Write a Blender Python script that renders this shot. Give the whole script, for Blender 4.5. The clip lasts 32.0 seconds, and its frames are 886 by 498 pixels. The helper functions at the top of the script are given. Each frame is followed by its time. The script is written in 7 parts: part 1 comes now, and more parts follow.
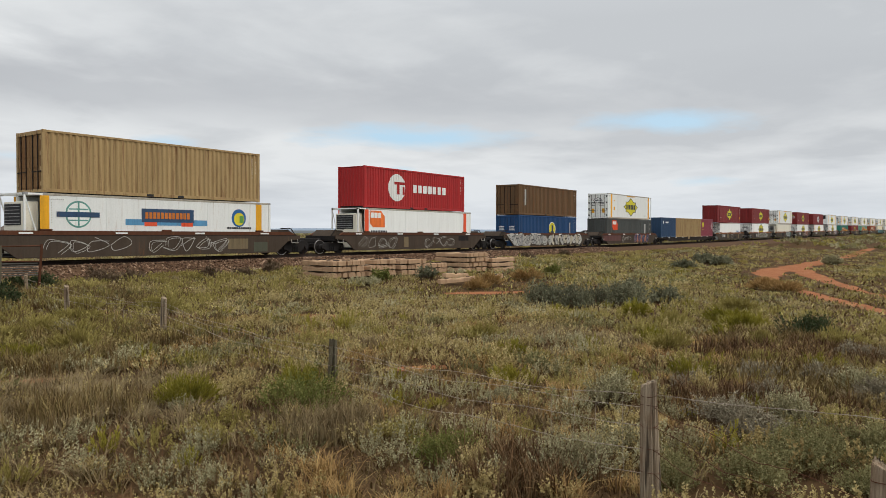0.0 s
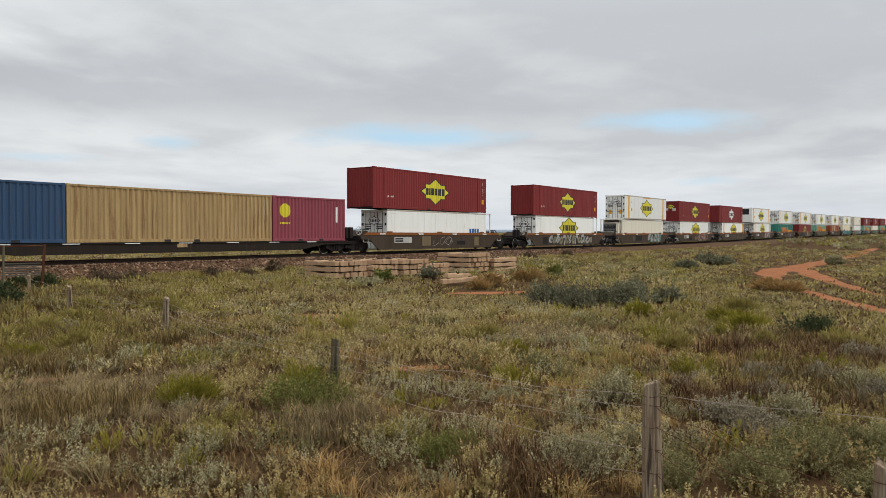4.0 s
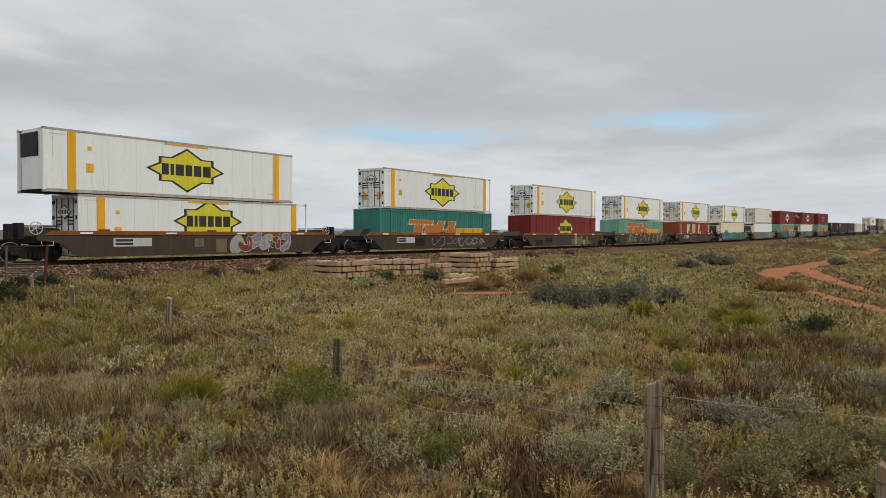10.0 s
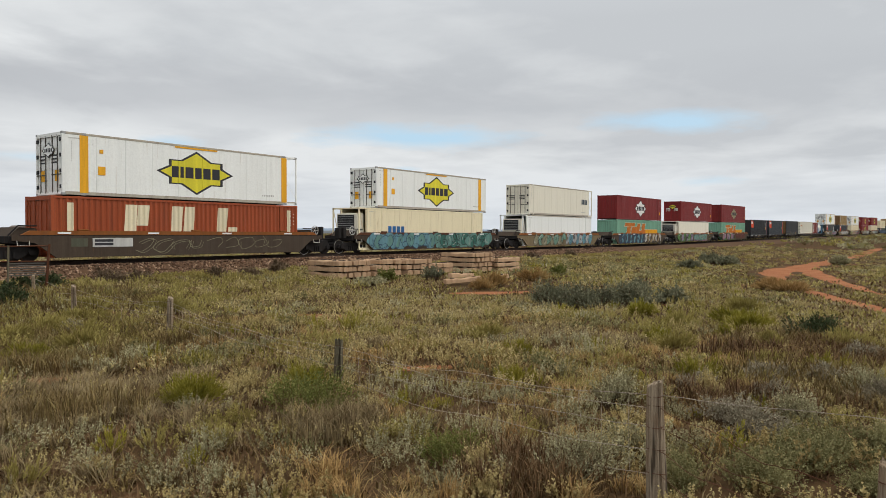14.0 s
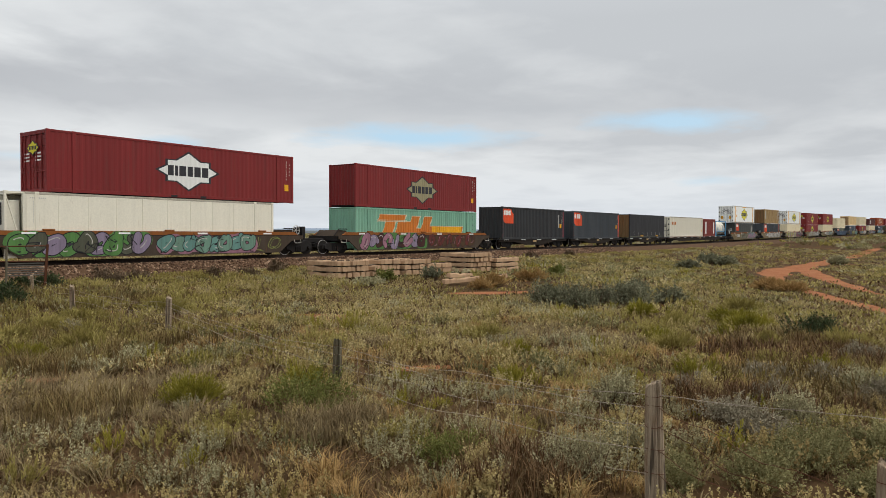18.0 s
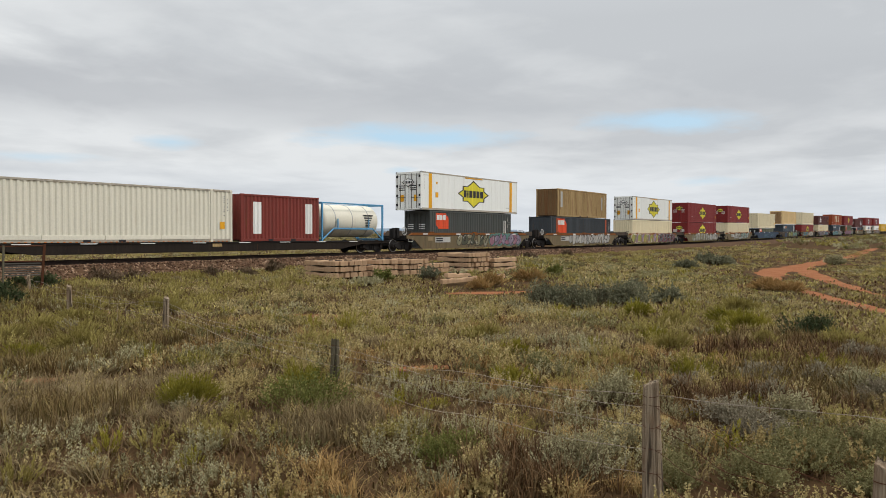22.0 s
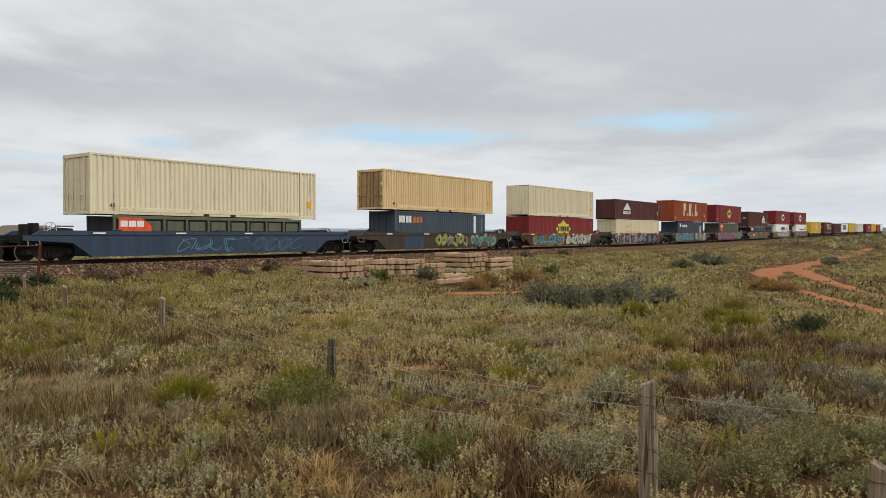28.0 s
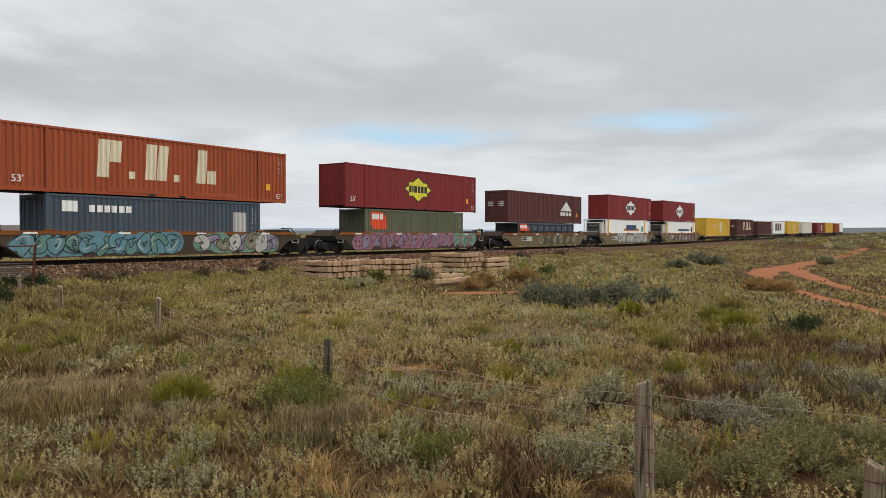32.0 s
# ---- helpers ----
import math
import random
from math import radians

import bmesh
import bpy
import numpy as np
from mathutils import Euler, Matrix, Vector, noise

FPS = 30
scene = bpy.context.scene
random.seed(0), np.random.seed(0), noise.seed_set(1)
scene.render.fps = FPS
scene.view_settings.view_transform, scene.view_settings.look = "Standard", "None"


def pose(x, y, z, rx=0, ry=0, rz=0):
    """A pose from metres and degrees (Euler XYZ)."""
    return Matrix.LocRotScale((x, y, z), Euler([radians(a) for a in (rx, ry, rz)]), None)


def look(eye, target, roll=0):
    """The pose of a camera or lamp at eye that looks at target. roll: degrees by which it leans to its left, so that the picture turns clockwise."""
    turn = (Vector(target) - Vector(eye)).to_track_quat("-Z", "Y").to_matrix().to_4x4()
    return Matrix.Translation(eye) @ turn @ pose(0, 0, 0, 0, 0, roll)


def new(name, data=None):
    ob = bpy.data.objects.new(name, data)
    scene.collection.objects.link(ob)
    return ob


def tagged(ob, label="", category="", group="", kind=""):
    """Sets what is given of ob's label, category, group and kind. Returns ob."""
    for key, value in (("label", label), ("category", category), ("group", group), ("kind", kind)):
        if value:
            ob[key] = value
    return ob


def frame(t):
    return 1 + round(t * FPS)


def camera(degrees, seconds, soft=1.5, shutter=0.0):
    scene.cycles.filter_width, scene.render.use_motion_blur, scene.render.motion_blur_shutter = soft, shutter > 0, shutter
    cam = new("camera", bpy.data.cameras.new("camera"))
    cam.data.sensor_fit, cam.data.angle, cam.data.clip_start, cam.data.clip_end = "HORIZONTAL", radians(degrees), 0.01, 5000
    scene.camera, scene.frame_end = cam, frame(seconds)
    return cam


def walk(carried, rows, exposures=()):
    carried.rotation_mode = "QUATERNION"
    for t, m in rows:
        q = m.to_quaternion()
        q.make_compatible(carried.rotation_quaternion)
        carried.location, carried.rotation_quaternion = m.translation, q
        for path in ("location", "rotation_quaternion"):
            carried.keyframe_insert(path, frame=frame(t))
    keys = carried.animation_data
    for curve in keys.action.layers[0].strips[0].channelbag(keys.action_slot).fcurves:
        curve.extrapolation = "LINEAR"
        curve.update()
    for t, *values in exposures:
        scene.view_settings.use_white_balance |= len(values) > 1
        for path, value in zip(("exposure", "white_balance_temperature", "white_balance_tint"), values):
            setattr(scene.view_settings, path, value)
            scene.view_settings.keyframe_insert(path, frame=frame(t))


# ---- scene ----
cam = camera(63.23, 32.0, soft=0.65)
EYE = (0.0, 0.0, 1.3145)
PAN = [(0, -7.4), (1, -6.3), (2, -4.6), (3, -3.9), (4.5, -3.2), (6, -2.0), (7, -2.0), (8, -1.5), (9, 0.0), (10, 0.2),
       (11, 1.5), (12, 2.0), (13, 3.1), (14, 2.6), (15.5, 2.0), (17, 1.3), (18, 0.4), (19, -0.9), (20, -1.5),
       (21, -2.4), (22, -3.7), (23, -4.2), (24, -5.2), (25, -5.9), (26.5, -7.9), (28, -9.6), (29, -11.2), (30, -12.9),
       (31, -14.5), (32, -16.0)]


def heading(px):
    """Eye pose: the head turns a little while the feet stay."""
    b, p = 0.9413 - px / 1273.5, -0.0203
    way = Vector((math.sin(b) * math.cos(p), math.cos(b) * math.cos(p), math.sin(p)))
    return look(EYE, Vector(EYE) + way * 20.0, 0.155)


# the lens darkens a little while the two large white boxes fill its left half
DIP = [(0, 0.0), (9.5, 0.0), (9.8, -0.11), (10.0, -0.17), (10.2, -0.12), (10.5, 0.0), (32, 0.0)]
walk(cam, [(t, heading(px)) for t, px in PAN], DIP)

# ---- light ----
SUN_AZ, SUN_EL = 140.0, 46.0     # azimuth from +Y clockwise, elevation


def sky_world():
    w = bpy.data.worlds.new("overcast_sky")
    scene.world = w
    w.use_nodes = True
    nt = w.node_tree
    nt.nodes.clear()
    out = nt.nodes.new("ShaderNodeOutputWorld")
    bg = nt.nodes.new("ShaderNodeBackground")
    sky = nt.nodes.new("ShaderNodeTexSky")
    sky.sky_type = "NISHITA"
    sky.sun_disc = False
    sky.sun_elevation, sky.sun_rotation = radians(SUN_EL), radians(SUN_AZ)
    sky.altitude, sky.air_density, sky.dust_density = 100, 1.0, 1.5

    def node(kind, **kw):
        n = nt.nodes.new(kind)
        for k, v in kw.items():
            n.inputs[k].default_value = v
        return n

    def calc(op, a, b=None, clamp=False):
        n = nt.nodes.new("ShaderNodeMath")
        n.operation, n.use_clamp = op, clamp
        for i, v in enumerate((a, b)):
            if v is None:
                continue
            if isinstance(v, (int, float)):
                n.inputs[i].default_value = v
            else:
                nt.links.new(v, n.inputs[i])
        return n.outputs[0]

    tc = nt.nodes.new("ShaderNodeTexCoord")
    sep = nt.nodes.new("ShaderNodeSeparateXYZ")
    nt.links.new(tc.outputs["Generated"], sep.inputs[0])
    up = calc("MAXIMUM", sep.outputs[2], 0.0)
    den = calc("ADD", up, 0.11)
    comb = nt.nodes.new("ShaderNodeCombineXYZ")
    nt.links.new(calc("DIVIDE", sep.outputs[0], den), comb.inputs[0])
    nt.links.new(calc("DIVIDE", sep.outputs[1], den), comb.inputs[1])
    # broad cloud decks and their smaller billows, seen in perspective
    n1 = node("ShaderNodeTexNoise", Scale=0.42, Detail=5.0, Roughness=0.52, Distortion=0.35)
    n2 = node("ShaderNodeTexNoise", Scale=1.5, Detail=6.0, Roughness=0.56, Distortion=0.2)
    shift = nt.nodes.new("ShaderNodeVectorMath")
    shift.operation = "ADD"
    shift.inputs[1].default_value = (3.1, 7.7, 0.0)
    nt.links.new(comb.outputs[0], shift.inputs[0])
    nt.links.new(shift.outputs[0], n1.inputs["Vector"])
    nt.links.new(shift.outputs[0], n2.inputs["Vector"])
    tone = nt.nodes.new("ShaderNodeValToRGB")
    nt.links.new(calc("ADD", calc("MULTIPLY", n1.outputs["Fac"], 0.65), calc("MULTIPLY", n2.outputs["Fac"], 0.35)), tone.inputs[0])
    cr = tone.color_ramp
    cr.elements[0].position, cr.elements[0].color = 0.40, (0.56, 0.585, 0.612, 1)
    cr.elements[1].position, cr.elements[1].color = 0.58, (0.775, 0.797, 0.81, 1)
    # a darker shelf of cloud low over the plain, heavier to the west
    sky_az = calc("ARCTAN2", sep.outputs[0], sep.outputs[1])
    edge = calc("ADD", sep.outputs[2], calc("MULTIPLY", calc("SUBTRACT", n2.outputs["Fac"], 0.5), 0.09))
    shelf = nt.nodes.new("ShaderNodeMapRange")
    shelf.inputs["From Min"].default_value, shelf.inputs["From Max"].default_value = 0.052, 0.008
    nt.links.new(calc("ABSOLUTE", calc("SUBTRACT", edge, 0.183)), shelf.inputs["Value"])
    west = nt.nodes.new("ShaderNodeMapRange")
    west.inputs["From Min"].default_value, west.inputs["From Max"].default_value = 1.15, 0.35
    west.inputs["To Min"].default_value, west.inputs["To Max"].default_value = 0.30, 0.85
    nt.links.new(sky_az, west.inputs["Value"])
    mix = nt.nodes.new("ShaderNodeMixRGB")
    nt.links.new(calc("MULTIPLY", shelf.outputs[0], west.outputs[0]), mix.inputs[0])
    nt.links.new(tone.outputs[0], mix.inputs[1])
    mix.inputs[2].default_value = (0.475, 0.495, 0.525, 1)
    # rents in the cloud deck, with ragged edges, over the blue of the open sky
    blue = nt.nodes.new("ShaderNodeMixRGB")
    blue.inputs[0].default_value = 0.975
    nt.links.new(sky.outputs[0], blue.inputs[1])
    blue.inputs[2].default_value = (0.44, 0.62, 0.76, 1)
    ragged = node("ShaderNodeTexNoise", Scale=2.2, Detail=6.0, Roughness=0.6)
    nt.links.new(comb.outputs[0], ragged.inputs["Vector"])
    for a0, e0, wa, we, k in ((0.90, 0.133, 0.13, 0.017, 1.0), (1.255, 0.147, 0.10, 0.015, 0.95), (0.58, 0.118, 0.035, 0.009, 0.7), (0.43, 0.092, 0.07, 0.006, 0.5), (1.29, 0.07, 0.04, 0.006, 0.7), (0.885, 0.087, 0.018, 0.005, 0.6)):
        da = calc("DIVIDE", calc("SUBTRACT", sky_az, a0), wa)
        de = calc("DIVIDE", calc("SUBTRACT", sep.outputs[2], e0), we)
        dist = calc("SQRT", calc("ADD", calc("MULTIPLY", da, da), calc("MULTIPLY", de, de)))
        rent = nt.nodes.new("ShaderNodeMapRange")
        rent.inputs["From Min"].default_value, rent.inputs["From Max"].default_value = 2.5, 1.3
        rent.inputs["To Max"].default_value = k
        nt.links.new(calc("ADD", dist, calc("MULTIPLY", ragged.outputs["Fac"], 2.4)), rent.inputs["Value"])
        m_ = nt.nodes.new("ShaderNodeMixRGB")
        nt.links.new(rent.outputs[0], m_.inputs[0])
        nt.links.new(mix.outputs[0], m_.inputs[1])
        nt.links.new(blue.outputs[0], m_.inputs[2])
        mix = m_
    # pale veil at the horizon, and the brighter overcast overhead
    veil = nt.nodes.new("ShaderNodeMapRange")
    veil.inputs["From Min"].default_value, veil.inputs["From Max"].default_value = 0.0, 0.10
    veil.inputs["To Min"].default_value, veil.inputs["To Max"].default_value = 0.75, 0.0
    nt.links.new(sep.outputs[2], veil.inputs["Value"])
    mix2 = nt.nodes.new("ShaderNodeMixRGB")
    nt.links.new(veil.outputs[0], mix2.inputs[0])
    nt.links.new(mix.outputs[0], mix2.inputs[1])
    mix2.inputs[2].default_value = (0.72, 0.77, 0.83, 1)
    zen = nt.nodes.new("ShaderNodeMapRange")
    zen.inputs["From Min"].default_value, zen.inputs["From Max"].default_value = 0.28, 0.75
    zen.inputs["To Min"].default_value, zen.inputs["To Max"].default_value = 1.0, 1.9
    nt.links.new(sep.outputs[2], zen.inputs["Value"])
    nt.links.new(mix2.outputs[0], bg.inputs["Color"])
    nt.links.new(zen.outputs[0], bg.inputs["Strength"])
    nt.links.new(bg.outputs[0], out.inputs["Surface"])


sky_world()
sun_data = bpy.data.lights.new("sun", "SUN")
sun_data.energy, sun_data.angle, sun_data.color = 1.5, radians(14), (1.0, 0.96, 0.9)
sun = new("sun", sun_data)
az, el = radians(SUN_AZ), radians(SUN_EL)
sun.matrix_world = look((math.sin(az) * math.cos(el) * 50, math.cos(az) * math.cos(el) * 50, math.sin(el) * 50), (0, 0, 0))


# ---- materials ----
def graph(name):
    m = bpy.data.materials.new(name)
    m.use_nodes = True
    nt = m.node_tree
    return m, nt, nt.nodes["Principled BSDF"]


def put(nt, kind, **kw):
    n = nt.nodes.new(kind)
    for k, v in kw.items():
        if hasattr(v, "is_linked"):
            nt.links.new(v, n.inputs[k])
        else:
            n.inputs[k].default_value = v
    return n


def blend(nt, fac, a, b, how="MIX"):
    n = nt.nodes.new("ShaderNodeMixRGB")
    n.blend_type = how
    for i, v in enumerate((fac, a, b)):
        if hasattr(v, "is_linked"):
            nt.links.new(v, n.inputs[i])
        else:
            n.inputs[i].default_value = v if i == 0 else (*v[:3], 1)
    return n.outputs[0]


def span(nt, v, lo, hi, a=0.0, b=1.0):
    n = put(nt, "ShaderNodeMapRange", **{"Value": v, "From Min": lo, "From Max": hi, "To Min": a, "To Max": b})
    return n.outputs[0]


def scaled(nt, v, s):
    n = nt.nodes.new("ShaderNodeVectorMath")
    n.operation = "MULTIPLY"
    nt.links.new(v, n.inputs[0])
    n.inputs[1].default_value = s
    return n.outputs[0]


def place_vec(nt, spread=37.0):
    """Object coordinates, shifted piece by piece so that no two pieces carry the same stains."""
    tc = nt.nodes.new("ShaderNodeTexCoord")
    info = nt.nodes.new("ShaderNodeObjectInfo")
    mul = nt.nodes.new("ShaderNodeMath")
    mul.operation = "MULTIPLY"
    mul.inputs[1].default_value = spread
    nt.links.new(info.outputs["Random"], mul.inputs[0])
    add = nt.nodes.new("ShaderNodeVectorMath")
    nt.links.new(tc.outputs["Object"], add.inputs[0])
    nt.links.new(mul.outputs[0], add.inputs[1])
    return add.outputs[0], info.outputs["Random"]


def surface(name, col, rough=0.6, metal=0.0, dirt=(0.09, 0.065, 0.05), stain=0.4, rust=0.25, fade=0.12, bump=0.12, grain=14.0):
    """Weathered paint, metal, wood or concrete: two scales of stain, run-down streaks, rust specks and fine relief."""
    m, nt, bsdf = graph(name)
    vec, rnd = place_vec(nt)
    big = put(nt, "ShaderNodeTexNoise", Vector=vec, Scale=0.55, Detail=5.0, Roughness=0.65).outputs["Fac"]
    run = put(nt, "ShaderNodeTexNoise", Vector=scaled(nt, vec, (2.6, 2.6, 0.22)), Scale=1.7, Detail=6.0, Roughness=0.7).outputs["Fac"]
    fine = put(nt, "ShaderNodeTexNoise", Vector=vec, Scale=grain, Detail=4.0, Roughness=0.65).outputs["Fac"]
    c = blend(nt, span(nt, big, 0.35, 0.7, 0.0, fade), col, tuple(min(0.9, 1.2 * v + 0.01) for v in col))
    if rust > 0:      # sheet by sheet a little paler or duller, with pale scuffs that run down
        sheet = put(nt, "ShaderNodeTexNoise", Vector=scaled(nt, vec, (1, 0.2, 0.02)), Scale=2.3, Detail=4.0, Roughness=0.75).outputs["Fac"]
        c = blend(nt, 1.0, c, span(nt, sheet, 0.3, 0.7, 0.95 if sum(col) > 1.6 else 0.82, 1.03 if sum(col) > 1.6 else 1.14), "MULTIPLY")
        scuff = put(nt, "ShaderNodeTexNoise", Vector=scaled(nt, vec, (3.0, 3.0, 0.5)), Scale=2.6, Detail=7.0, Roughness=0.8).outputs["Fac"]
        c = blend(nt, span(nt, scuff, 0.66, 0.74, 0.0, 0.08 if sum(col) > 1.6 else 0.3), c, tuple(min(0.75, 0.5 * v + 0.16) for v in col))
    c = blend(nt, span(nt, run, 0.5, 0.8, 0.0, stain), c, dirt)
    if rust > 0:
        drip = put(nt, "ShaderNodeTexNoise", Vector=scaled(nt, vec, (4.2, 4.2, 0.28)), Scale=1.3, Detail=7.0, Roughness=0.72).outputs["Fac"]
        worn = 0.60 if rust < 0.5 else 0.60 - 0.28 * (rust - 0.45)
        c = blend(nt, span(nt, drip, worn, worn + 0.14, 0.0, min(0.8, rust * 1.5)), c, (0.17, 0.075, 0.03) if sum(col) < 1.1 else (0.34, 0.20, 0.09))
        spots = put(nt, "ShaderNodeTexNoise", Vector=scaled(nt, vec, (1, 1, 0.6)), Scale=3.1, Detail=8.0, Roughness=0.75).outputs["Fac"]
        c = blend(nt, span(nt, spots, 0.64, 0.74, 0.0, rust), c, (0.12, 0.045, 0.02))
    c = blend(nt, 1.0, c, span(nt, fine, 0.2, 0.8, 0.9, 1.08), "MULTIPLY")
    c = blend(nt, 1.0, c, span(nt, rnd, 0.0, 1.0, 0.93, 1.05), "MULTIPLY")
    nt.links.new(c, bsdf.inputs["Base Color"])
    nt.links.new(span(nt, run, 0.3, 0.75, rough, min(1.0, rough + 0.25)), bsdf.inputs["Roughness"])
    bsdf.inputs["Metallic"].default_value = metal
    bsdf.inputs["Specular IOR Level"].default_value = 0.1 if rough > 0.68 else 0.25
    if bump:
        b = put(nt, "ShaderNodeBump", Strength=bump, Distance=0.02, Height=fine)
        nt.links.new(b.outputs[0], bsdf.inputs["Normal"])
    return m


PAINT = {
    "maroon": (0.19, 0.017, 0.0165), "red": (0.40, 0.022, 0.022), "white": (0.80, 0.81, 0.77), "offwhite": (0.72, 0.68, 0.56),
    "cream": (0.74, 0.65, 0.44), "sand": (0.72, 0.52, 0.26), "tan": (0.37, 0.255, 0.115), "brown": (0.13, 0.072, 0.030),
    "blue": (0.013, 0.058, 0.155), "navy": (0.03, 0.07, 0.14), "charcoal": (0.030, 0.032, 0.034), "grey": (0.07, 0.076, 0.07),
    "steel": (0.048, 0.056, 0.063), "slate": (0.062, 0.084, 0.108), "olive": (0.115, 0.12, 0.075), "teal": (0.035, 0.20, 0.155), "mint": (0.19, 0.38, 0.27),
    "brick": (0.31, 0.064, 0.020), "oxide": (0.19, 0.035, 0.026), "plum": (0.10, 0.032, 0.028), "yellow": (0.68, 0.42, 0.05),
    "amber": (0.78, 0.38, 0.015), "orange": (0.72, 0.16, 0.03), "skyblue": (0.10, 0.30, 0.50), "black": (0.018, 0.018, 0.02),
    "logo_yellow": (0.66, 0.58, 0.035), "logo_white": (0.78, 0.78, 0.74), "ink": (0.03, 0.03, 0.035), "signal": (0.72, 0.09, 0.03),
    "ochre": (0.55, 0.17, 0.025), "bone": (0.68, 0.60, 0.42), "leaf": (0.11, 0.30, 0.06), "logo_blue": (0.02, 0.12, 0.32),
    "pink": (0.42, 0.17, 0.24), "lilac": (0.32, 0.24, 0.36), "seafoam": (0.13, 0.32, 0.27), "aqua": (0.13, 0.34, 0.40),
    "silver": (0.46, 0.45, 0.42), "khaki": (0.30, 0.27, 0.15), "lime": (0.40, 0.45, 0.06), "rose": (0.26, 0.055, 0.075), "chalk": (0.6, 0.57, 0.5),
}
MAT = {}


def paint(key):
    if key not in MAT:
        clean = key in ("logo_yellow", "logo_white", "ink", "signal", "ochre", "bone", "amber")
        pale = sum(PAINT[key]) > 1.2
        MAT[key] = surface(key + "_paint", PAINT[key], 0.5, 0.0, stain=0.11 if pale else 0.45, rust=0.12 if clean else 0.55 if key in ("cream", "sand", "tan", "oxide", "plum", "brick") else 0.34,
                           dirt=(0.16, 0.12, 0.08) if pale else (0.07, 0.05, 0.04))
    return MAT[key]


MAT["rail"] = surface("rail_steel", (0.05, 0.036, 0.03), 0.7, 0.3, rust=0.5)
MAT["wagon"] = surface("grimy_brown_wagon_steel", (0.058, 0.042, 0.030), 0.75, 0.0, rust=0.4, stain=0.6, dirt=(0.085, 0.068, 0.05), fade=0.6)
MAT["wagon_tan"] = surface("dusty_khaki_wagon_steel", (0.17, 0.13, 0.075), 0.75, 0.0, rust=0.5, stain=0.6, dirt=(0.06, 0.05, 0.04))
MAT["wagon_blue"] = surface("faded_blue_wagon_steel", (0.044, 0.064, 0.098), 0.7, 0.0, rust=0.4, stain=0.5)
MAT["chord"] = surface("rusty_orange_chord", (0.22, 0.078, 0.022), 0.75, 0.0, rust=0.5, stain=0.5)
MAT["chord_dark"] = surface("rust_brown_chord", (0.095, 0.038, 0.02), 0.75, 0.0, rust=0.5, stain=0.5)
MAT["running"] = surface("oily_running_gear", (0.022, 0.02, 0.019), 0.7, 0.2, rust=0.3, dirt=(0.06, 0.045, 0.035))
MAT["tread"] = surface("bright_wheel_tread", (0.42, 0.40, 0.38), 0.3, 1.0, rust=0.05, stain=0.2)
MAT["galv"] = surface("galvanised_steel", (0.36, 0.36, 0.35), 0.45, 0.6, rust=0.3)
MAT["concrete"] = surface("weathered_concrete", (0.42, 0.275, 0.165), 0.9, 0.0, dirt=(0.17, 0.10, 0.065), stain=0.6, rust=0.1, bump=0.4, grain=30)
MAT["timber_old"] = surface("dark_lichened_timber", (0.12, 0.105, 0.07), 0.95, 0.0, dirt=(0.04, 0.032, 0.022), stain=0.9, rust=0.0, bump=0.7, grain=26)
MAT["grime_white"] = surface("grimy_white_steel", (0.40, 0.36, 0.29), 0.6, 0.0, stain=0.6, rust=0.3, dirt=(0.10, 0.08, 0.06))
MAT["sill"] = surface("dark_brown_sill_steel", (0.026, 0.020, 0.016), 0.8, 0.0, rust=0.3, stain=0.4, dirt=(0.05, 0.04, 0.03))
MAT["brown"] = surface("rusty_brown_paint", PAINT["brown"], 0.6, 0.0, stain=0.75, rust=0.8, dirt=(0.042, 0.046, 0.044))
MAT["rusted_door"] = surface("rust_eaten_tan_paint", (0.26, 0.155, 0.07), 0.7, 0.0, stain=0.9, rust=0.9, dirt=(0.07, 0.036, 0.02))
MAT["rusty"] = surface("rust_brown_end_paint", (0.17, 0.105, 0.05), 0.7, 0.0, stain=0.9, rust=0.9, dirt=(0.06, 0.035, 0.02))
MAT["tan"] = surface("rust_run_tan_paint", PAINT["tan"], 0.6, 0.0, stain=0.6, rust=0.75, dirt=(0.17, 0.10, 0.04), fade=0.3)
MAT["sand_door"] = surface("rust_stained_sand_paint", (0.40, 0.255, 0.125), 0.65, 0.0, stain=0.8, rust=0.8, dirt=(0.15, 0.08, 0.04))
MAT["black"] = surface("black_curtain_cloth", PAINT["black"], 0.55, 0.0, stain=0.25, rust=0.0, dirt=(0.05, 0.045, 0.04))
MAT["dull"] = surface("dull_dirty_metal", (0.11, 0.10, 0.085), 0.6, 0.4, rust=0.5)
MAT["timber"] = surface("grey_weathered_timber", (0.27, 0.215, 0.15), 0.9, 0.0, dirt=(0.06, 0.046, 0.034), stain=1.0, rust=0.0, bump=0.6, grain=26)
MAT["wire"] = surface("galvanised_fence_wire", (0.40, 0.335, 0.265), 0.6, 0.2, rust=0.5)


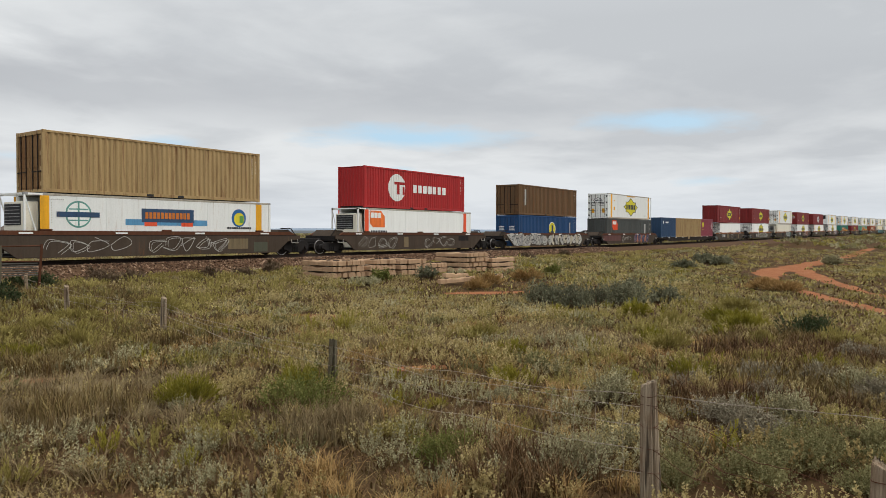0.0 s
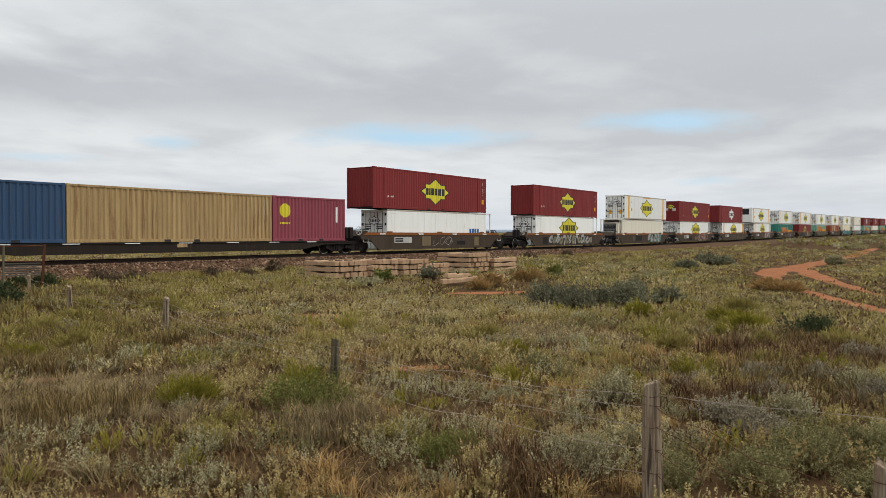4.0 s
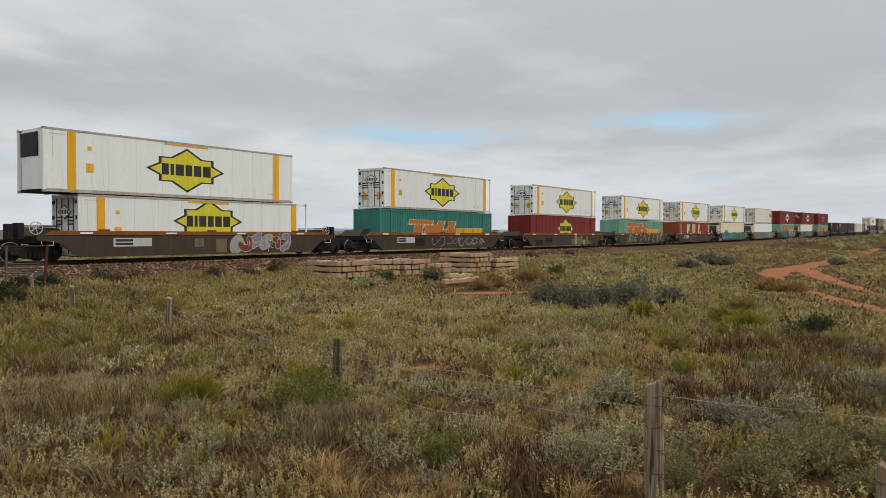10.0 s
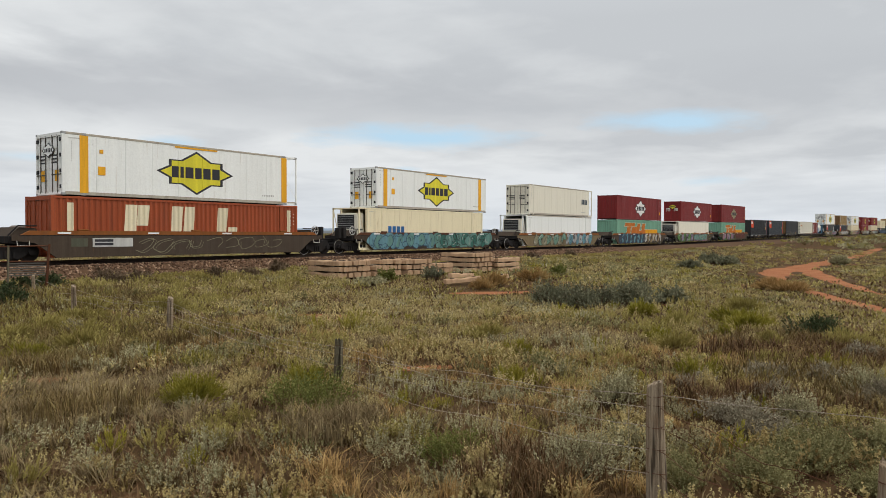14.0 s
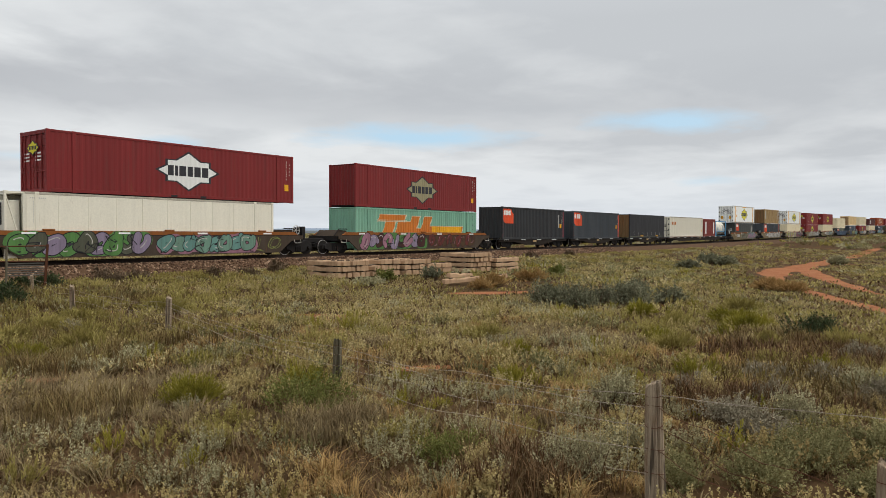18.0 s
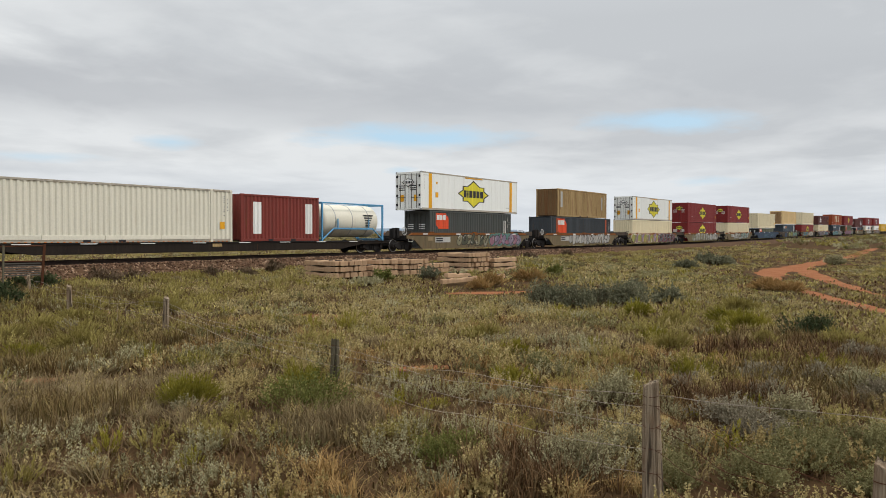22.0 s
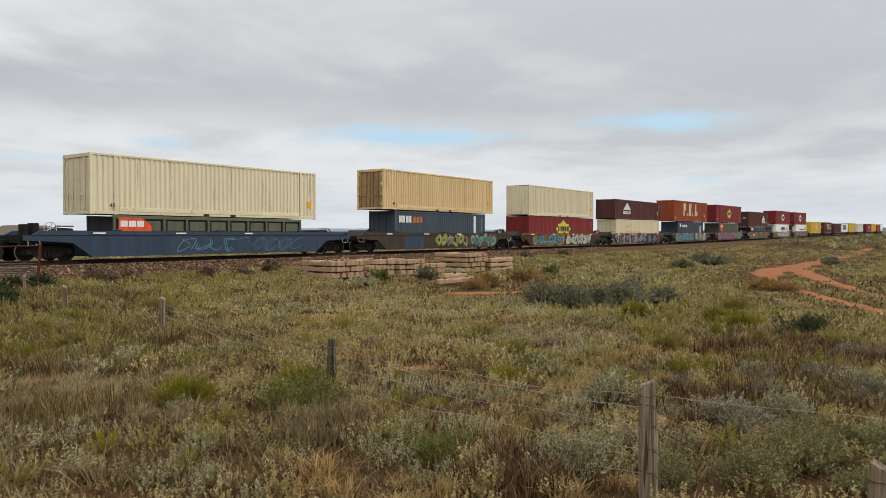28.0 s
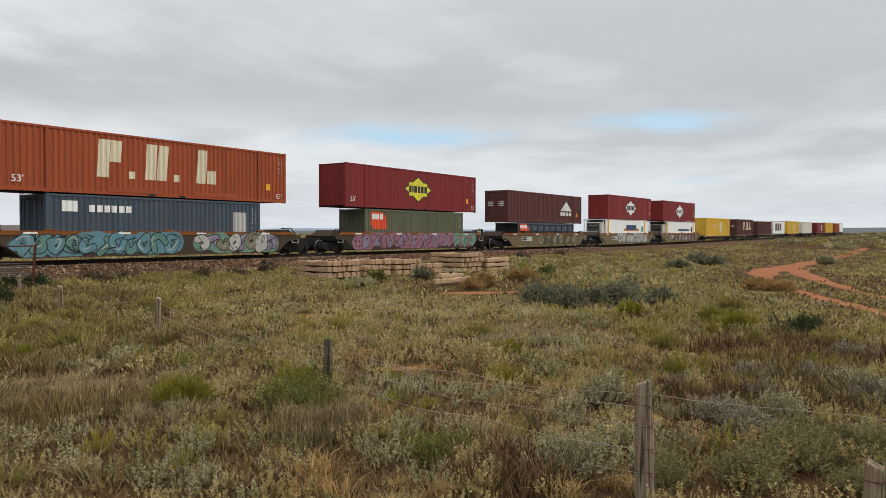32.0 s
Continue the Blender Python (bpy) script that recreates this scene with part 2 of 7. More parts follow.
def grained(name, pale, dark):
    """Weathered split timber: long fibres and cracks along the post, lichen and rust runs."""
    m, nt, bsdf = graph(name)
    vec, rnd = place_vec(nt, 11.0)
    fib = put(nt, "ShaderNodeTexNoise", Vector=scaled(nt, vec, (1, 1, 0.035)), Scale=42.0, Detail=6.0, Roughness=0.7).outputs["Fac"]
    crack = put(nt, "ShaderNodeTexNoise", Vector=scaled(nt, vec, (1, 1, 0.05)), Scale=17.0, Detail=3.0, Roughness=0.5).outputs["Fac"]
    big = put(nt, "ShaderNodeTexNoise", Vector=scaled(nt, vec, (1, 1, 0.5)), Scale=5.0, Detail=5.0, Roughness=0.6).outputs["Fac"]
    c = blend(nt, span(nt, fib, 0.35, 0.68), dark, pale)
    c = blend(nt, span(nt, big, 0.52, 0.72, 0.0, 0.55), c, (0.20, 0.115, 0.062))
    c = blend(nt, span(nt, crack, 0.60, 0.66, 0.0, 0.85), c, (0.03, 0.022, 0.016))
    nt.links.new(c, bsdf.inputs["Base Color"])
    bsdf.inputs["Roughness"].default_value, bsdf.inputs["Specular IOR Level"].default_value = 0.95, 0.08
    nt.links.new(put(nt, "ShaderNodeBump", Strength=0.9, Distance=0.02, Height=blend(nt, span(nt, crack, 0.58, 0.66), fib, (0, 0, 0))).outputs[0], bsdf.inputs["Normal"])
    return m


MAT["post_wood"] = grained("grey_split_post_timber", (0.40, 0.32, 0.225), (0.17, 0.125, 0.085))
MAT["post_dark"] = grained("dark_lichened_post_timber", (0.20, 0.175, 0.115), (0.07, 0.056, 0.038))
MAT["ballast"] = surface("ballast_stone", (0.098, 0.056, 0.031), 0.95, 0.0, dirt=(0.045, 0.027, 0.017), stain=0.5, rust=0.3, bump=0.8, grain=9)


# ---- mesh building ----
class Shape:
    """A mesh in the making: plain lists of points and faces."""

    def __init__(self):
        self.v, self.f = [], []

    def add(self, pts, faces):
        n = len(self.v)
        self.v += [tuple(p) for p in pts]
        self.f += [tuple(i + n for i in q) for q in faces]
        return self

    def box(self, x0, x1, y0, y1, z0, z1, c=0.0):
        """A block; c cuts its eight corners back a little, along the edges."""
        if c <= 0:
            return self.add([(x, y, z) for z in (z0, z1) for y in (y0, y1) for x in (x0, x1)],
                            [(0, 2, 3, 1), (4, 5, 7, 6), (0, 1, 5, 4), (2, 6, 7, 3), (0, 4, 6, 2), (1, 3, 7, 5)])
        pts, out = [], []
        cs = [(x0, x1), (y0, y1), (z0, z1)]
        for k in range(8):
            s = [(k >> i) & 1 for i in range(3)]
            for ax in range(3):
                pts.append([cs[i][s[i]] + (0 if i == ax else (c if s[i] == 0 else -c)) for i in range(3)])
        idx = lambda k, ax: k * 3 + ax
        for k in range(8):
            out.append((idx(k, 0), idx(k, 1), idx(k, 2)) if bin(k).count("1") % 2 else (idx(k, 2), idx(k, 1), idx(k, 0)))
        for ax in range(3):
            b, d = [i for i in range(3) if i != ax]
            for side in (0, 1):
                ring = [(side << ax) | (p << b) | (q << d) for p, q in ((0, 0), (1, 0), (1, 1), (0, 1))]
                q = [idx(k, ax) for k in ring]
                flip = (side == 1) != (ax == 1)
                out.append(tuple(q) if flip else tuple(reversed(q)))
        for ax in range(3):
            b, d = [i for i in range(3) if i != ax]
            for p in (0, 1):
                for q in (0, 1):
                    k0 = (p << b) | (q << d)
                    k1 = k0 | (1 << ax)
                    out.append((idx(k0, b), idx(k1, b), idx(k1, d), idx(k0, d)))
        return self.add(pts, out)

    def prism(self, poly, y0, y1, axis=1):
        """A polygon in x and z (or y and z for axis 0, x and y for axis 2), drawn out along the axis."""
        def at(p, w):
            return (p[0], w, p[1]) if axis == 1 else (w, p[0], p[1]) if axis == 0 else (p[0], p[1], w)
        n = len(poly)
        return self.add([at(p, y0) for p in poly] + [at(p, y1) for p in poly],
                        [tuple(range(n)), tuple(range(2 * n - 1, n - 1, -1))] + [(i, i + n, (i + 1) % n + n, (i + 1) % n) for i in range(n)])

    def tube(self, p, q, r0, r1=None, n=10, caps=True):
        """A round bar from p to q."""
        p, q, r1 = Vector(p), Vector(q), r0 if r1 is None else r1
        a = (q - p).normalized()
        u = a.orthogonal().normalized()
        w = a.cross(u)
        ring = [u * math.cos(2 * math.pi * i / n) + w * math.sin(2 * math.pi * i / n) for i in range(n)]
        faces = [(i, (i + 1) % n, (i + 1) % n + n, i + n) for i in range(n)]
        if caps:
            faces += [tuple(range(n - 1, -1, -1)), tuple(range(n, 2 * n))]
        return self.add([p + d * r0 for d in ring] + [q + d * r1 for d in ring], faces)

    def lathe(self, rings, n=20, axis="x"):
        """Rings (along the axis, radius), closed at both ends."""
        pts = []
        for a, r in rings:
            for i in range(n):
                c, s = r * math.cos(2 * math.pi * i / n), r * math.sin(2 * math.pi * i / n)
                pts.append((a, c, s) if axis == "x" else (c, a, s) if axis == "y" else (c, s, a))
        k = len(rings)
        faces = [(j * n + i, j * n + (i + 1) % n, (j + 1) * n + (i + 1) % n, (j + 1) * n + i) for j in range(k - 1) for i in range(n)]
        faces += [tuple(range(n - 1, -1, -1)), tuple(range((k - 1) * n, k * n))]
        return self.add(pts, faces)

    def mesh(self, name, smooth=False):
        me = bpy.data.meshes.new(name)
        me.from_pydata(self.v, [], self.f)
        if smooth:
            me.polygons.foreach_set("use_smooth", [True] * len(me.polygons))
        me.update()
        return me


MADE = {}


def cached(key, build, smooth=False):
    """One mesh for alike pieces; build() returns its Shape."""
    if key not in MADE:
        MADE[key] = build().mesh(str(key[0]), smooth)
    return MADE[key]


def part(name, data, material, parent=None, label="", at=None, smooth=False):
    """Links a Shape or a mesh as one object under a thing or a part."""
    me = data.mesh(name, smooth) if isinstance(data, Shape) else data
    if not me.materials:
        me.materials.append(material)
    ob = new(name, me)
    if me.materials[0] != material:
        ob.material_slots[0].link = "OBJECT"
        ob.material_slots[0].material = material
    if parent is not None:
        ob.parent = parent
    if at is not None:
        ob.matrix_basis = at
    if label:
        ob["label"] = label
    return ob


def thing(name, label, category, group="", kind="", at=None):
    ob = new(name)
    ob.empty_display_size = 0.3
    if at is not None:
        ob.matrix_basis = at
    return tagged(ob, label, category, group, kind)


# ---- the line of the track ----
TRACK_Y = 34.38      # centre line at its nearest


def sstep(a, b, v):
    k = min(1.0, max(0.0, (v - a) / (b - a)))
    return k * k * (3 - 2 * k)


def bend(x):
    """Sideways place of the centre line, which curves gently towards the plain far off."""
    k = min(max(x - 60.0, 0.0), 330.0)
    return TRACK_Y - 0.744e-4 * k * k - max(x - 390.0, 0.0) * 2 * 0.744e-4 * 330.0


def climb(x):
    """Height of the rail head along the line: level, then a slight grade, then level again."""
    k = x - 95.0
    h = 0.0088 * (math.sqrt(k * k + 900.0) + k) / 2
    return h if h < 2.6 else 2.6 + 1.2 * (1 - math.exp(-(h - 2.6) / 1.2))


def on_track(x, z=0.0):
    dy, dz = bend(x + 1) - bend(x - 1), climb(x + 1) - climb(x - 1)
    return pose(x, bend(x), climb(x) + z, 0, -math.degrees(math.atan2(dz, 2)), math.degrees(math.atan2(dy, 2)))


def run(t):
    """How far the train has come at t seconds."""
    q = (t - 16) / 16
    return 21.6903 * (t - 16) + 16 * (0.2129 * q ** 2 + 0.0517 * q ** 3 - 0.0393 * q ** 4)


TRAIN = []           # (thing, place along the train, height of its base)
AXLES = []


def aboard(ob, u, z):
    TRAIN.append((ob, u, z))
    ob.matrix_basis = on_track(u - run(0), z)
    return ob


# ---- containers ----
PITCH, DEPTH = 0.278, 0.045


def ribs(x0, x1, style):  # corr: deep, fine: shallow
    """Breakpoints (x, depth) of a side wall: deep trapezoid corrugation, flat insulated panels with seams, or plain."""
    out = []
    if style in ("corr", "fine"):
        deep = DEPTH if style == "corr" else 0.015
        n = max(1, round((x1 - x0) / PITCH))
        p = (x1 - x0) / n
        for i in range(n):
            a = x0 + i * p
            out += [(a, 0.0), (a + 0.27 * p, 0.0), (a + 0.5 * p, deep), (a + 0.77 * p, deep)]
        out.append((x1, 0.0))
    elif style == "panel":
        n = max(1, round((x1 - x0) / 1.38))
        p = (x1 - x0) / n
        for i in range(n):
            a = x0 + i * p
            out += [(a, 0.014), (a + 0.012, 0.0), (a + p - 0.012, 0.0)]
        out.append((x1, 0.014))
    else:
        out = [(x0, 0.0), (x1, 0.0)]
    return out


def wall_shape(x0, x1, z0, z1, y, style, sign=-1):
    """A side wall at y, its outside towards sign, with the depth of its ribs."""
    s = Shape()
    pr = ribs(x0, x1, style)
    pts = [(x, y - sign * d, z) for x, d in pr for z in (z0, z1)]
    fs = [(2 * i, 2 * i + 2, 2 * i + 3, 2 * i + 1) if sign < 0 else (2 * i + 1, 2 * i + 3, 2 * i + 2, 2 * i) for i in range(len(pr) - 1)]
    s.add(pts, fs)
    s.add([(x, y - sign * (d + 0.05), z) for x, d in (pr[0], pr[-1]) for z in (z0, z1)], [(2, 0, 1, 3) if sign < 0 else (0, 2, 3, 1)])
    return s


def depth_at(pr, x):
    for (a, da), (b, db) in zip(pr, pr[1:]):
        if a <= x <= b:
            return da + (db - da) * (x - a) / max(b - a, 1e-9)
    return 0.0


def decal(lo, hi, x0, x1, pr, y, breaks=(), lift=0.005, n=8):
    """Paint on a ribbed wall: from lo(x) to hi(x) between x0 and x1, following the ribs."""
    xs = sorted({x0, x1, *[x for x, d in pr if x0 < x < x1], *[b for b in breaks if x0 < b < x1],
                 *[x0 + (x1 - x0) * i / n for i in range(1, n)]})
    s = Shape()
    pts = []
    for x in xs:
        d = depth_at(pr, x)
        pts += [(x, y + d - lift, lo(x)), (x, y + d - lift, hi(x))]
    s.add(pts, [(2 * i, 2 * i + 2, 2 * i + 3, 2 * i + 1) for i in range(len(xs) - 1)])
    return s


def bar(s, x0, x1, z0, z1, pr, y, lift, slant=0.0):
    """A painted bar, upright or slanting to the right."""
    if slant:
        e = slant * (z1 - z0)
        d = decal(lambda x: min(z1, max(z0, z0 + (x - x1) / slant)), lambda x: max(z0, min(z1, z0 + (x - x0) / slant)),
                  x0, x1 + e, pr, y, (x1, x0 + e), lift, 2)
    else:
        d = decal(lambda x: z0, lambda x: z1, x0, x1, pr, y, lift=lift, n=1)
    s.add(d.v, d.f)


def lin_edge(k, w, h):
    """Half outline of the pointed star sign, as a function of x."""
    ks = [(-1.0, 0.0), (-0.70, 0.27), (-0.6999, 0.55), (-0.40, 0.55), (0.0, 1.0), (0.40, 0.55), (0.6999, 0.55), (0.70, 0.27), (1.0, 0.0)]
    for (a, za), (b, zb) in zip(ks, ks[1:]):
        if a <= k <= b:
            return (za + (zb - za) * (k - a) / (b - a)) * h
    return 0.0


def star_sign(parent, cx, cz, w, h, pr, y, fill, z_floor=-9.0):
    """Pointed star sign: dark rim, coloured field, dark bars for its word."""
    brk = [cx + k * w for k in (-0.7, -0.6999, -0.4, 0, 0.4, 0.6999, 0.7)]
    lay = [("sign_rim", "ink", 1.0, 0.004), ("sign_field", fill, 0.90, 0.007)]
    for nm, colour, k, lift in lay:
        s = decal(lambda x: max(z_floor, cz - lin_edge((x - cx) / (w * k), w, h * k)), lambda x: max(z_floor, cz + lin_edge((x - cx) / (w * k), w, h * k)),
                  cx - w * k, cx + w * k, pr, y, [cx + (b - cx) * k for b in brk], lift, 16)
        part(nm, s, paint(colour), parent)
    a = cx - 0.63 * w
    for ww in (0.17, 0.085, 0.205, 0.17, 0.195, 0.205):
        s = Shape()
        bar(s, a, a + ww * w, max(z_floor, cz - 0.25 * h), cz + 0.25 * h, pr, y, 0.010)
        part("sign_bar", s, paint("ink"), parent)
        a += (ww + 0.043) * w


def text_bars(s, x, z, w, h, n, pr, y, lift=0.006, gap=0.25):
    p = w / n
    for i in range(n):
        bar(s, x + i * p, x + (i + 1 - gap) * p, z, z + h, pr, y, lift)


def words(txt, size, parent, material, m):
    """Real lettering in the built-in font, as a thin mesh part."""
    cu = bpy.data.curves.new("mark", "FONT")
    cu.body, cu.size, cu.align_x = txt, size, "CENTER"
    tmp = bpy.data.objects.new("mark", cu)
    scene.collection.objects.link(tmp)
    me = bpy.data.meshes.new_from_object(tmp)
    bpy.data.objects.remove(tmp)
    return part("size_mark", me, material, parent, "painted size marking", m)


def container(u0, u1, z0, z1, colour, style="corr", left="plain", right="plain", signs=(), posts=None, label="", width=2.5, unit_panel=False, end=None):
    """A shipping container. left: the end that leads (doors, plain, reefer, cage, drum); signs: what is painted on its side."""
    L, H, W = u1 - u0, z1 - z0, width
    c = thing("shipping_container", label, "container", "containers on the train")
    mt = paint(colour)
    a, b = -L / 2, L / 2
    a_in = a + (0.75 if left in ("cage",) else 0.0)
    b_in = b - (0.75 if right == "cage" else 0.0)
    post = 0.14
    ny, fy = -W / 2, W / 2
    rail_m = MAT["grime_white"] if colour in ("white", "offwhite") else mt
    pr = ribs(a_in + post, b_in - post, style)
    zb, zt = 0.17, H - 0.11
    key = (round(L, 2), round(H, 2), W, style, left, right)
    for y, sg, nm in ((ny + 0.012, -1, "side_wall"), (fy - 0.012, 1, "side_wall")):
        part(nm, cached(("side_wall", key, sg), lambda: wall_shape(a_in + post, b_in - post, zb, zt, y, style, sg)), mt, c)
    part("roof", cached(("roof", key), lambda: Shape().box(a_in + 0.05, b_in - 0.05, ny + 0.05, fy - 0.05, H - 0.07, H - 0.02, 0.01)), mt, c)
    part("underframe", cached(("underframe", key), lambda: Shape().box(a + 0.1, b - 0.1, ny + 0.06, fy - 0.06, 0.05, 0.16)), MAT["running"], c)
    for y in (ny, fy - 0.07):
        part("top_rail", cached(("top_rail", key, y), lambda: Shape().box(a_in + 0.1, b_in - 0.1, y, y + 0.07, H - 0.115, H - 0.01, 0.008)), rail_m, c)
        part("bottom_rail", cached(("bottom_rail", key, y), lambda: Shape().box(a + 0.1, b - 0.1, y + 0.004, y + 0.066, 0.02, 0.175, 0.008)), rail_m, c)
    ends = [a_in, b_in - post]
    for x in ends:
        for y in (ny, fy - post):
            part("corner_post", cached(("corner_post", key, x, y), lambda: Shape().box(x, x + post, y, y + post, 0.1, H - 0.1, 0.01)), mt, c)
    castx = [a, b - 0.18]
    long_box = L > 12.5
    if long_box:
        castx += [-6.1, 6.1 - 0.18]
    for x in castx:
        for y in (ny - 0.006, fy - 0.156):
            for z in (0.0, H - 0.12):
                part("corner_casting", cached(("corner_casting", round(x, 2), y, round(z, 2)), lambda: Shape().box(x, x + 0.18, y, y + 0.162, z, z + 0.12, 0.012)), mt if colour != "white" else MAT["galv"], c)
    if long_box:
        for x in (-6.1, 5.94):
            pm = paint(posts) if posts else mt
            for y in (ny - 0.006, fy - 0.03):
                part("stacking_post", cached(("stacking_post", round(H, 2), x, y, bool(posts)), lambda: Shape().box(x - (0.12 if posts else 0), x + 0.16 + (0.12 if posts else 0), y, y + 0.036, 0.12, H - 0.12, 0.006)), pm, c)
    # far end
    part("end_wall", cached(("end_wall", key, 1), lambda: Shape().box(b_in - 0.09, b_in - 0.05, ny + post, fy - post, 0.1, H - 0.1, 0.01)), mt, c)
    # leading end
    if left == "doors":
        part("door_header", cached(("door_header", key), lambda: Shape().box(a, a + 0.1, ny + post, fy - post, H - 0.2, H - 0.02, 0.01)), mt, c)
        part("door_sill", cached(("door_sill", key), lambda: Shape().box(a, a + 0.1, ny + post, fy - post, 0.02, 0.15, 0.01)), mt, c)
        for k in (0, 1):
            y0 = ny + post + 0.01 if k == 0 else 0.008
            y1 = -0.008 if k == 0 else fy - post - 0.01

            def door_shape():
                s = Shape().box(a + 0.05, a + 0.09, y0, y1, 0.16, H - 0.21, 0.006)
                for i in range(5):
                    z = 0.22 + i * (H - 0.5) / 5
                    s.box(a + 0.035, a + 0.055, y0 + 0.06, y1 - 0.06, z, z + (H - 0.5) / 5 - 0.12, 0.008)
                return s
            d = part("door", cached(("door", key, k), door_shape), MAT["rusted_door"] if colour == "tan" else MAT["sand_door"] if colour == "sand" else mt, c, "rust-stained door" if colour in ("tan", "sand") else "")
            part("gasket", cached(("gasket", key, k), lambda: Shape().box(a + 0.058, a + 0.072, y0 - 0.025, y1 + 0.025, 0.13, H - 0.185)), paint("black"), d)
            rods = MAT["dull"] if colour in ("white", "offwhite") else MAT["running"] if colour in ("tan", "brown") else MAT["rusted_door"] if colour == "sand" else mt
            for f in (0.28, 0.72):
                yy = y0 + (y1 - y0) * f
                part("lock_rod", cached(("lock_rod", key, round(yy, 2)), lambda: Shape().tube((a + 0.012, yy, 0.1), (a + 0.012, yy, H - 0.13), 0.024, n=6)), rods, d)
                part("lock_handle", cached(("lock_handle", key, round(yy, 2)), lambda: Shape().box(a - 0.012, a + 0.01, yy - 0.05, yy + 0.36 * (1 if k else -1) if k else yy + 0.05, 0.92, 0.97, 0.004) if k else Shape().box(a - 0.012, a + 0.01, yy - 0.36, yy + 0.05, 0.92, 0.97, 0.004)), rods, d)
            hy = y0 - 0.05 if k == 0 else y1 - 0.05
            for i in range(4):
                z = 0.3 + i * (H - 0.75) / 3
                part("hinge", cached(("hinge", key, k, i), lambda: Shape().box(a - 0.004, a + 0.05, hy - 0.02, hy + 0.15, z, z + 0.18, 0.006)), paint("black") if colour in ("white", "offwhite") else mt, d)
            if colour in ("white", "offwhite", "maroon", "blue", "grey", "plum"):
                s = Shape()
                lk = "ink" if colour in ("white", "offwhite") else "logo_white"
                for i in range(3):
                    s.box(a + 0.026, a + 0.032, y0 + 0.35, y1 - 0.18, H * 0.62 - i * 0.16, H * 0.62 - i * 0.16 + 0.07)
                tagged(part("marking", s, paint(lk), d, "unreadable code bars"), kind="stuff")
        if colour in ("white", "maroon"):
            def outline(k):
                zc = H * 0.72
                half = [(-1.0, 0.0), (-0.70, 0.27), (-0.70, 0.55), (-0.40, 0.55), (0.0, 1.0), (0.40, 0.55), (0.70, 0.55), (0.70, 0.27)]
                ring = half + [(-y_, -z_) for y_, z_ in half]
                return [(0.62 * k * y_, zc + 0.36 * k * z_) for y_, z_ in ring]
            part("sign_rim", cached(("door_sign", round(H, 2), round(a, 2), 1), lambda: Shape().prism(outline(1.0), a - 0.016, a - 0.010, 0)), paint("ink"), c)
            part("sign_field", cached(("door_sign", round(H, 2), round(a, 2), 2), lambda: Shape().prism(outline(0.84), a - 0.022, a - 0.016, 0)), mt if colour == "white" else paint("logo_yellow"), c)
            s = Shape()
            for i in range(5):
                s.box(a - 0.026, a - 0.022, -0.36 + i * 0.15, -0.26 + i * 0.15, H * 0.72 - 0.09, H * 0.72 + 0.09)
            tagged(part("sign_lettering", s, paint("ink"), c, "dark bars on the door sign"), kind="stuff")
        if colour == "white":
            for y in (-0.85, 0.45):
                part("warning_label", Shape().box(a + 0.022, a + 0.03, y, y + 0.32, 0.65, 1.15), paint("amber"), c)
    elif left == "reefer":
        s = Shape().box(a + 0.12, a + 0.2, ny + 0.12, fy - 0.12, 0.1, H - 0.1, 0.01)
        part("end_panel", s, mt, c)
        part("cooling_housing", Shape().prism([(a + 0.2, 0.3), (a + 0.02, 0.36), (a - 0.05, 0.9), (a - 0.05, H - 0.35), (a + 0.2, H - 0.1)], ny + 0.25, fy - 0.25), paint("logo_white"), c, "white cooling unit housing")
        part("grille", Shape().box(a - 0.075, a - 0.048, -0.55, 0.85, H * 0.6, H - 0.42, 0.01), paint("black"), c, "black air grille")
        for i in range(3):
            z = H * 0.62 + i * 0.3
            part("guard_hoop", Shape().tube((a - 0.1, -0.95, z), (a - 0.1, 0.95, z), 0.018, n=6), paint("logo_white"), c)
    elif left == "cage":
        s = Shape()
        for y in (ny, fy - 0.08):
            s.box(a, a + 0.08, y, y + 0.08, 0.05, H - 0.03, 0.006)
            s.tube((a + 0.06, y + 0.04, H - 0.15), (a_in, y + 0.04, 0.35), 0.03, n=6)
            s.box(a, a_in + 0.05, y, y + 0.07, H - 0.1, H - 0.02)
            s.box(a, a_in + 0.05, y, y + 0.07, 0.02, 0.1)
        s.box(a, a + 0.08, ny, fy, H - 0.1, H - 0.02)
        part("end_cage", s, mt, c, "open steel end cage")
        part("cooling_housing", Shape().box(a + 0.12, a_in, ny + 0.28, fy - 0.28, 0.15, H - 0.4, 0.03), paint("offwhite"), c)
        part("grille", Shape().box(a + 0.09, a + 0.121, ny + 0.55, fy - 0.4, H * 0.5, H - 0.5, 0.01), paint("black"), c, "black air grille")
        for i in range(6):
            z = H * 0.52 + i * (H * 0.5 - 0.62) / 5.5
            part("louvre", Shape().box(a + 0.075, a + 0.092, ny + 0.6, fy - 0.45, z, z + 0.03), MAT["galv"], c)
    elif left == "drum":
        pts = []
        for i in range(13):
            k = math.pi * i / 12
            pts.append((a + 0.22 - 0.22 * math.sin(k), -W / 2 * math.cos(k) * 0.96))
        part("end_panel", Shape().prism([(x, y) for x, y in pts] + [(a + 0.4, fy - 0.08), (a + 0.4, ny + 0.08)], 0.15, H - 0.08, 2), mt, c, "rounded cooling unit front")
        part("grille", Shape().box(a - 0.02, a + 0.03, -0.75, 0.85, H * 0.56, H - 0.2, 0.01), paint("black"), c, "black air grille")
    else:
        pe = ribs(ny + post, fy - post, "corr")
        s = Shape()
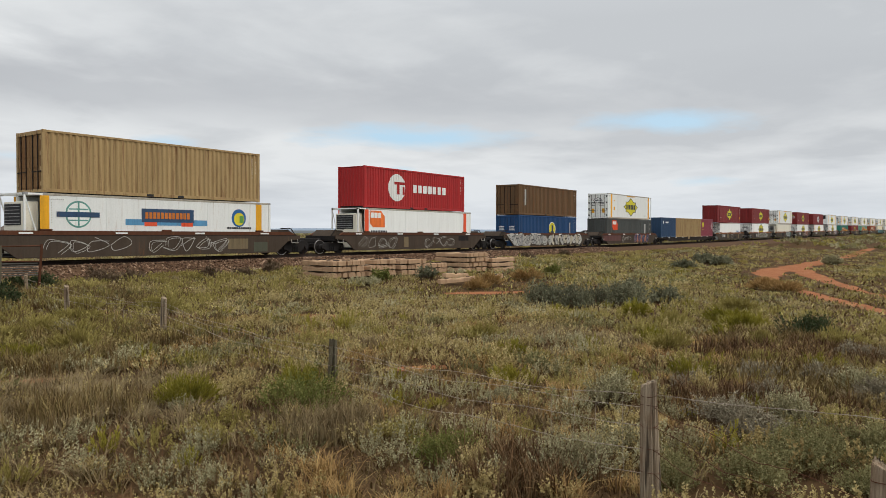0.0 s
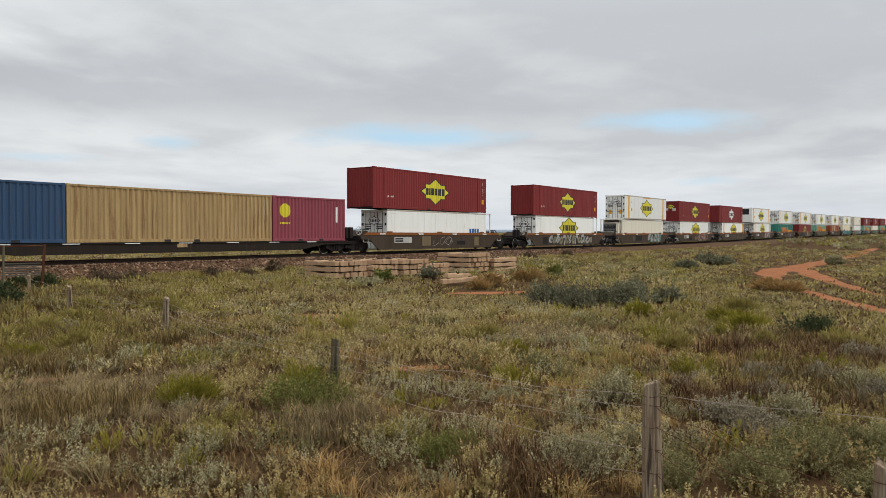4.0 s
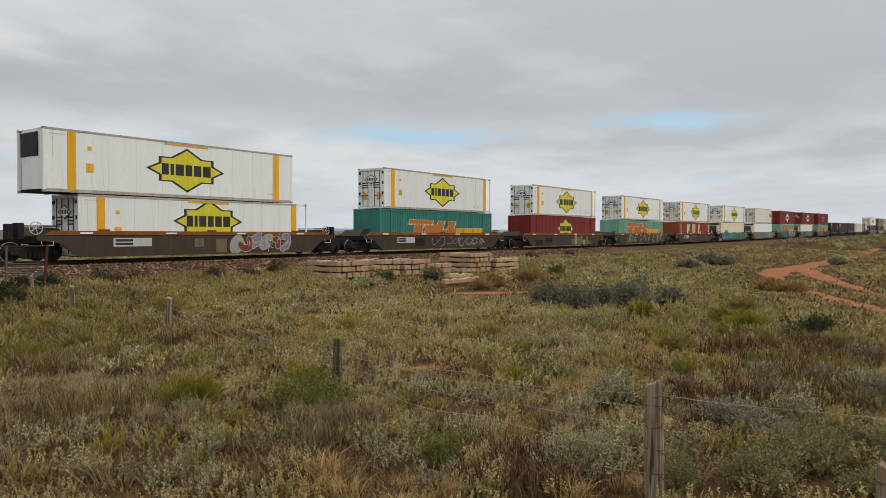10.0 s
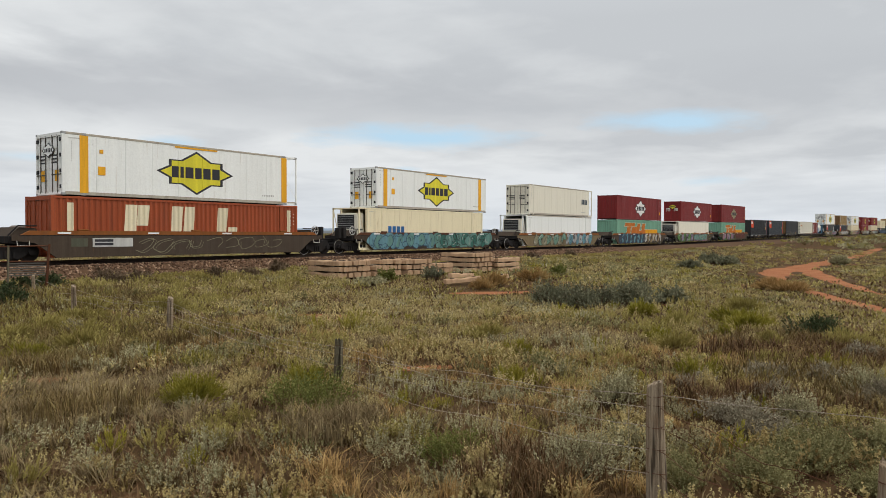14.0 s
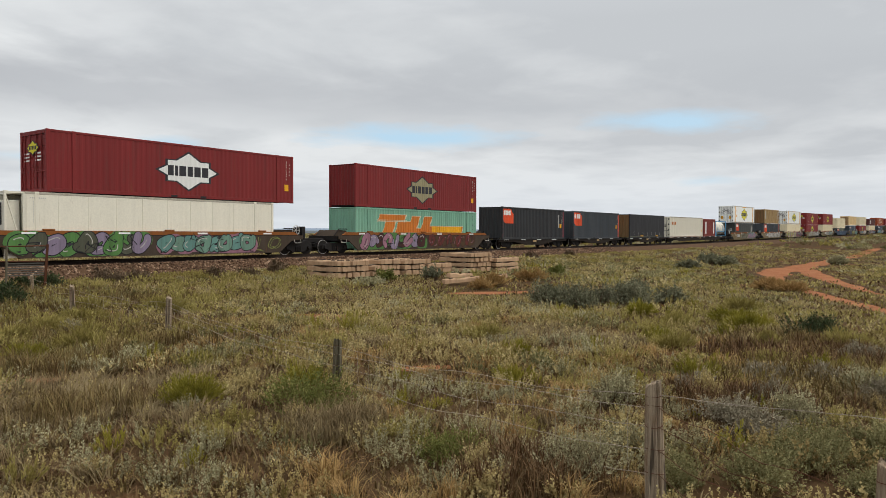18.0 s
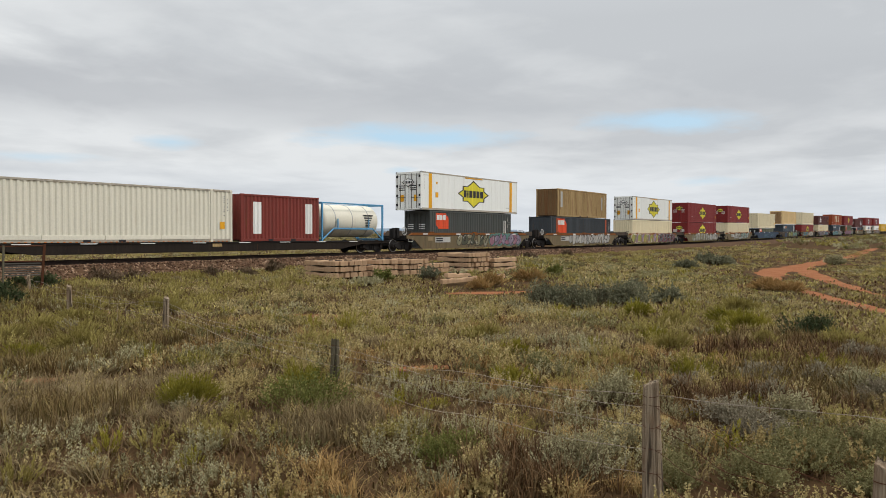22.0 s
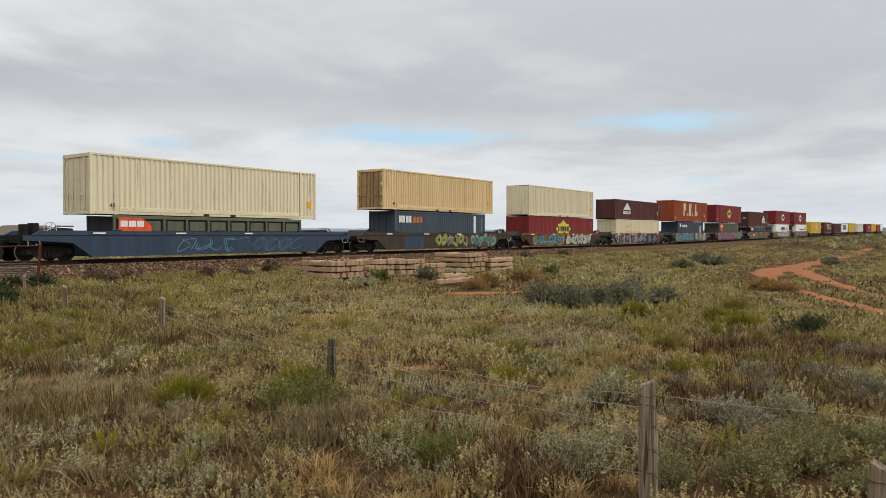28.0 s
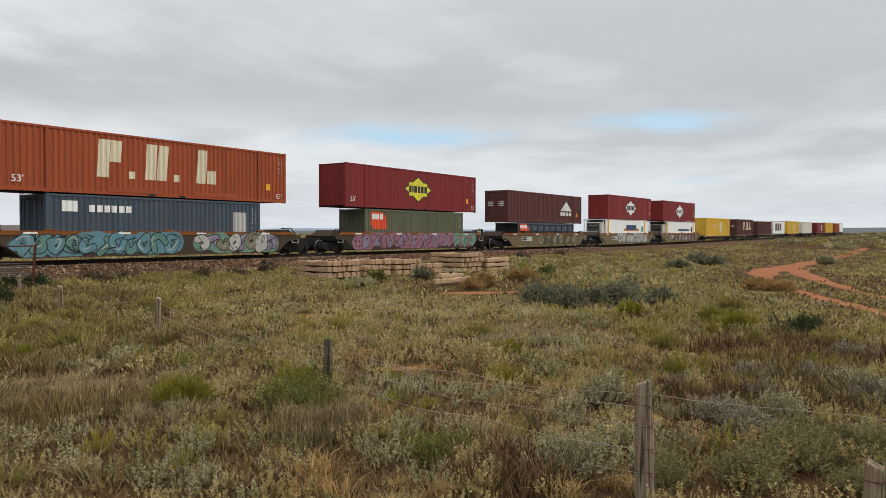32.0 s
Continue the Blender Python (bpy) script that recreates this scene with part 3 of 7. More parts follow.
        s.add([(a + 0.03 + d, y, z) for y, d in pe for z in (0.12, H - 0.1)], [(2 * i + 1, 2 * i + 3, 2 * i + 2, 2 * i) for i in range(len(pe) - 1)])
        s.add([(a + 0.12, y, z) for y in (ny + post, fy - post) for z in (0.12, H - 0.1)], [(0, 2, 3, 1)])
        part("end_wall", s, MAT[end] if end in MAT else paint(end) if end else mt, c)
    if right == "cage":
        s = Shape()
        for y in (ny, fy - 0.08):
            s.box(b - 0.08, b, y, y + 0.08, 0.05, H - 0.03, 0.006)
            s.tube((b - 0.05, y + 0.04, H - 0.5), (b_in, y + 0.04, H * 0.45), 0.012, n=5)
            s.tube((b_in, y + 0.04, H * 0.45), (b - 0.05, y + 0.04, 0.4), 0.012, n=5)
            s.box(b_in - 0.05, b, y, y + 0.07, H - 0.1, H - 0.02)
            s.box(b_in - 0.05, b, y, y + 0.07, 0.02, 0.1)
        s.box(b - 0.08, b, ny, fy, H - 0.1, H - 0.02)
        part("end_cage", s, mt, c, "open steel end cage")
    # a stiffer sill with recesses under long boxes
    if long_box and style == "corr" and H > 2.7:
        for x in ((-5.85, -2.92, 0.02, 2.96) if colour in ("cream", "offwhite", "sand") else (-3.2, 1.6)):
            part("sill_plate", cached(("sill_plate", round(H, 2), x, colour == "cream"), lambda: Shape().box(x, x + 2.9, ny - 0.012, ny + 0.02, 0.15, 0.36, 0.006)), mt, c)
    if style in ("corr", "flat", "fine"):
        for x in (-1.05, 0.7):
            part("fork_pocket", cached(("fork_pocket", x), lambda: Shape().box(x, x + 0.36, ny - 0.008, ny + 0.03, 0.035, 0.15)), paint("black"), c)
    yl = ny + 0.012
    ink = "chalk" if sum(PAINT[colour]) < 0.75 else "slate"
    if style in ("corr", "fine") and L > 7:
        s = Shape()
        for i in range(11):
            if i not in (4, 9):
                s.box(b - 0.58, b - 0.53, ny + 0.002, ny + 0.008, H * 0.86 - i * 0.105, H * 0.86 - i * 0.105 + 0.055)
        for i in range(4):
            s.box(b - 0.34, b - 0.30, ny + 0.002, ny + 0.008, H * 0.8 - i * 0.2, H * 0.8 - i * 0.2 + 0.06)
        tagged(part("marking", s, paint(ink), c, "small code bars"), kind="stuff")
        if long_box:
            part("data_label", cached(("data_label", round(H, 2)), lambda: Shape().box(6.55, 6.85, ny + 0.002, ny + 0.01, 0.72, 1.1)), paint("amber"), c, "amber data label")
    elif style == "panel":
        s = Shape()
        for i in range(7):
            s.box(b_in - 1.9 + i * 0.13, b_in - 1.83 + i * 0.13, ny + 0.004, ny + 0.009, 0.42, 0.52)
        for i in range(9):
            s.box(a_in + 0.42, a_in + 0.455, ny + 0.004, ny + 0.009, H * 0.84 - i * 0.11, H * 0.84 - i * 0.11 + 0.05)
        for k in range(8):
            s.box(a_in + 0.3 + k * 0.09, a_in + 0.35 + k * 0.09, ny + 0.004, ny + 0.009, H - 0.3, H - 0.25)
        tagged(part("marking", s, paint("silver"), c, "small code bars"), kind="stuff")
    for sg in signs:
        kind = sg[0]
        if kind == "star":
            _, fill, cx, w, h = sg[:5]
            star_sign(c, cx, H * (sg[5] if len(sg) > 5 else 0.5), w / 2, h / 2, pr, yl, fill, sg[6] if len(sg) > 6 else -9.0)
        elif kind == "cut":      # orange sign with a cut corner and pale bars
            _, cx, w = sg[:3]
            h, cz = w * 0.72, H - 0.18 - w * 0.36
            part("sign_field", decal(lambda x: cz - h / 2 + max(0, cx - w * 0.3 - x) * 0.9, lambda x: cz + h / 2 - max(0, x - cx - w * 0.25) * 1.0,
                                     cx - w / 2, cx + w / 2, pr, yl, (cx - w * 0.3, cx + w * 0.25), 0.006), paint("orange" if len(sg) > 3 else "signal"), c)
            s = Shape()
            text_bars(s, cx - w * 0.44, cz + h * 0.06, w * 0.72, h * 0.32, 3, pr, yl, 0.010, 0.15)
            tagged(part("sign_lettering", s, paint("logo_white"), c, "pale bars on the sign"), kind="stuff")
        elif kind == "slant":    # big slanted orange block sign and its long stripe
            _, x0, x1, z, h = sg[:5]
            s, s2 = Shape(), Shape()
            w, up = x1 - x0, 0.0
            for x, ww, zz, hh in ((-0.02, 0.46, 0.66, 0.34), (0.06, 0.17, 0.0, 0.70), (0.28, 0.22, 0.0, 0.62), (0.50, 0.15, 0.0, 0.95), (0.50, 0.24, 0.0, 0.24), (0.74, 0.15, 0.0, 0.95), (0.74, 0.26, 0.0, 0.24)):
                up += 0.0007
                bar(s2, x0 + (x - 0.008) * w * 0.62, x0 + (x + ww + 0.012) * w * 0.62, z + (zz - 0.03) * h, z + (zz + hh + 0.03) * h, pr, yl, 0.004 + up, 0.45)
                bar(s, x0 + x * w * 0.62, x0 + (x + ww) * w * 0.62, z + zz * h, z + (zz + hh) * h, pr, yl, 0.012 + up, 0.45)
            bar(s2, x0 + 0.51 * w, x1 + 0.04, z - 0.03, z + 0.41 * h, pr, yl, 0.005, 0.3)
            bar(s, x0 + 0.52 * w, x1, z, z + 0.38 * h, pr, yl, 0.009, 0.3)
            s3 = Shape()
            bar(s3, x0 + 0.60 * w, x1 - 0.02, z + 0.01, z + 0.37 * h, pr, yl, 0.020)
            for q in (0.60, 0.68):
                bar(s2, x0 - 0.03 * w, x0 + 0.30 * w, z + q * h, z + (q + 0.025) * h, pr, yl, 0.022, 0.3)
            tagged(part("stripe", s3, paint("amber"), c, "yellow painted stripe"), kind="stuff")
            tagged(part("sign_outline", s2, paint("bone"), c), kind="stuff")
            tagged(part("sign_lettering", s, paint("ochre"), c, "slanted orange blocks and stripe"), kind="stuff")
        elif kind == "blocks":   # three large pale blocks with dots
            _, xs, z, h, w = sg[:5]
            for i, x in enumerate(xs):
                s = Shape()
                lo_, hi_ = ((0.42, 1.0), (0.0, 1.0), (0.0, 0.4))[i]
                bar(s, x, x + 0.44 * w, z, z + h, pr, yl, 0.007, 0.08)
                bar(s, x + 0.50 * w, x + 0.92 * w, z + lo_ * h, z + hi_ * h, pr, yl, 0.0085, 0.08)
                part("sign_block", s, paint("bone"), c, "large cream painted block")
                if i < 2:
                    s = Shape()
                    bar(s, x + 1.22 * w, x + 1.46 * w, z, z + h * 0.2, pr, yl, 0.007)
                    part("sign_dot", s, paint("bone"), c)
        elif kind == "disc":
            _, cx, r, fill = sg[:4]
            cz = H * (sg[4] if len(sg) > 4 else 0.52)
            part("sign_disc", decal(lambda x: cz - math.sqrt(max(0, r * r - (x - cx) ** 2)), lambda x: cz + math.sqrt(max(0, r * r - (x - cx) ** 2)),
                                    cx - r, cx + r, pr, yl, (), sg[5] if len(sg) > 5 else 0.006, 24), paint(fill), c)
        elif kind == "bars":
            _, x, z, w, h, n, fill = sg[:7]
            s = Shape()
            text_bars(s, x, z, w, h, n, pr, yl, 0.020)
            tagged(part("sign_lettering", s, paint(fill), c, "painted bars"), kind="stuff")
        elif kind == "panel":
            _, x0, x1, zz0, zz1, fill = sg[:6]
            s = Shape()
            bar(s, x0, x1, zz0, zz1, pr, yl, sg[6] if len(sg) > 6 else 0.006)
            part("painted_panel", s, paint(fill), c)
        elif kind == "ladder":   # rungs either side of the stacking post
            for i in range(9):
                z = 0.5 + i * (H - 0.9) / 8
                part("rung", cached(("rung",), lambda: Shape().box(-0.2, 0.2, ny - 0.014, ny - 0.006, 0, 0.022)), mt, c, at=pose(-6.0, 0, z))
        elif kind == "peak":     # pale mountain sign over bars
            _, cx, cz, w = sg[:4]
            part("sign_peak", decal(lambda x: cz, lambda x: cz + max(0.0, 0.72 * (w / 2 - abs(x - cx))), cx - w / 2, cx + w / 2, pr, yl, (cx,), 0.006), paint("logo_white"), c)
            s = Shape()
            text_bars(s, cx - w / 2, cz - 0.5, w, 0.36, 4, pr, yl, 0.008, 0.3)
            tagged(part("sign_lettering", s, paint("logo_white"), c, "pale bars under the peak"), kind="stuff")
        elif kind == "mark":
            _, txt, x, z, size = sg[:5]
            words(txt, size, c, paint("logo_white" if colour not in ("white", "cream", "sand") else "ink"), pose(x, ny - 0.012, z, 90, 0, 0))
    if unit_panel:
        part("warning_label", Shape().box(-5.28, -5.1, ny - 0.004, ny + 0.02, 2.02, 2.2), paint("amber"), c)
        part("data_label", Shape().box(-5.35, -5.0, ny - 0.004, ny + 0.02, 1.0, 1.4), paint("amber"), c)
        part("roof_stripe", Shape().box(-1.3, 1.3, ny - 0.008, ny + 0.01, H - 0.2, H - 0.12), paint("amber"), c)
    return aboard(c, (u0 + u1) / 2, z0)


def framed_low_box(u0, u1, z0, z1, colour, label):
    """A low collapsible container: framed recessed bays along its side."""
    L, H, W = u1 - u0, z1 - z0, 2.5
    c = thing("shipping_container", label, "container", "containers on the train")
    mt = paint(colour)
    part("body", Shape().box(-L / 2 + 0.05, L / 2 - 0.05, -W / 2 + 0.1, W / 2 - 0.1, 0.1, H - 0.05, 0.01), paint("charcoal"), c)
    for z in (0.0, H - 0.16):
        for y in (-W / 2, W / 2 - 0.1):
            part("rail", Shape().box(-L / 2, L / 2, y, y + 0.1, z, z + 0.16, 0.01), mt, c)
    for i in range(10):
        x = -L / 2 + i * (L - 0.14) / 9
        for y in (-W / 2 + 0.004, W / 2 - 0.1):
            part("side_post", cached(("side_post", round(H, 2), y), lambda: Shape().box(0, 0.14, y, y + 0.09, 0.15, H - 0.15, 0.01)), mt, c, at=pose(x, 0, 0))
    for i in range(9):
        x = -L / 2 + 0.14 + i * (L - 0.14) / 9
        part("bay_panel", cached(("bay_panel", round(L, 2), round(H, 2)), lambda: Shape().box(0.12, (L - 0.14) / 9 - 0.26, -W / 2 + 0.05, -W / 2 + 0.12, H - 0.75, H - 0.25, 0.02)), mt, c, at=pose(x, 0, 0))
    pr = [(-L / 2, 0), (L / 2, 0)]
    part("sign_field", decal(lambda x: H - 0.78, lambda x: H - 0.1 - max(0, x + L / 2 - 1.5) * 0.8, -L / 2 + 0.25, -L / 2 + 2.0, pr, -W / 2 - 0.01, (-L / 2 + 1.5,), 0.006), paint("signal"), c)
    s = Shape()
    text_bars(s, -L / 2 + 0.35, H - 0.55, 1.3, 0.3, 3, pr, -W / 2 - 0.01, 0.010, 0.15)
    tagged(part("sign_lettering", s, paint("logo_white"), c, "pale bars on the sign"), kind="stuff")
    return aboard(c, (u0 + u1) / 2, z0)


def tank_container(u0, u1, z0, z1):
    """A white tank lying in a blue frame."""
    L, H, W = u1 - u0, z1 - z0, 2.44
    c = thing("tank_container", "white tank in a blue steel frame on a flat wagon", "container", "containers on the train")
    r = 1.08
    cz = H - 0.1 - r
    rings = [(-L / 2 + 0.12, 0.25), (-L / 2 + 0.2, 0.7), (-L / 2 + 0.36, 0.98), (-L / 2 + 0.55, r), (L / 2 - 0.55, r), (L / 2 - 0.36, 0.98), (L / 2 - 0.2, 0.7), (L / 2 - 0.12, 0.25)]
    tank = part("tank", Shape().lathe(rings, 32), paint("offwhite"), c, "white insulated tank", pose(0, 0, cz), True)
    for x in (-1.6, 0.0, 1.6):
        part("band", Shape().lathe([(x - 0.03, r + 0.004), (x - 0.03, r + 0.012), (x + 0.03, r + 0.012), (x + 0.03, r + 0.004)], 32), MAT["galv"], tank)
    bl = paint("skyblue")
    for x in (-L / 2, L / 2 - 0.12):
        for y in (-W / 2, W / 2 - 0.12):
            part("corner_post", Shape().box(x, x + 0.12, y, y + 0.12, 0, H, 0.01), bl, c)
        part("end_beam", Shape().box(x + 0.002, x + 0.118, -W / 2 + 0.12, W / 2 - 0.12, 0.0, 0.14, 0.01), bl, c)
        part("end_beam", Shape().box(x + 0.002, x + 0.118, -W / 2 + 0.12, W / 2 - 0.12, H - 0.12, H, 0.01), bl, c)
    for y in (-W / 2, W / 2 - 0.09):
        part("top_beam", Shape().box(-L / 2 + 0.12, L / 2 - 0.12, y, y + 0.09, H - 0.1, H - 0.01, 0.01), bl, c)
        part("side_rail", Shape().box(-1.9, 1.9, y, y + 0.09, 0.75, 0.86, 0.01), bl, c)
        for sx in (-1, 1):
            part("brace", Shape().tube((sx * 1.9, y + 0.05, 0.8), (sx * (L / 2 - 0.1), y + 0.05, 0.1), 0.05, n=6), bl, c)
            part("stay", Shape().tube((sx * 1.5, y + 0.05, 0.85), (sx * 1.5, y + 0.05, 1.45), 0.05, n=6), bl, c)
    s = Shape()
    for i in range(5):
        s.box(1.1 + 0.06 * i, 2.0 - 0.08 * i, -r - 0.012, -r + 0.1, cz + 0.35 - i * 0.17, cz + 0.43 - i * 0.17)
    tagged(part("marking", s, paint("ink"), c, "unreadable code bars"), kind="stuff")
    return aboard(c, (u0 + u1) / 2, z0)


# ---- wagons ----
def wheelset_shape():
    s = Shape()
    for sg in (-1, 1):
        y = sg * 0.72
        s.lathe([(y - 0.065, 0.12), (y - 0.065, 0.40), (y - 0.05, 0.455), (y + 0.05, 0.455), (y + 0.065, 0.40), (y + 0.03, 0.36), (y + 0.03, 0.15), (y + 0.065, 0.12)], 24, "y")
    s.lathe([(-1.0, 0.07), (1.0, 0.07)], 10, "y")
    return s


def side_frame_shape(sg):
    y0, y1 = (sg * 0.92 - 0.08, sg * 0.92 + 0.08)
    s = Shape()
    s.prism([(-1.15, 0.36), (-0.98, 0.30), (-0.72, 0.34), (-0.38, 0.16), (0.38, 0.16), (0.72, 0.34), (0.98, 0.30), (1.15, 0.36), (1.12, 0.56), (0.85, 0.62), (0.5, 0.74), (-0.5, 0.74), (-0.85, 0.62), (-1.12, 0.56)], y0, y1)
    for x in (-0.89, 0.89):
        s.tube((x, sg * 0.94, 0.455), (x, sg * 1.10, 0.455), 0.13, n=12)
    for x in (-0.17, 0.0, 0.17):
        s.tube((x, sg * 1.02, 0.22), (x, sg * 1.02, 0.52), 0.06, n=8)
    return s


def bogie(parent, x):
    b = part("bogie", cached(("bogie",), lambda: Shape().box(-0.24, 0.24, -0.9, 0.9, 0.42, 0.72, 0.03)), MAT["running"], parent, at=pose(x, 0, 0))
    for sg in (-1, 1):
        part("side_frame", cached(("side_frame", sg), lambda: side_frame_shape(sg)), MAT["running"], b)
    for ax in (-0.89, 0.89):
        w = part("wheelset", cached(("wheelset",), wheelset_shape, False), MAT["running"], b, at=pose(ax, 0, 0.455))
        AXLES.append((w, ax))
    part("wheel_rim", cached(("wheel_rim",), rim_ring), MAT["tread"], b, "bright worn wheel rim", pose(-0.89, 0, 0.455))
    return b


def rim_ring():
    """Bright worn ring on a wheel face."""
    s = Shape()
    n = 28
    pts = []
    for y, r in ((-0.790, 0.425), (-0.792, 0.432), (-0.792, 0.449), (-0.775, 0.456)):
        pts += [(r * math.cos(2 * math.pi * i / n), y, r * math.sin(2 * math.pi * i / n)) for i in range(n)]
    return s.add(pts, [(j * n + i, j * n + (i + 1) % n, (j + 1) * n + (i + 1) % n, (j + 1) * n + i) for j in range(3) for i in range(n)])


def brake_wheel(parent, x, z, y=-1.1, col="silver"):
    s = Shape()
    r, n = 0.28, 16
    for i in range(n):
        p, q = 2 * math.pi * i / n, 2 * math.pi * (i + 1) / n
        s.tube((x + r * math.cos(p), y, z + r * math.sin(p)), (x + r * math.cos(q), y, z + r * math.sin(q)), 0.022, n=5, caps=False)
    for i in range(5):
        p = 2 * math.pi * i / 5
        s.tube((x, y, z), (x + r * math.cos(p), y, z + r * math.sin(p)), 0.018, n=5)
    s.tube((x, y, z), (x, y + 0.25, z), 0.03, n=6)
    part("brake_wheel", s, paint(col), parent, "spoked hand brake wheel")


SPRAY = {}


def spray(key):
    """Dull, dirty spray paint in one of the colours."""
    if key not in SPRAY:
        g = sum(PAINT[key]) / 3
        SPRAY[key] = surface(key + "_spray", tuple(0.74 * (0.78 * v + 0.22 * g) for v in PAINT[key]), 0.75, 0.0, stain=0.7, rust=0.35, dirt=(0.07, 0.055, 0.04), fade=0.1)
    return SPRAY[key]


def foot_of(x):
    """Lowest height of the painted side at x: the side slopes up beyond the well."""
    return 0.23 + max(0.0, abs(x) - 7.2) * 0.74


def kept(x, z):
    return min(1.395, max(foot_of(x), z))


def curve(keys, per=6):
    """A smooth line through a few points."""
    k = [keys[0]] + list(keys) + [keys[-1]]
    out = []
    for i in range(1, len(k) - 2):
        p0, p1, p2, p3 = k[i - 1:i + 3]
        for j in range(per):
            t = j / per
            out.append(tuple(0.5 * (2 * b + (c - a) * t + (2 * a - 5 * b + 4 * c - d) * t * t + (3 * b - a - 3 * c + d) * t ** 3) for a, b, c, d in zip(p0, p1, p2, p3)))
    return out + [k[-2]]


def ribbon(s, pts, w, y):
    """A broad round-ended sprayed line through points (x, z)."""
    n = len(pts)
    left, right = [], []
    for i, (x, z) in enumerate(pts):
        (xa, za), (xb, zb) = pts[max(i - 1, 0)], pts[min(i + 1, n - 1)]
        l = math.hypot(xb - xa, zb - za) or 1.0
        nx, nz = -(zb - za) / l * w / 2, (xb - xa) / l * w / 2
        left.append((x + nx, z + nz))
        right.append((x - nx, z - nz))
    both = [(px, y - 0.0007 * i / n, kept(px, pz)) for i, pair in enumerate(zip(left, right)) for px, pz in pair]
    s.add(both, [(2 * i, 2 * i + 1, 2 * i + 3, 2 * i + 2) for i in range(n - 1)])
    for (x, z), up in ((pts[0], -0.00005), (pts[-1], 0.00072)):
        ring = [(x + w / 2 * math.cos(2 * math.pi * i / 10), z + w / 2 * math.sin(2 * math.pi * i / 10)) for i in range(10)]
        s.add([(px, y - up, kept(px, pz)) for px, pz in ring], [tuple(range(10))])


def wild(rng):
    """A letterless bent line in a unit field, for wild sprayed shapes: arrows, hooks and leaning loops."""
    n = rng.choice((4, 5, 5, 6))
    a, turn = rng.uniform(0, 6.28), rng.choice((-1, 1)) * rng.uniform(0.9, 1.9)
    pts = []
    for i in range(n):
        r = rng.uniform(0.22, 0.5)
        pts.append((min(1.0, max(0.0, 0.5 + r * math.cos(a) + 0.12 * math.sin(a))), min(1.0, max(0.0, 0.5 + 1.15 * r * math.sin(a)))))
        a += turn * rng.uniform(0.7, 1.4)
    return pts


def graffiti(parent, x0, x1, fills, rim, seed, back=None, y=-1.412):
    """Sprayed bubble shapes: a backing cloud, dark rims, fat coloured strokes, paler shine and thin scrawls."""
    rng = random.Random(seed)
    s = Shape()
    n = max(4, int((x1 - x0) / 0.55)) if back else 0
    for i in range(n):      # a cloud of round dabs behind the shapes
        cx = x0 + (x1 - x0) * (i + 0.5) / n
        cz, r = rng.uniform(0.62, 0.98), rng.uniform(0.42, 0.62)
        ring = [(cx + 1.15 * r * math.cos(2 * math.pi * k / 14), cz + r * math.sin(2 * math.pi * k / 14)) for k in range(14)]
        s.add([(px, y, kept(px, pz)) for px, pz in ring], [tuple(range(14))])
        y -= 0.0002
    if back:
        tagged(part("graffiti", s, spray(back), parent, "sprayed backing cloud"), kind="stuff")
    fat = rng.uniform(0.27, 0.40)
    k = max(4, round((x1 - x0) / rng.uniform(0.58, 0.78)))
    p = (x1 - x0) / k
    rims, shine, thin = Shape(), Shape(), Shape()
    groups = {f: Shape() for f in fills}
    order = list(range(k))
    rng.shuffle(order)
    y -= 0.0015
    for step, i in enumerate(order):
        hh, z0 = rng.uniform(0.74, 0.86), rng.uniform(0.36, 0.44)
        pts = curve([(x0 + p * (i - 0.12 + 1.24 * gx), z0 + hh * gz) for gx, gz in wild(rng)])
        yy = y - 0.0026 * (step % 5)
        ribbon(rims, pts, fat + 0.085, yy)
        ribbon(groups[fills[i % len(fills)]], pts, fat, yy - 0.0008)
        ribbon(shine, [(px - 0.05, pz + 0.045) for px, pz in pts[len(pts) // 6:len(pts) // 2]], 0.045, yy - 0.0016)
    for i in range(k * 2):      # loose thin lines
        cx, cz = rng.uniform(x0, x1), rng.uniform(0.35, 1.25)
        pts = curve([(cx + rng.uniform(-0.35, 0.35), cz + rng.uniform(-0.25, 0.25)) for j in range(3)], 4)
        ribbon(thin, pts, rng.uniform(0.02, 0.045), y - 0.0155)
    pale = {"ink": "chalk", "navy": "aqua", "plum": "pink", "olive": "bone", "brown": "tan"}.get(rim, "bone")
    tagged(part("graffiti", rims, spray(rim), parent, "sprayed outlines"), kind="stuff")
    for f, g in groups.items():
        tagged(part("graffiti", g, spray(f), parent, "fat sprayed bubble shapes"), kind="stuff")
    tagged(part("graffiti", shine, spray(pale), parent, "pale sprayed highlights"), kind="stuff")
    tagged(part("graffiti", thin, spray(rim), parent, "thin sprayed lines"), kind="stuff")


def scrawl(parent, x0, x1, colour, seed, z=0.36, h=0.78, thick=0.027, y=-1.412):
    """Thin sprayed outlines of letterless loops along the side."""
    rng = random.Random(seed)
    s = Shape()
    k = max(2, round((x1 - x0) / 0.95))
    p = (x1 - x0) / k
    for i in range(k):
        pts = curve([(x0 + p * (i - 0.15 + 1.3 * gx), z + h * gz) for gx, gz in wild(rng)])
        y -= 0.0003
        ribbon(s, pts, thick, y)
        if rng.random() < 0.6:
            ribbon(s, [(px + 0.13, pz - 0.07) for px, pz in pts], thick * 0.8, y - 0.0001)
    tagged(part("graffiti", s, spray(colour), parent, "sprayed scrawl"), kind="stuff")


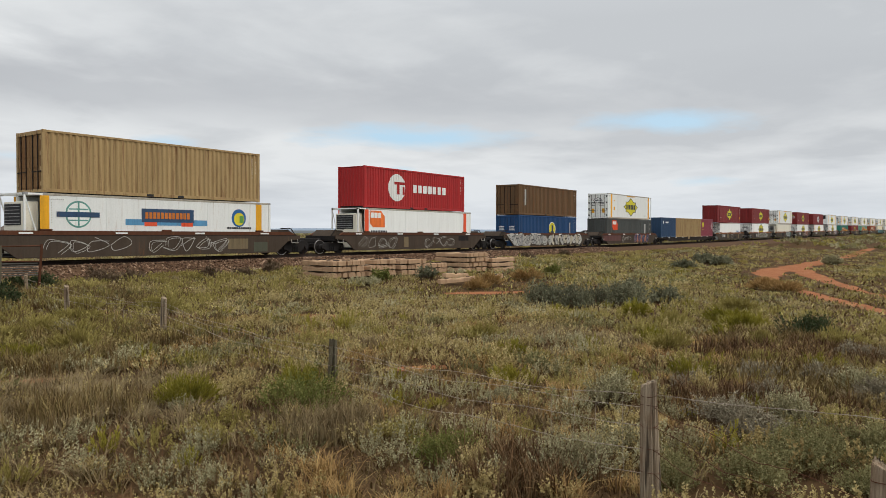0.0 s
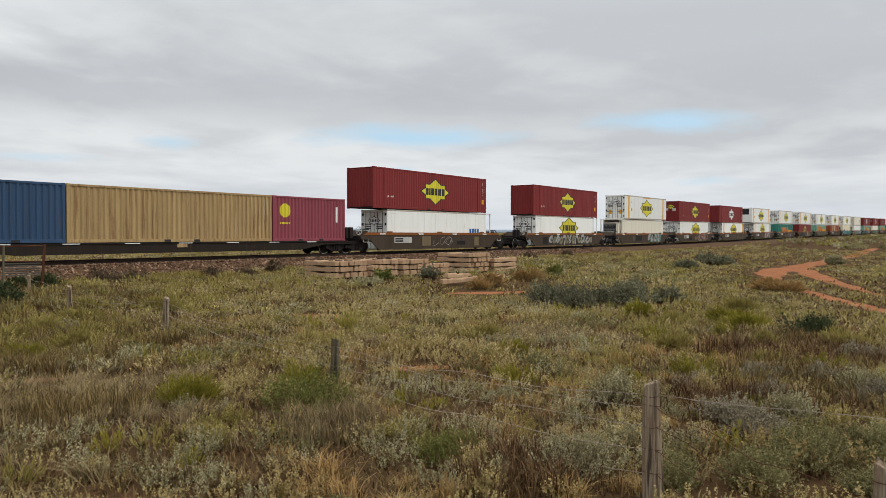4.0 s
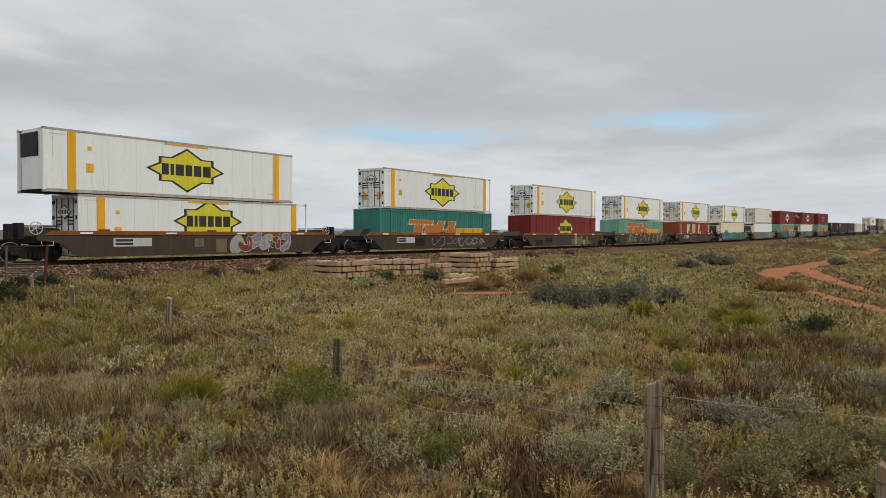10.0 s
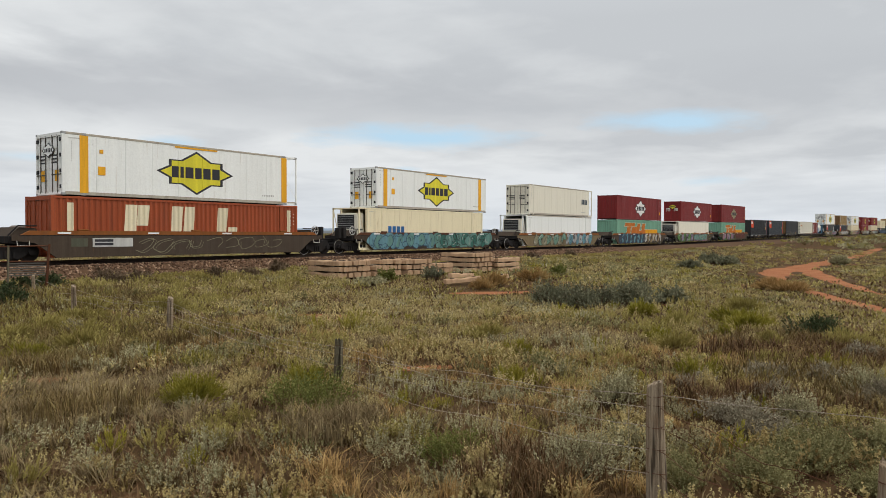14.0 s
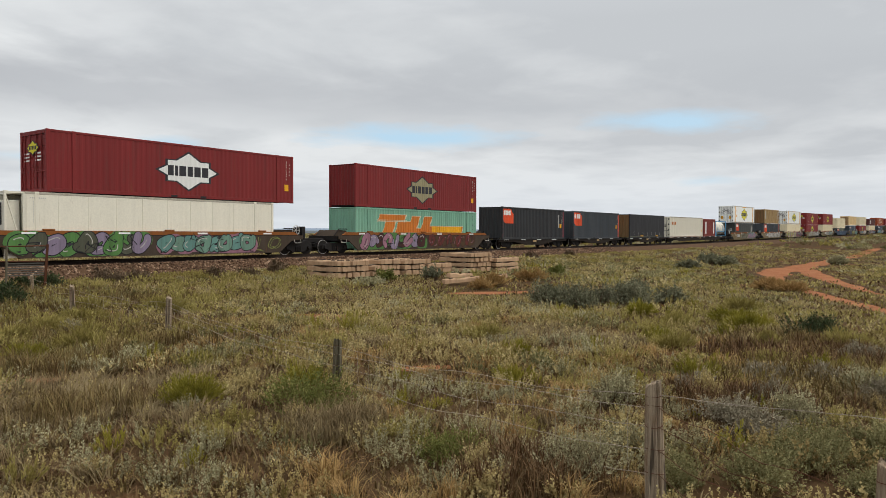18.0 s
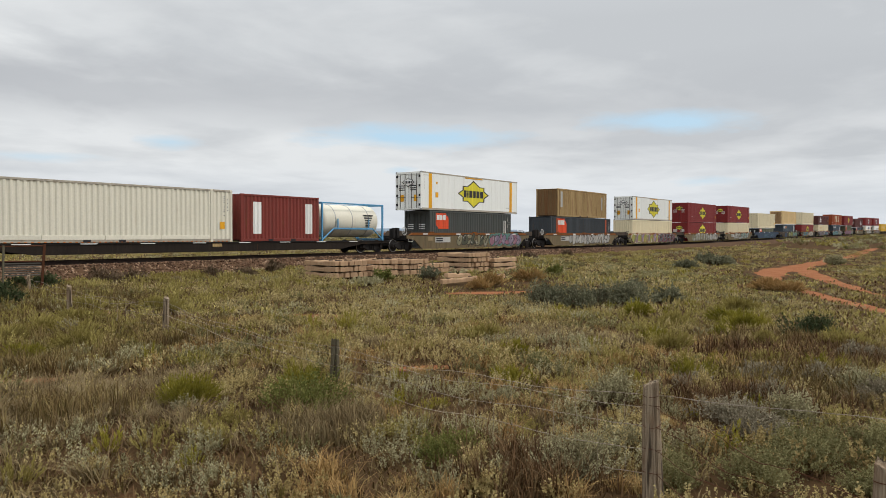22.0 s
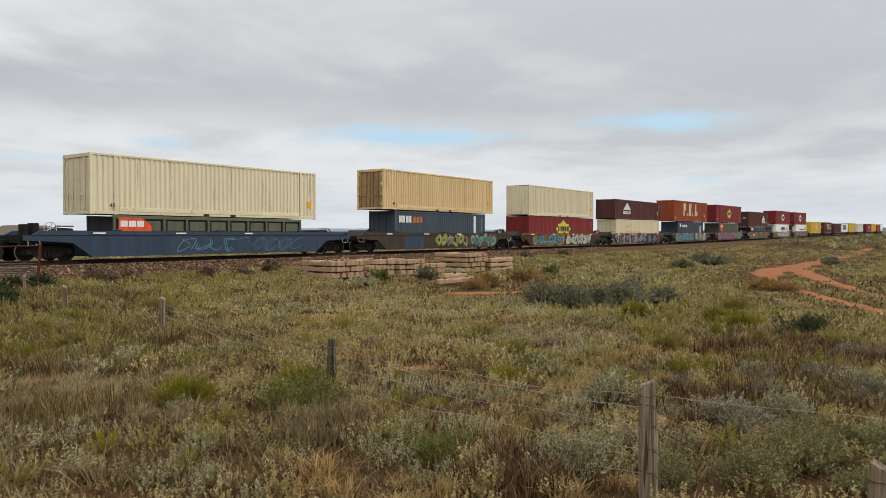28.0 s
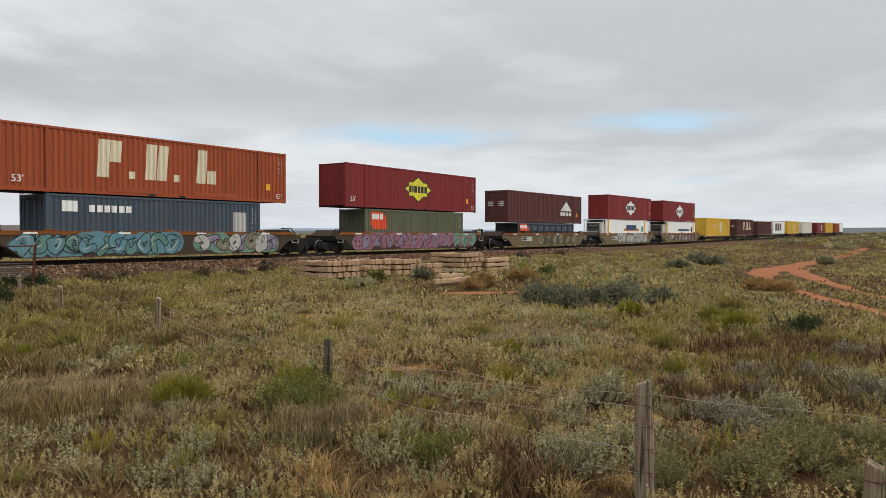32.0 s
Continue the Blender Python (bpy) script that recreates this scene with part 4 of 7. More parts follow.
def well_wagon(u, body="wagon", chord="chord", tags=(), brake=(False, False), plate=True, blue=False, label=""):
    """A well wagon: deep sides between two raised ends on bogies."""
    w = thing("well_wagon", label or "grimy brown steel container well wagon with graffiti", "wagon", "wagons of the train")
    mb, mc = MAT[body], MAT[chord]
    hw = 1.40
    e = 10.3 if blue else 9.1
    prof = [(-7.25, 0.2), (7.25, 0.2), (8.15, 0.86), (e, 0.98), (e, 1.20), (-e, 1.20), (-e, 0.98), (-8.15, 0.86)]
    for sg in (-1, 1):
        y0 = sg * hw
        part("side_wall", cached(("side_wall", "well", blue, sg), lambda: Shape().prism(prof, min(y0, y0 - sg * 0.08), max(y0, y0 - sg * 0.08))), mb, w)
        part("top_chord", cached(("top_chord", blue, sg), lambda: Shape().prism([(-e + 0.35, 1.20), (e - 0.35, 1.20), (e - 0.75, 1.41), (-e + 0.75, 1.41)], min(y0 + sg * 0.004, y0 - sg * 0.14), max(y0 + sg * 0.004, y0 - sg * 0.14))), mc, w)
        part("side_lip", cached(("side_lip", blue, sg), lambda: Shape().box(-e + 0.3, e - 0.3, min(y0 + sg * 0.008, y0 - sg * 0.05), max(y0 + sg * 0.008, y0 - sg * 0.05), 1.185, 1.215)), MAT["running"], w)
        part("bottom_flange", cached(("bottom_flange", sg), lambda: Shape().box(-7.25, 7.25, min(y0 + sg * 0.03, y0 - sg * 0.2), max(y0 + sg * 0.03, y0 - sg * 0.2), 0.192, 0.235)), mb, w)
        for i in range(9):
            x = -6.8 + i * 1.7
            part("stiffener", cached(("stiffener", sg), lambda: Shape().box(-0.04, 0.04, min(y0, y0 - sg * 0.2), max(y0, y0 - sg * 0.2) + 0.0, 1.195, 1.40)), mc, w, at=pose(x, sg * 0.007, 0))
    part("well_floor", cached(("well_floor",), lambda: Shape().box(-7.2, 7.2, -1.3, 1.3, 0.205, 0.25)), MAT["running"], w)
    for sg in (-1, 1):
        part("end_platform", cached(("end_platform", sg, blue), lambda: Shape().prism(
            [(sg * 7.6, 0.75), (sg * 7.9, 1.16), (sg * (e + 0.1), 1.16), (sg * (e + 0.1), 0.86), (sg * 8.3, 0.78)][::sg], -1.28, 1.28)), MAT["running"], w)
        part("hood", cached(("hood", sg), lambda: Shape().prism([(sg * 7.7, 1.16), (sg * 7.9, 1.52), (sg * 8.6, 1.56), (sg * 9.0, 1.17)][::sg], -0.9, 0.9)), MAT["wagon"], w)
        bogie(w, sg * 9.05)
        part("coupler", cached(("coupler", sg), lambda: Shape().box(min(sg * 9.2, sg * 10.66), max(sg * 9.2, sg * 10.66), -0.16, 0.16, 0.74, 1.02, 0.03)), MAT["running"], w)
        part("brake_hose", cached(("brake_hose", sg), lambda: [Shape().tube((sg * 9.6, -0.5, 0.95), (sg * 10.1, -0.5, 0.62), 0.03, n=6).tube((sg * 10.1, -0.5, 0.62), (sg * 10.6, -0.4, 0.68), 0.03, n=6)][0]), MAT["running"], w)
    for k in range(4 if not blue else 3):
        x = -6.9 + k * 4.4
        part("reflector", cached(("reflector",), lambda: Shape().box(-0.3, 0.3, -hw - 0.03, -hw - 0.022, 1.265, 1.345)), paint("logo_white"), w, "white reflector plate", pose(x, 0, 0))
    for x in (-6.0, 0.0, 6.0):
        part("corner_seat", cached(("corner_seat",), lambda: Shape().box(-0.25, 0.25, -hw - 0.01, -hw + 0.16, 1.41, 1.49, 0.02)), mc, w, at=pose(x, 0, 0))
    if plate:
        s = Shape().box(-5.6, -3.6, -hw - 0.012, -hw - 0.006, 0.66, 1.08)
        p = part("data_panel", s, paint("silver"), w, "pale data panel")
        s = Shape()
        for i in range(2):
            s.box(-5.5, -4.6, -hw - 0.016, -hw - 0.012, 0.9 - i * 0.17, 1.02 - i * 0.17)
        tagged(part("marking", s, paint("ink"), p, "dark bars in place of the number"), kind="stuff")
    for k, sg in enumerate((-1, 1)):
        if brake[k]:
            x = sg * 9.55
            part("brake_stand", Shape().box(x - 0.18, x + 0.12, -1.0, -0.5, 1.0, 1.75, 0.03).box(x - 0.6, x - 0.35, -1.0, -0.6, 1.0, 1.7, 0.03), MAT["running"], w)
            brake_wheel(w, x - 0.75 if sg > 0 else x + 0.55, 1.52)
    prg = random.Random(int(u * 10))
    busy = [(tg[1], tg[2]) for tg in tags]
    for i in range(0 if blue else 9):          # overpainted squares
        pw, ph = prg.uniform(0.5, 1.5), prg.uniform(0.3, 0.75)
        px0, pz0 = prg.uniform(-6.8, 6.8 - pw), prg.uniform(0.24, 1.15 - ph)
        if any(px0 < q + 0.1 and px0 + pw > p_ - 0.1 for p_, q in busy) or (plate and px0 < -3.4 and px0 + pw > -5.8):
            continue
        busy.append((px0, px0 + pw))
        part("painted_patch", Shape().box(px0, px0 + pw, -hw - 0.005, -hw - 0.002, pz0, pz0 + ph), prg.choice((MAT["wagon_tan"], spray("olive"), MAT["running"])) if body != "wagon_tan" else prg.choice((spray("tan"), spray("olive"), spray("khaki"), MAT["wagon"])), w, "overpainted patch")
    for sg in (-1, 1):
        part("grab_rail", cached(("grab_rail", sg, e), lambda: Shape().tube((sg * (e - 0.7), -hw - 0.03, 0.75), (sg * (e - 0.2), -hw - 0.03, 0.75), 0.014, n=5).tube((sg * (e - 0.7), -hw - 0.03, 0.75), (sg * (e - 0.7), -hw + 0.02, 1.0), 0.014, n=5).tube((sg * (e - 0.2), -hw - 0.03, 0.75), (sg * (e - 0.2), -hw + 0.02, 1.0), 0.014, n=5)), paint("chalk"), w, "pale grab rail")
        part("air_pipe", cached(("air_pipe", sg, e), lambda: Shape().tube((sg * 7.9, -1.0, 1.62), (sg * 8.7, -1.0, 1.62), 0.03, n=6).tube((sg * 8.7, -1.0, 1.62), (sg * 9.1, -1.0, 1.2), 0.03, n=6)), MAT["running"], w)
    for tg in tags:
        if tg[0] == "bubble":
            graffiti(w, tg[1], tg[2], tg[3], tg[4], tg[5], tg[6] if len(tg) > 6 else None)
        elif tg[0] == "scrawl":
            scrawl(w, *tg[1:5], thick=tg[5] if len(tg) > 5 else 0.027)
        elif tg[0] == "patch":
            part("painted_patch", Shape().box(tg[1], tg[2], -hw - 0.006, -hw - 0.002, tg[3], tg[4]), paint(tg[5]) if tg[5] in PAINT else MAT[tg[5]], w, "overpainted patch")
    return aboard(w, u, 0.0)


def flat_wagon(u0, u1, bogies=True, label=""):
    """A flat container wagon with fish-bellied side sills."""
    L = u1 - u0
    w = thing("flat_wagon", label or "dark steel flat container wagon", "wagon", "wagons of the train")
    h = L / 2
    prof = [(-h + 0.3, 0.79), (-h + 0.3, 0.65), (-h + 3.1, 0.62), (-h + 5.2, 0.31), (h - 5.2, 0.31), (h - 3.1, 0.62), (h - 0.3, 0.65), (h - 0.3, 0.79)]
    if L < 12:
        prof = [(-h + 0.3, 0.79), (-h + 0.3, 0.58), (h - 0.3, 0.58), (h - 0.3, 0.79)]
    for sg in (-1, 1):
        y = sg * 1.15
        part("side_sill", Shape().prism(prof, y - 0.06, y + 0.06), MAT["sill"], w)
    part("deck", Shape().box(-h + 0.25, h - 0.25, -1.25, 1.25, 0.77, 0.83, 0.01), MAT["running"], w)
    for i in range(int(L / 3)):
        x = -h + 1.6 + i * 3.0
        part("reflector", cached(("reflector", "flat"), lambda: Shape().box(-0.4, 0.4, -1.262, -1.252, 0.78, 0.82)), paint("logo_white"), w, "white reflector plate", pose(x, 0, 0))
    for sg in (-1, 1):
        bogie(w, sg * (h - 1.9))
        part("coupler", Shape().box(min(sg * (h - 0.3), sg * (h + 0.3)), max(sg * (h - 0.3), sg * (h + 0.3)), -0.16, 0.16, 0.72, 0.98, 0.03), MAT["running"], w)
    part("data_panel", Shape().box(-0.35, 0.25, -1.235, -1.212, 0.58, 0.75), paint("tan"), w, "pale data panel")
    return aboard(w, (u0 + u1) / 2, 0.0)


# ---- ground ----
def ground_z(x, y):
    d = abs(y - bend(x))
    side = sstep(5.0, 18.0, d)
    return climb(x) - 0.85 - 0.65 * side + 0.06 * noise.noise((x * 0.23, y * 0.23, 0.0)) + 0.16 * side * noise.noise((x * 0.05, y * 0.05, 4.0))


def soil_material():
    m, nt, bsdf = graph("red_soil_with_gap_shade")
    tc = nt.nodes.new("ShaderNodeTexCoord")
    v = tc.outputs["Object"]
    a = put(nt, "ShaderNodeTexNoise", Vector=v, Scale=0.35, Detail=6.0, Roughness=0.65).outputs["Fac"]
    b = put(nt, "ShaderNodeTexNoise", Vector=v, Scale=6.0, Detail=6.0, Roughness=0.7).outputs["Fac"]
    # browns kept dark, so bare gaps between plants carry their shade in the colour
    c = blend(nt, span(nt, a, 0.35, 0.65), (0.062, 0.038, 0.018), (0.085, 0.048, 0.022))
    c = blend(nt, span(nt, b, 0.45, 0.7, 0, 0.7), c, (0.034, 0.022, 0.011))
    red = put(nt, "ShaderNodeTexNoise", Vector=v, Scale=0.55, Detail=4.0, Roughness=0.6).outputs["Fac"]
    c = blend(nt, span(nt, red, 0.60, 0.70, 0, 0.8), c, (0.19, 0.075, 0.034))
    nt.links.new(c, bsdf.inputs["Base Color"])
    bsdf.inputs["Specular IOR Level"].default_value = 0.03
    bsdf.inputs["Roughness"].default_value = 0.95
    bp = put(nt, "ShaderNodeBump", Strength=0.6, Distance=0.05, Height=b)
    nt.links.new(bp.outputs[0], bsdf.inputs["Normal"])
    return m


MAT["soil"] = soil_material()


def ground_sheet():
    s = Shape()
    n_a = 180
    radii = [1.5]
    while radii[-1] < 4600:
        radii.append(radii[-1] * 1.055 + 0.02)
    pts = [(0.0, 0.0, ground_z(0, 0))]
    for r in radii:
        for i in range(n_a):
            k = 2 * math.pi * i / n_a
            x, y = r * math.sin(k), r * math.cos(k)
            pts.append((x, y, ground_z(x, y) if r < 900 else ground_z(x * 900 / r, y * 900 / r)))
    fs = [(0, 1 + (i + 1) % n_a, 1 + i) for i in range(n_a)]
    for j in range(len(radii) - 1):
        a, b = 1 + j * n_a, 1 + (j + 1) * n_a
        fs += [(a + i, a + (i + 1) % n_a, b + (i + 1) % n_a, b + i) for i in range(n_a)]
    s.add(pts, fs)
    return tagged(part("ground", s, MAT["soil"], smooth=True), "red sandy plain covered in low scrub", "ground", kind="structure")


ground_sheet()


def along(offsets, name, material, x0=-140.0, x1=1000.0, smooth=False):
    """A strip with the given cross-section (sideways, height) drawn along the line of the track."""
    s = Shape()
    xs, x = [], x0
    while x < x1:
        xs.append(x)
        x += 2.0 if x < 120 else 6.0
    k = len(offsets)
    pts = []
    for x in xs:
        m = on_track(x)
        pts += [m @ Vector((0, o, z)) for o, z in offsets]
    s.add(pts, [(i * k + j, i * k + j + 1, (i + 1) * k + j + 1, (i + 1) * k + j) for i in range(len(xs) - 1) for j in range(k - 1)])
    return part(name, s, material, smooth=smooth)


bed = along([(-3.9, -1.1), (-2.05, -0.24), (-1.9, -0.2), (1.9, -0.2), (2.05, -0.24), (3.9, -1.1)], "ballast_bed", MAT["ballast"])
tagged(bed, "brown crushed stone ballast bed under the rails", "track bed", kind="structure")
for off in (-0.75, 0.75):
    r = along([(off - 0.07, -0.18), (off - 0.02, -0.15), (off - 0.02, -0.045), (off - 0.036, -0.035), (off - 0.036, 0.0), (off + 0.036, 0.0), (off + 0.036, -0.035), (off + 0.02, -0.045), (off + 0.02, -0.15), (off + 0.07, -0.18)], "rail", MAT["rail"])
    tagged(r, "dark rusty steel rail on the ballast", "rail", kind="structure")


# ---- the train, from its leading wagons to the last ----
Y2, W2 = "logo_yellow", "logo_white"
STAR = ("star", Y2, 0.0, 4.7, 2.3)


def whitebox(u0, u1, z0, z1, left="doors", right="plain", signs=(STAR,), posts="amber", label="white insulated container with amber posts and a yellow star sign", unit_panel=True, colour="white"):
    return container(u0, u1, z0, z1, colour, "panel", left, right, signs, posts, label, unit_panel=unit_panel)


def redbox(u0, u1, z0, z1, left="doors", fill=Y2, label="", cz=0.5, size="48' x 9'10\""):
    signs = [("star", fill, 0.0, 3.9, 2.1, cz)]
    if size:
        signs.append(("mark", size, -5.4, 0.82, 0.18))
    return container(u0, u1, z0, z1, "maroon", "fine", left, "plain", signs, None,
                     label or "maroon corrugated container with a %s star sign" % ("yellow" if fill == Y2 else "white"))


LO, MID, TOP = 0.20, 3.10, 6.0

# 1: tan box over a white refrigerated box
container(-329.5, -317.3, 3.12, 5.92, "tan", "corr", "doors", label="tan corrugated container with dark rusty doors")
container(-330.3, -316.5, LO, MID, "white", "panel", "cage", "plain",
          [("disc", -4.5, 0.62, "seafoam", 0.68), ("disc", -4.5, 0.54, "white", 0.68, 0.010), ("panel", -4.54, -4.46, 1.42, 2.52, "seafoam", 0.013), ("panel", -4.95, -4.05, 2.18, 2.24, "seafoam", 0.014), ("panel", -4.95, -4.05, 1.66, 1.72, "seafoam", 0.014), ("panel", -5.5, -3.5, 1.84, 2.08, "navy", 0.017), ("panel", -2.2, 2.5, 1.50, 1.80, "skyblue"), ("panel", -1.35, 1.65, 1.66, 2.34, "navy", 0.009),
           ("bars", -1.15, 1.84, 2.6, 0.32, 12, "ochre"), ("panel", -1.2, -0.5, 1.46, 1.66, "signal", 0.009), ("panel", 0.9, 1.6, 1.46, 1.66, "signal", 0.009), ("disc", 4.6, 0.5, "logo_blue", 0.68), ("disc", 4.62, 0.36, "logo_yellow", 0.66, 0.012), ("panel", 4.64, 4.92, 1.7, 2.1, "leaf", 0.016), ("bars", 3.8, 1.36, 1.7, 0.11, 11, "ink")],
          "amber", "white refrigerated container with blue and orange painted signs")
well_wagon(-323.4, chord="chord_dark", tags=[("scrawl", -6.2, -2.0, "chalk", 1), ("scrawl", -1.2, 3.6, "chalk", 2)], brake=(False, False), plate=False)
# 2
container(-308.25, -296.07, 3.12, 6.0, "red", "corr", "plain",
          signs=[("disc", -2.57, 0.98, W2, 0.53), ("panel", -2.9, -1.5, 1.75, 1.95, "red", 0.010), ("panel", -2.6, -2.3, 1.05, 1.75, "red", 0.010), ("panel", -1.9, -1.7, 1.05, 1.6, "red", 0.010), ("bars", -0.7, 1.25, 4.3, 0.58, 7, W2)], label="bright red corrugated container with a white disc sign")
container(-308.9, -295.1, LO, MID, "white", "panel", "cage", "plain", [("cut", -4.9, 1.6, 1), ("bars", -5.6, 1.2, 1.75, 0.15, 10, "ink")], "signal", "white refrigerated container with orange posts and sign")
well_wagon(-302.1, chord="chord_dark", tags=[("scrawl", -7.0, -3.0, "chalk", 3), ("scrawl", 0.5, 4.2, "chalk", 4)], plate=False)
# 3
container(-287.05, -274.85, 3.12, 5.95, "brown", "corr", "doors", signs=[("bars", -5.0, 0.9, 0.35, 1.5, 1, "silver")], label="rusty brown corrugated container")
container(-287.05, -274.85, LO, MID, "blue", "corr", "doors", signs=[("disc", 0.6, 0.72, W2, 0.56), ("disc", 0.6, 0.64, Y2, 0.56, 0.010), ("panel", 0.42, 0.78, 1.1, 2.0, "navy", 0.014), ("panel", 0.3, 0.95, 1.1, 1.4, "slate", 0.013), ("panel", -0.1, 1.3, 0.72, 1.02, W2, 0.016), ("bars", 0.0, 0.79, 1.2, 0.16, 7, "navy"), ("bars", 4.5, 1.0, 0.16, 1.3, 1, "silver")], label="deep blue corrugated container with a yellow round sign")
well_wagon(-280.9, chord="chord_dark", tags=[("bubble", -8.6, -1.0, ("chalk", "silver"), "ink", 11, "chalk"), ("bubble", -0.6, 6.9, ("chalk", "bone"), "ink", 12)], brake=(False, True), plate=False)
# 4
whitebox(-266.5, -252.4, 3.15, 6.08, right="cage")
container(-266.6, -252.3, LO, 3.14, "grey", "corr", "plain", signs=[("cut", -4.9, 1.6), ("bars", 4.6, 1.2, 0.5, 1.2, 2, "silver")], label="dark grey corrugated container with an orange sign")
well_wagon(-259.5, chord="chord_dark", tags=[("patch", -8.6, -3.4, 0.55, 1.16, "plum"), ("bubble", 0.9, 5.6, ("navy", "ochre"), "pink", 13), ("scrawl", -3.2, -0.4, "chalk", 5)], plate=False)
# flat wagon with three boxes
flat_wagon(-249.8, -222.9)
container(-248.5, -242.45, 0.84, 3.58, "navy", "corr", "doors", signs=[("bars", -2.3, 1.9, 0.6, 0.35, 1, W2), ("bars", -1.5, 1.95, 1.5, 0.22, 6, W2)], label="dark blue twenty-foot container")
container(-242.4, -230.4, 0.84, 3.58, "tan", "corr", "plain", label="tan corrugated container on a flat wagon")
container(-230.3, -224.2, 0.84, 3.58, "rose", "corr", "plain", signs=[("disc", -2.1, 0.42, Y2, 0.68), ("bars", -2.5, 1.05, 0.8, 0.1, 6, Y2), ("bars", 2.2, 1.2, 0.2, 1.0, 1, W2)], label="crimson twenty-foot container with a yellow disc")
# 5
redbox(-221.4, -206.9, 3.1, 6.0, "plain")
container(-219.9, -206.2, LO, 3.06, "white", "panel", "doors", "cage", [("bars", 3.6, 1.1, 1.5, 0.45, 4, "logo_blue")], None, "white insulated container with blue bars")
well_wagon(-213.7, tags=[("scrawl", -1, 1.5, "silver", 6)], brake=(True, False))
# 6
redbox(-198.55, -183.95, 3.13, 6.04, "plain")
container(-198.1, -184.0, LO, 3.12, "white", "panel", "doors", "cage", [("star", Y2, 0.1, 4.6, 2.3, 0.6)], None, "white insulated container with a yellow star sign")
well_wagon(-191.2, tags=[("bubble", -4.3, 5.6, ("silver", "khaki"), "ink", 14)], brake=(True, False), plate=False)
# 7
whitebox(-175.9, -161.35, 3.13, 6.06)
container(-177.4, -162.6, LO, 3.1, "offwhite", "panel", "cage", "plain", (), None, "off-white refrigerated container with an open end cage")
well_wagon(-169.8, tags=[("bubble", 1.3, 6.0, ("silver", "seafoam"), "ink", 15), ("patch", -2.9, -0.9, 0.5, 1.1, "running")], plate=False)
# 8
redbox(-155.8, -141.1, 3.12, 6.03, "doors")
container(-155.4, -141.1, LO, 3.11, "white", "panel", "doors", "cage", [("star", Y2, 0.1, 4.6, 2.3, 0.6)], None, "white insulated container with a yellow star sign")
well_wagon(-148.4, tags=[("bubble", 0.6, 5.6, ("plum", "brick"), "chalk", 16), ("patch", -3.6, -2.0, 0.4, 0.85, "running")], brake=(False, True))
# 9
redbox(-135.6, -121.0, 3.12, 5.96, "plain", W2, size="")
whitebox(-134.0, -119.8, LO, 3.12, right="cage", signs=(("star", Y2, 0.0, 4.6, 2.3, 0.6),), unit_panel=False)
well_wagon(-126.9, tags=[("scrawl", -3.5, 6.0, "khaki", 7)], brake=(False, True))
# 10
whitebox(-114.35, -99.75, 3.14, 6.05, "drum", label="white refrigerated container with a rounded unit and yellow star sign")
whitebox(-112.8, -98.6, LO, 3.12, right="cage", signs=(("star", Y2, 0.0, 4.4, 2.3, 0.6),))
well_wagon(-105.6, tags=[("bubble", 1.2, 5.4, ("silver", "brick", "lilac"), "chalk", 17)], brake=(True, True))
# 11 and 12
whitebox(-91.25, -77.35, 3.1, 6.0, right="cage")
container(-91.75, -77.15, LO, 3.08, "teal", "corr", "plain", signs=[("slant", -3.9, 6.0, 1.2, 0.95)], label="teal corrugated container with orange slanted blocks")
well_wagon(-84.4, tags=[("scrawl", -1.6, 5.8, "chalk", 8), ("patch", -3.6, -2.4, 0.4, 1.0, "running")])
whitebox(-69.8, -55.8, 3.12, 6.02, right="cage")
container(-70.25, -55.75, LO, 3.1, "maroon", "fine", "plain", signs=[("star", Y2, 0.0, 3.9, 2.1, 0.58)], label="maroon corrugated container with a yellow star sign")
well_wagon(-63.0, plate=False, tags=[("patch", -0.9, 0.6, 0.26, 1.18, "ink")] + [("patch", 1.1 + 0.66 * i, 1.68 + 0.66 * i, 0.26, (0.85, 1.16, 0.98, 1.18, 0.74, 1.1, 0.62)[i], ("wagon_tan", "khaki", "wagon_tan")[i % 3]) for i in range(7)] + [("patch", -4.6, -3.2, 0.5, 0.95, "running")])
# 13 and 14
whitebox(-48.45, -34.5, 3.04, 5.92, right="cage")
container(-49.0, -34.4, LO, 3.0, "mint", "corr", "plain", signs=[("slant", -4.9, 6.0, 1.22, 1.25)], label="green corrugated container with orange slanted blocks")
well_wagon(-41.6, plate=False, tags=[("bubble", -5.4, 0.6, ("olive", "khaki"), "ink", 19), ("bubble", 0.8, 7.2, ("olive", "tan"), "ink", 20)])
whitebox(-27.2, -13.15, 3.04, 5.93, right="cage")
container(-27.7, -13.1, LO, 3.0, "brick", "corr", "doors", signs=[("blocks", (-3.9, -1.35, 1.45), 0.75, 1.75, 1.45), ("bars", -6.6, 1.0, 0.4, 1.5, 1, "bone"), ("bars", 6.5, 1.0, 0.35, 1.5, 1, "bone")], label="rust-orange corrugated container with large cream blocks")
well_wagon(-20.3, tags=[("scrawl", -3.4, 0.4, "khaki", 9), ("scrawl", 0.6, 5.8, "khaki", 10)], brake=(False, True))
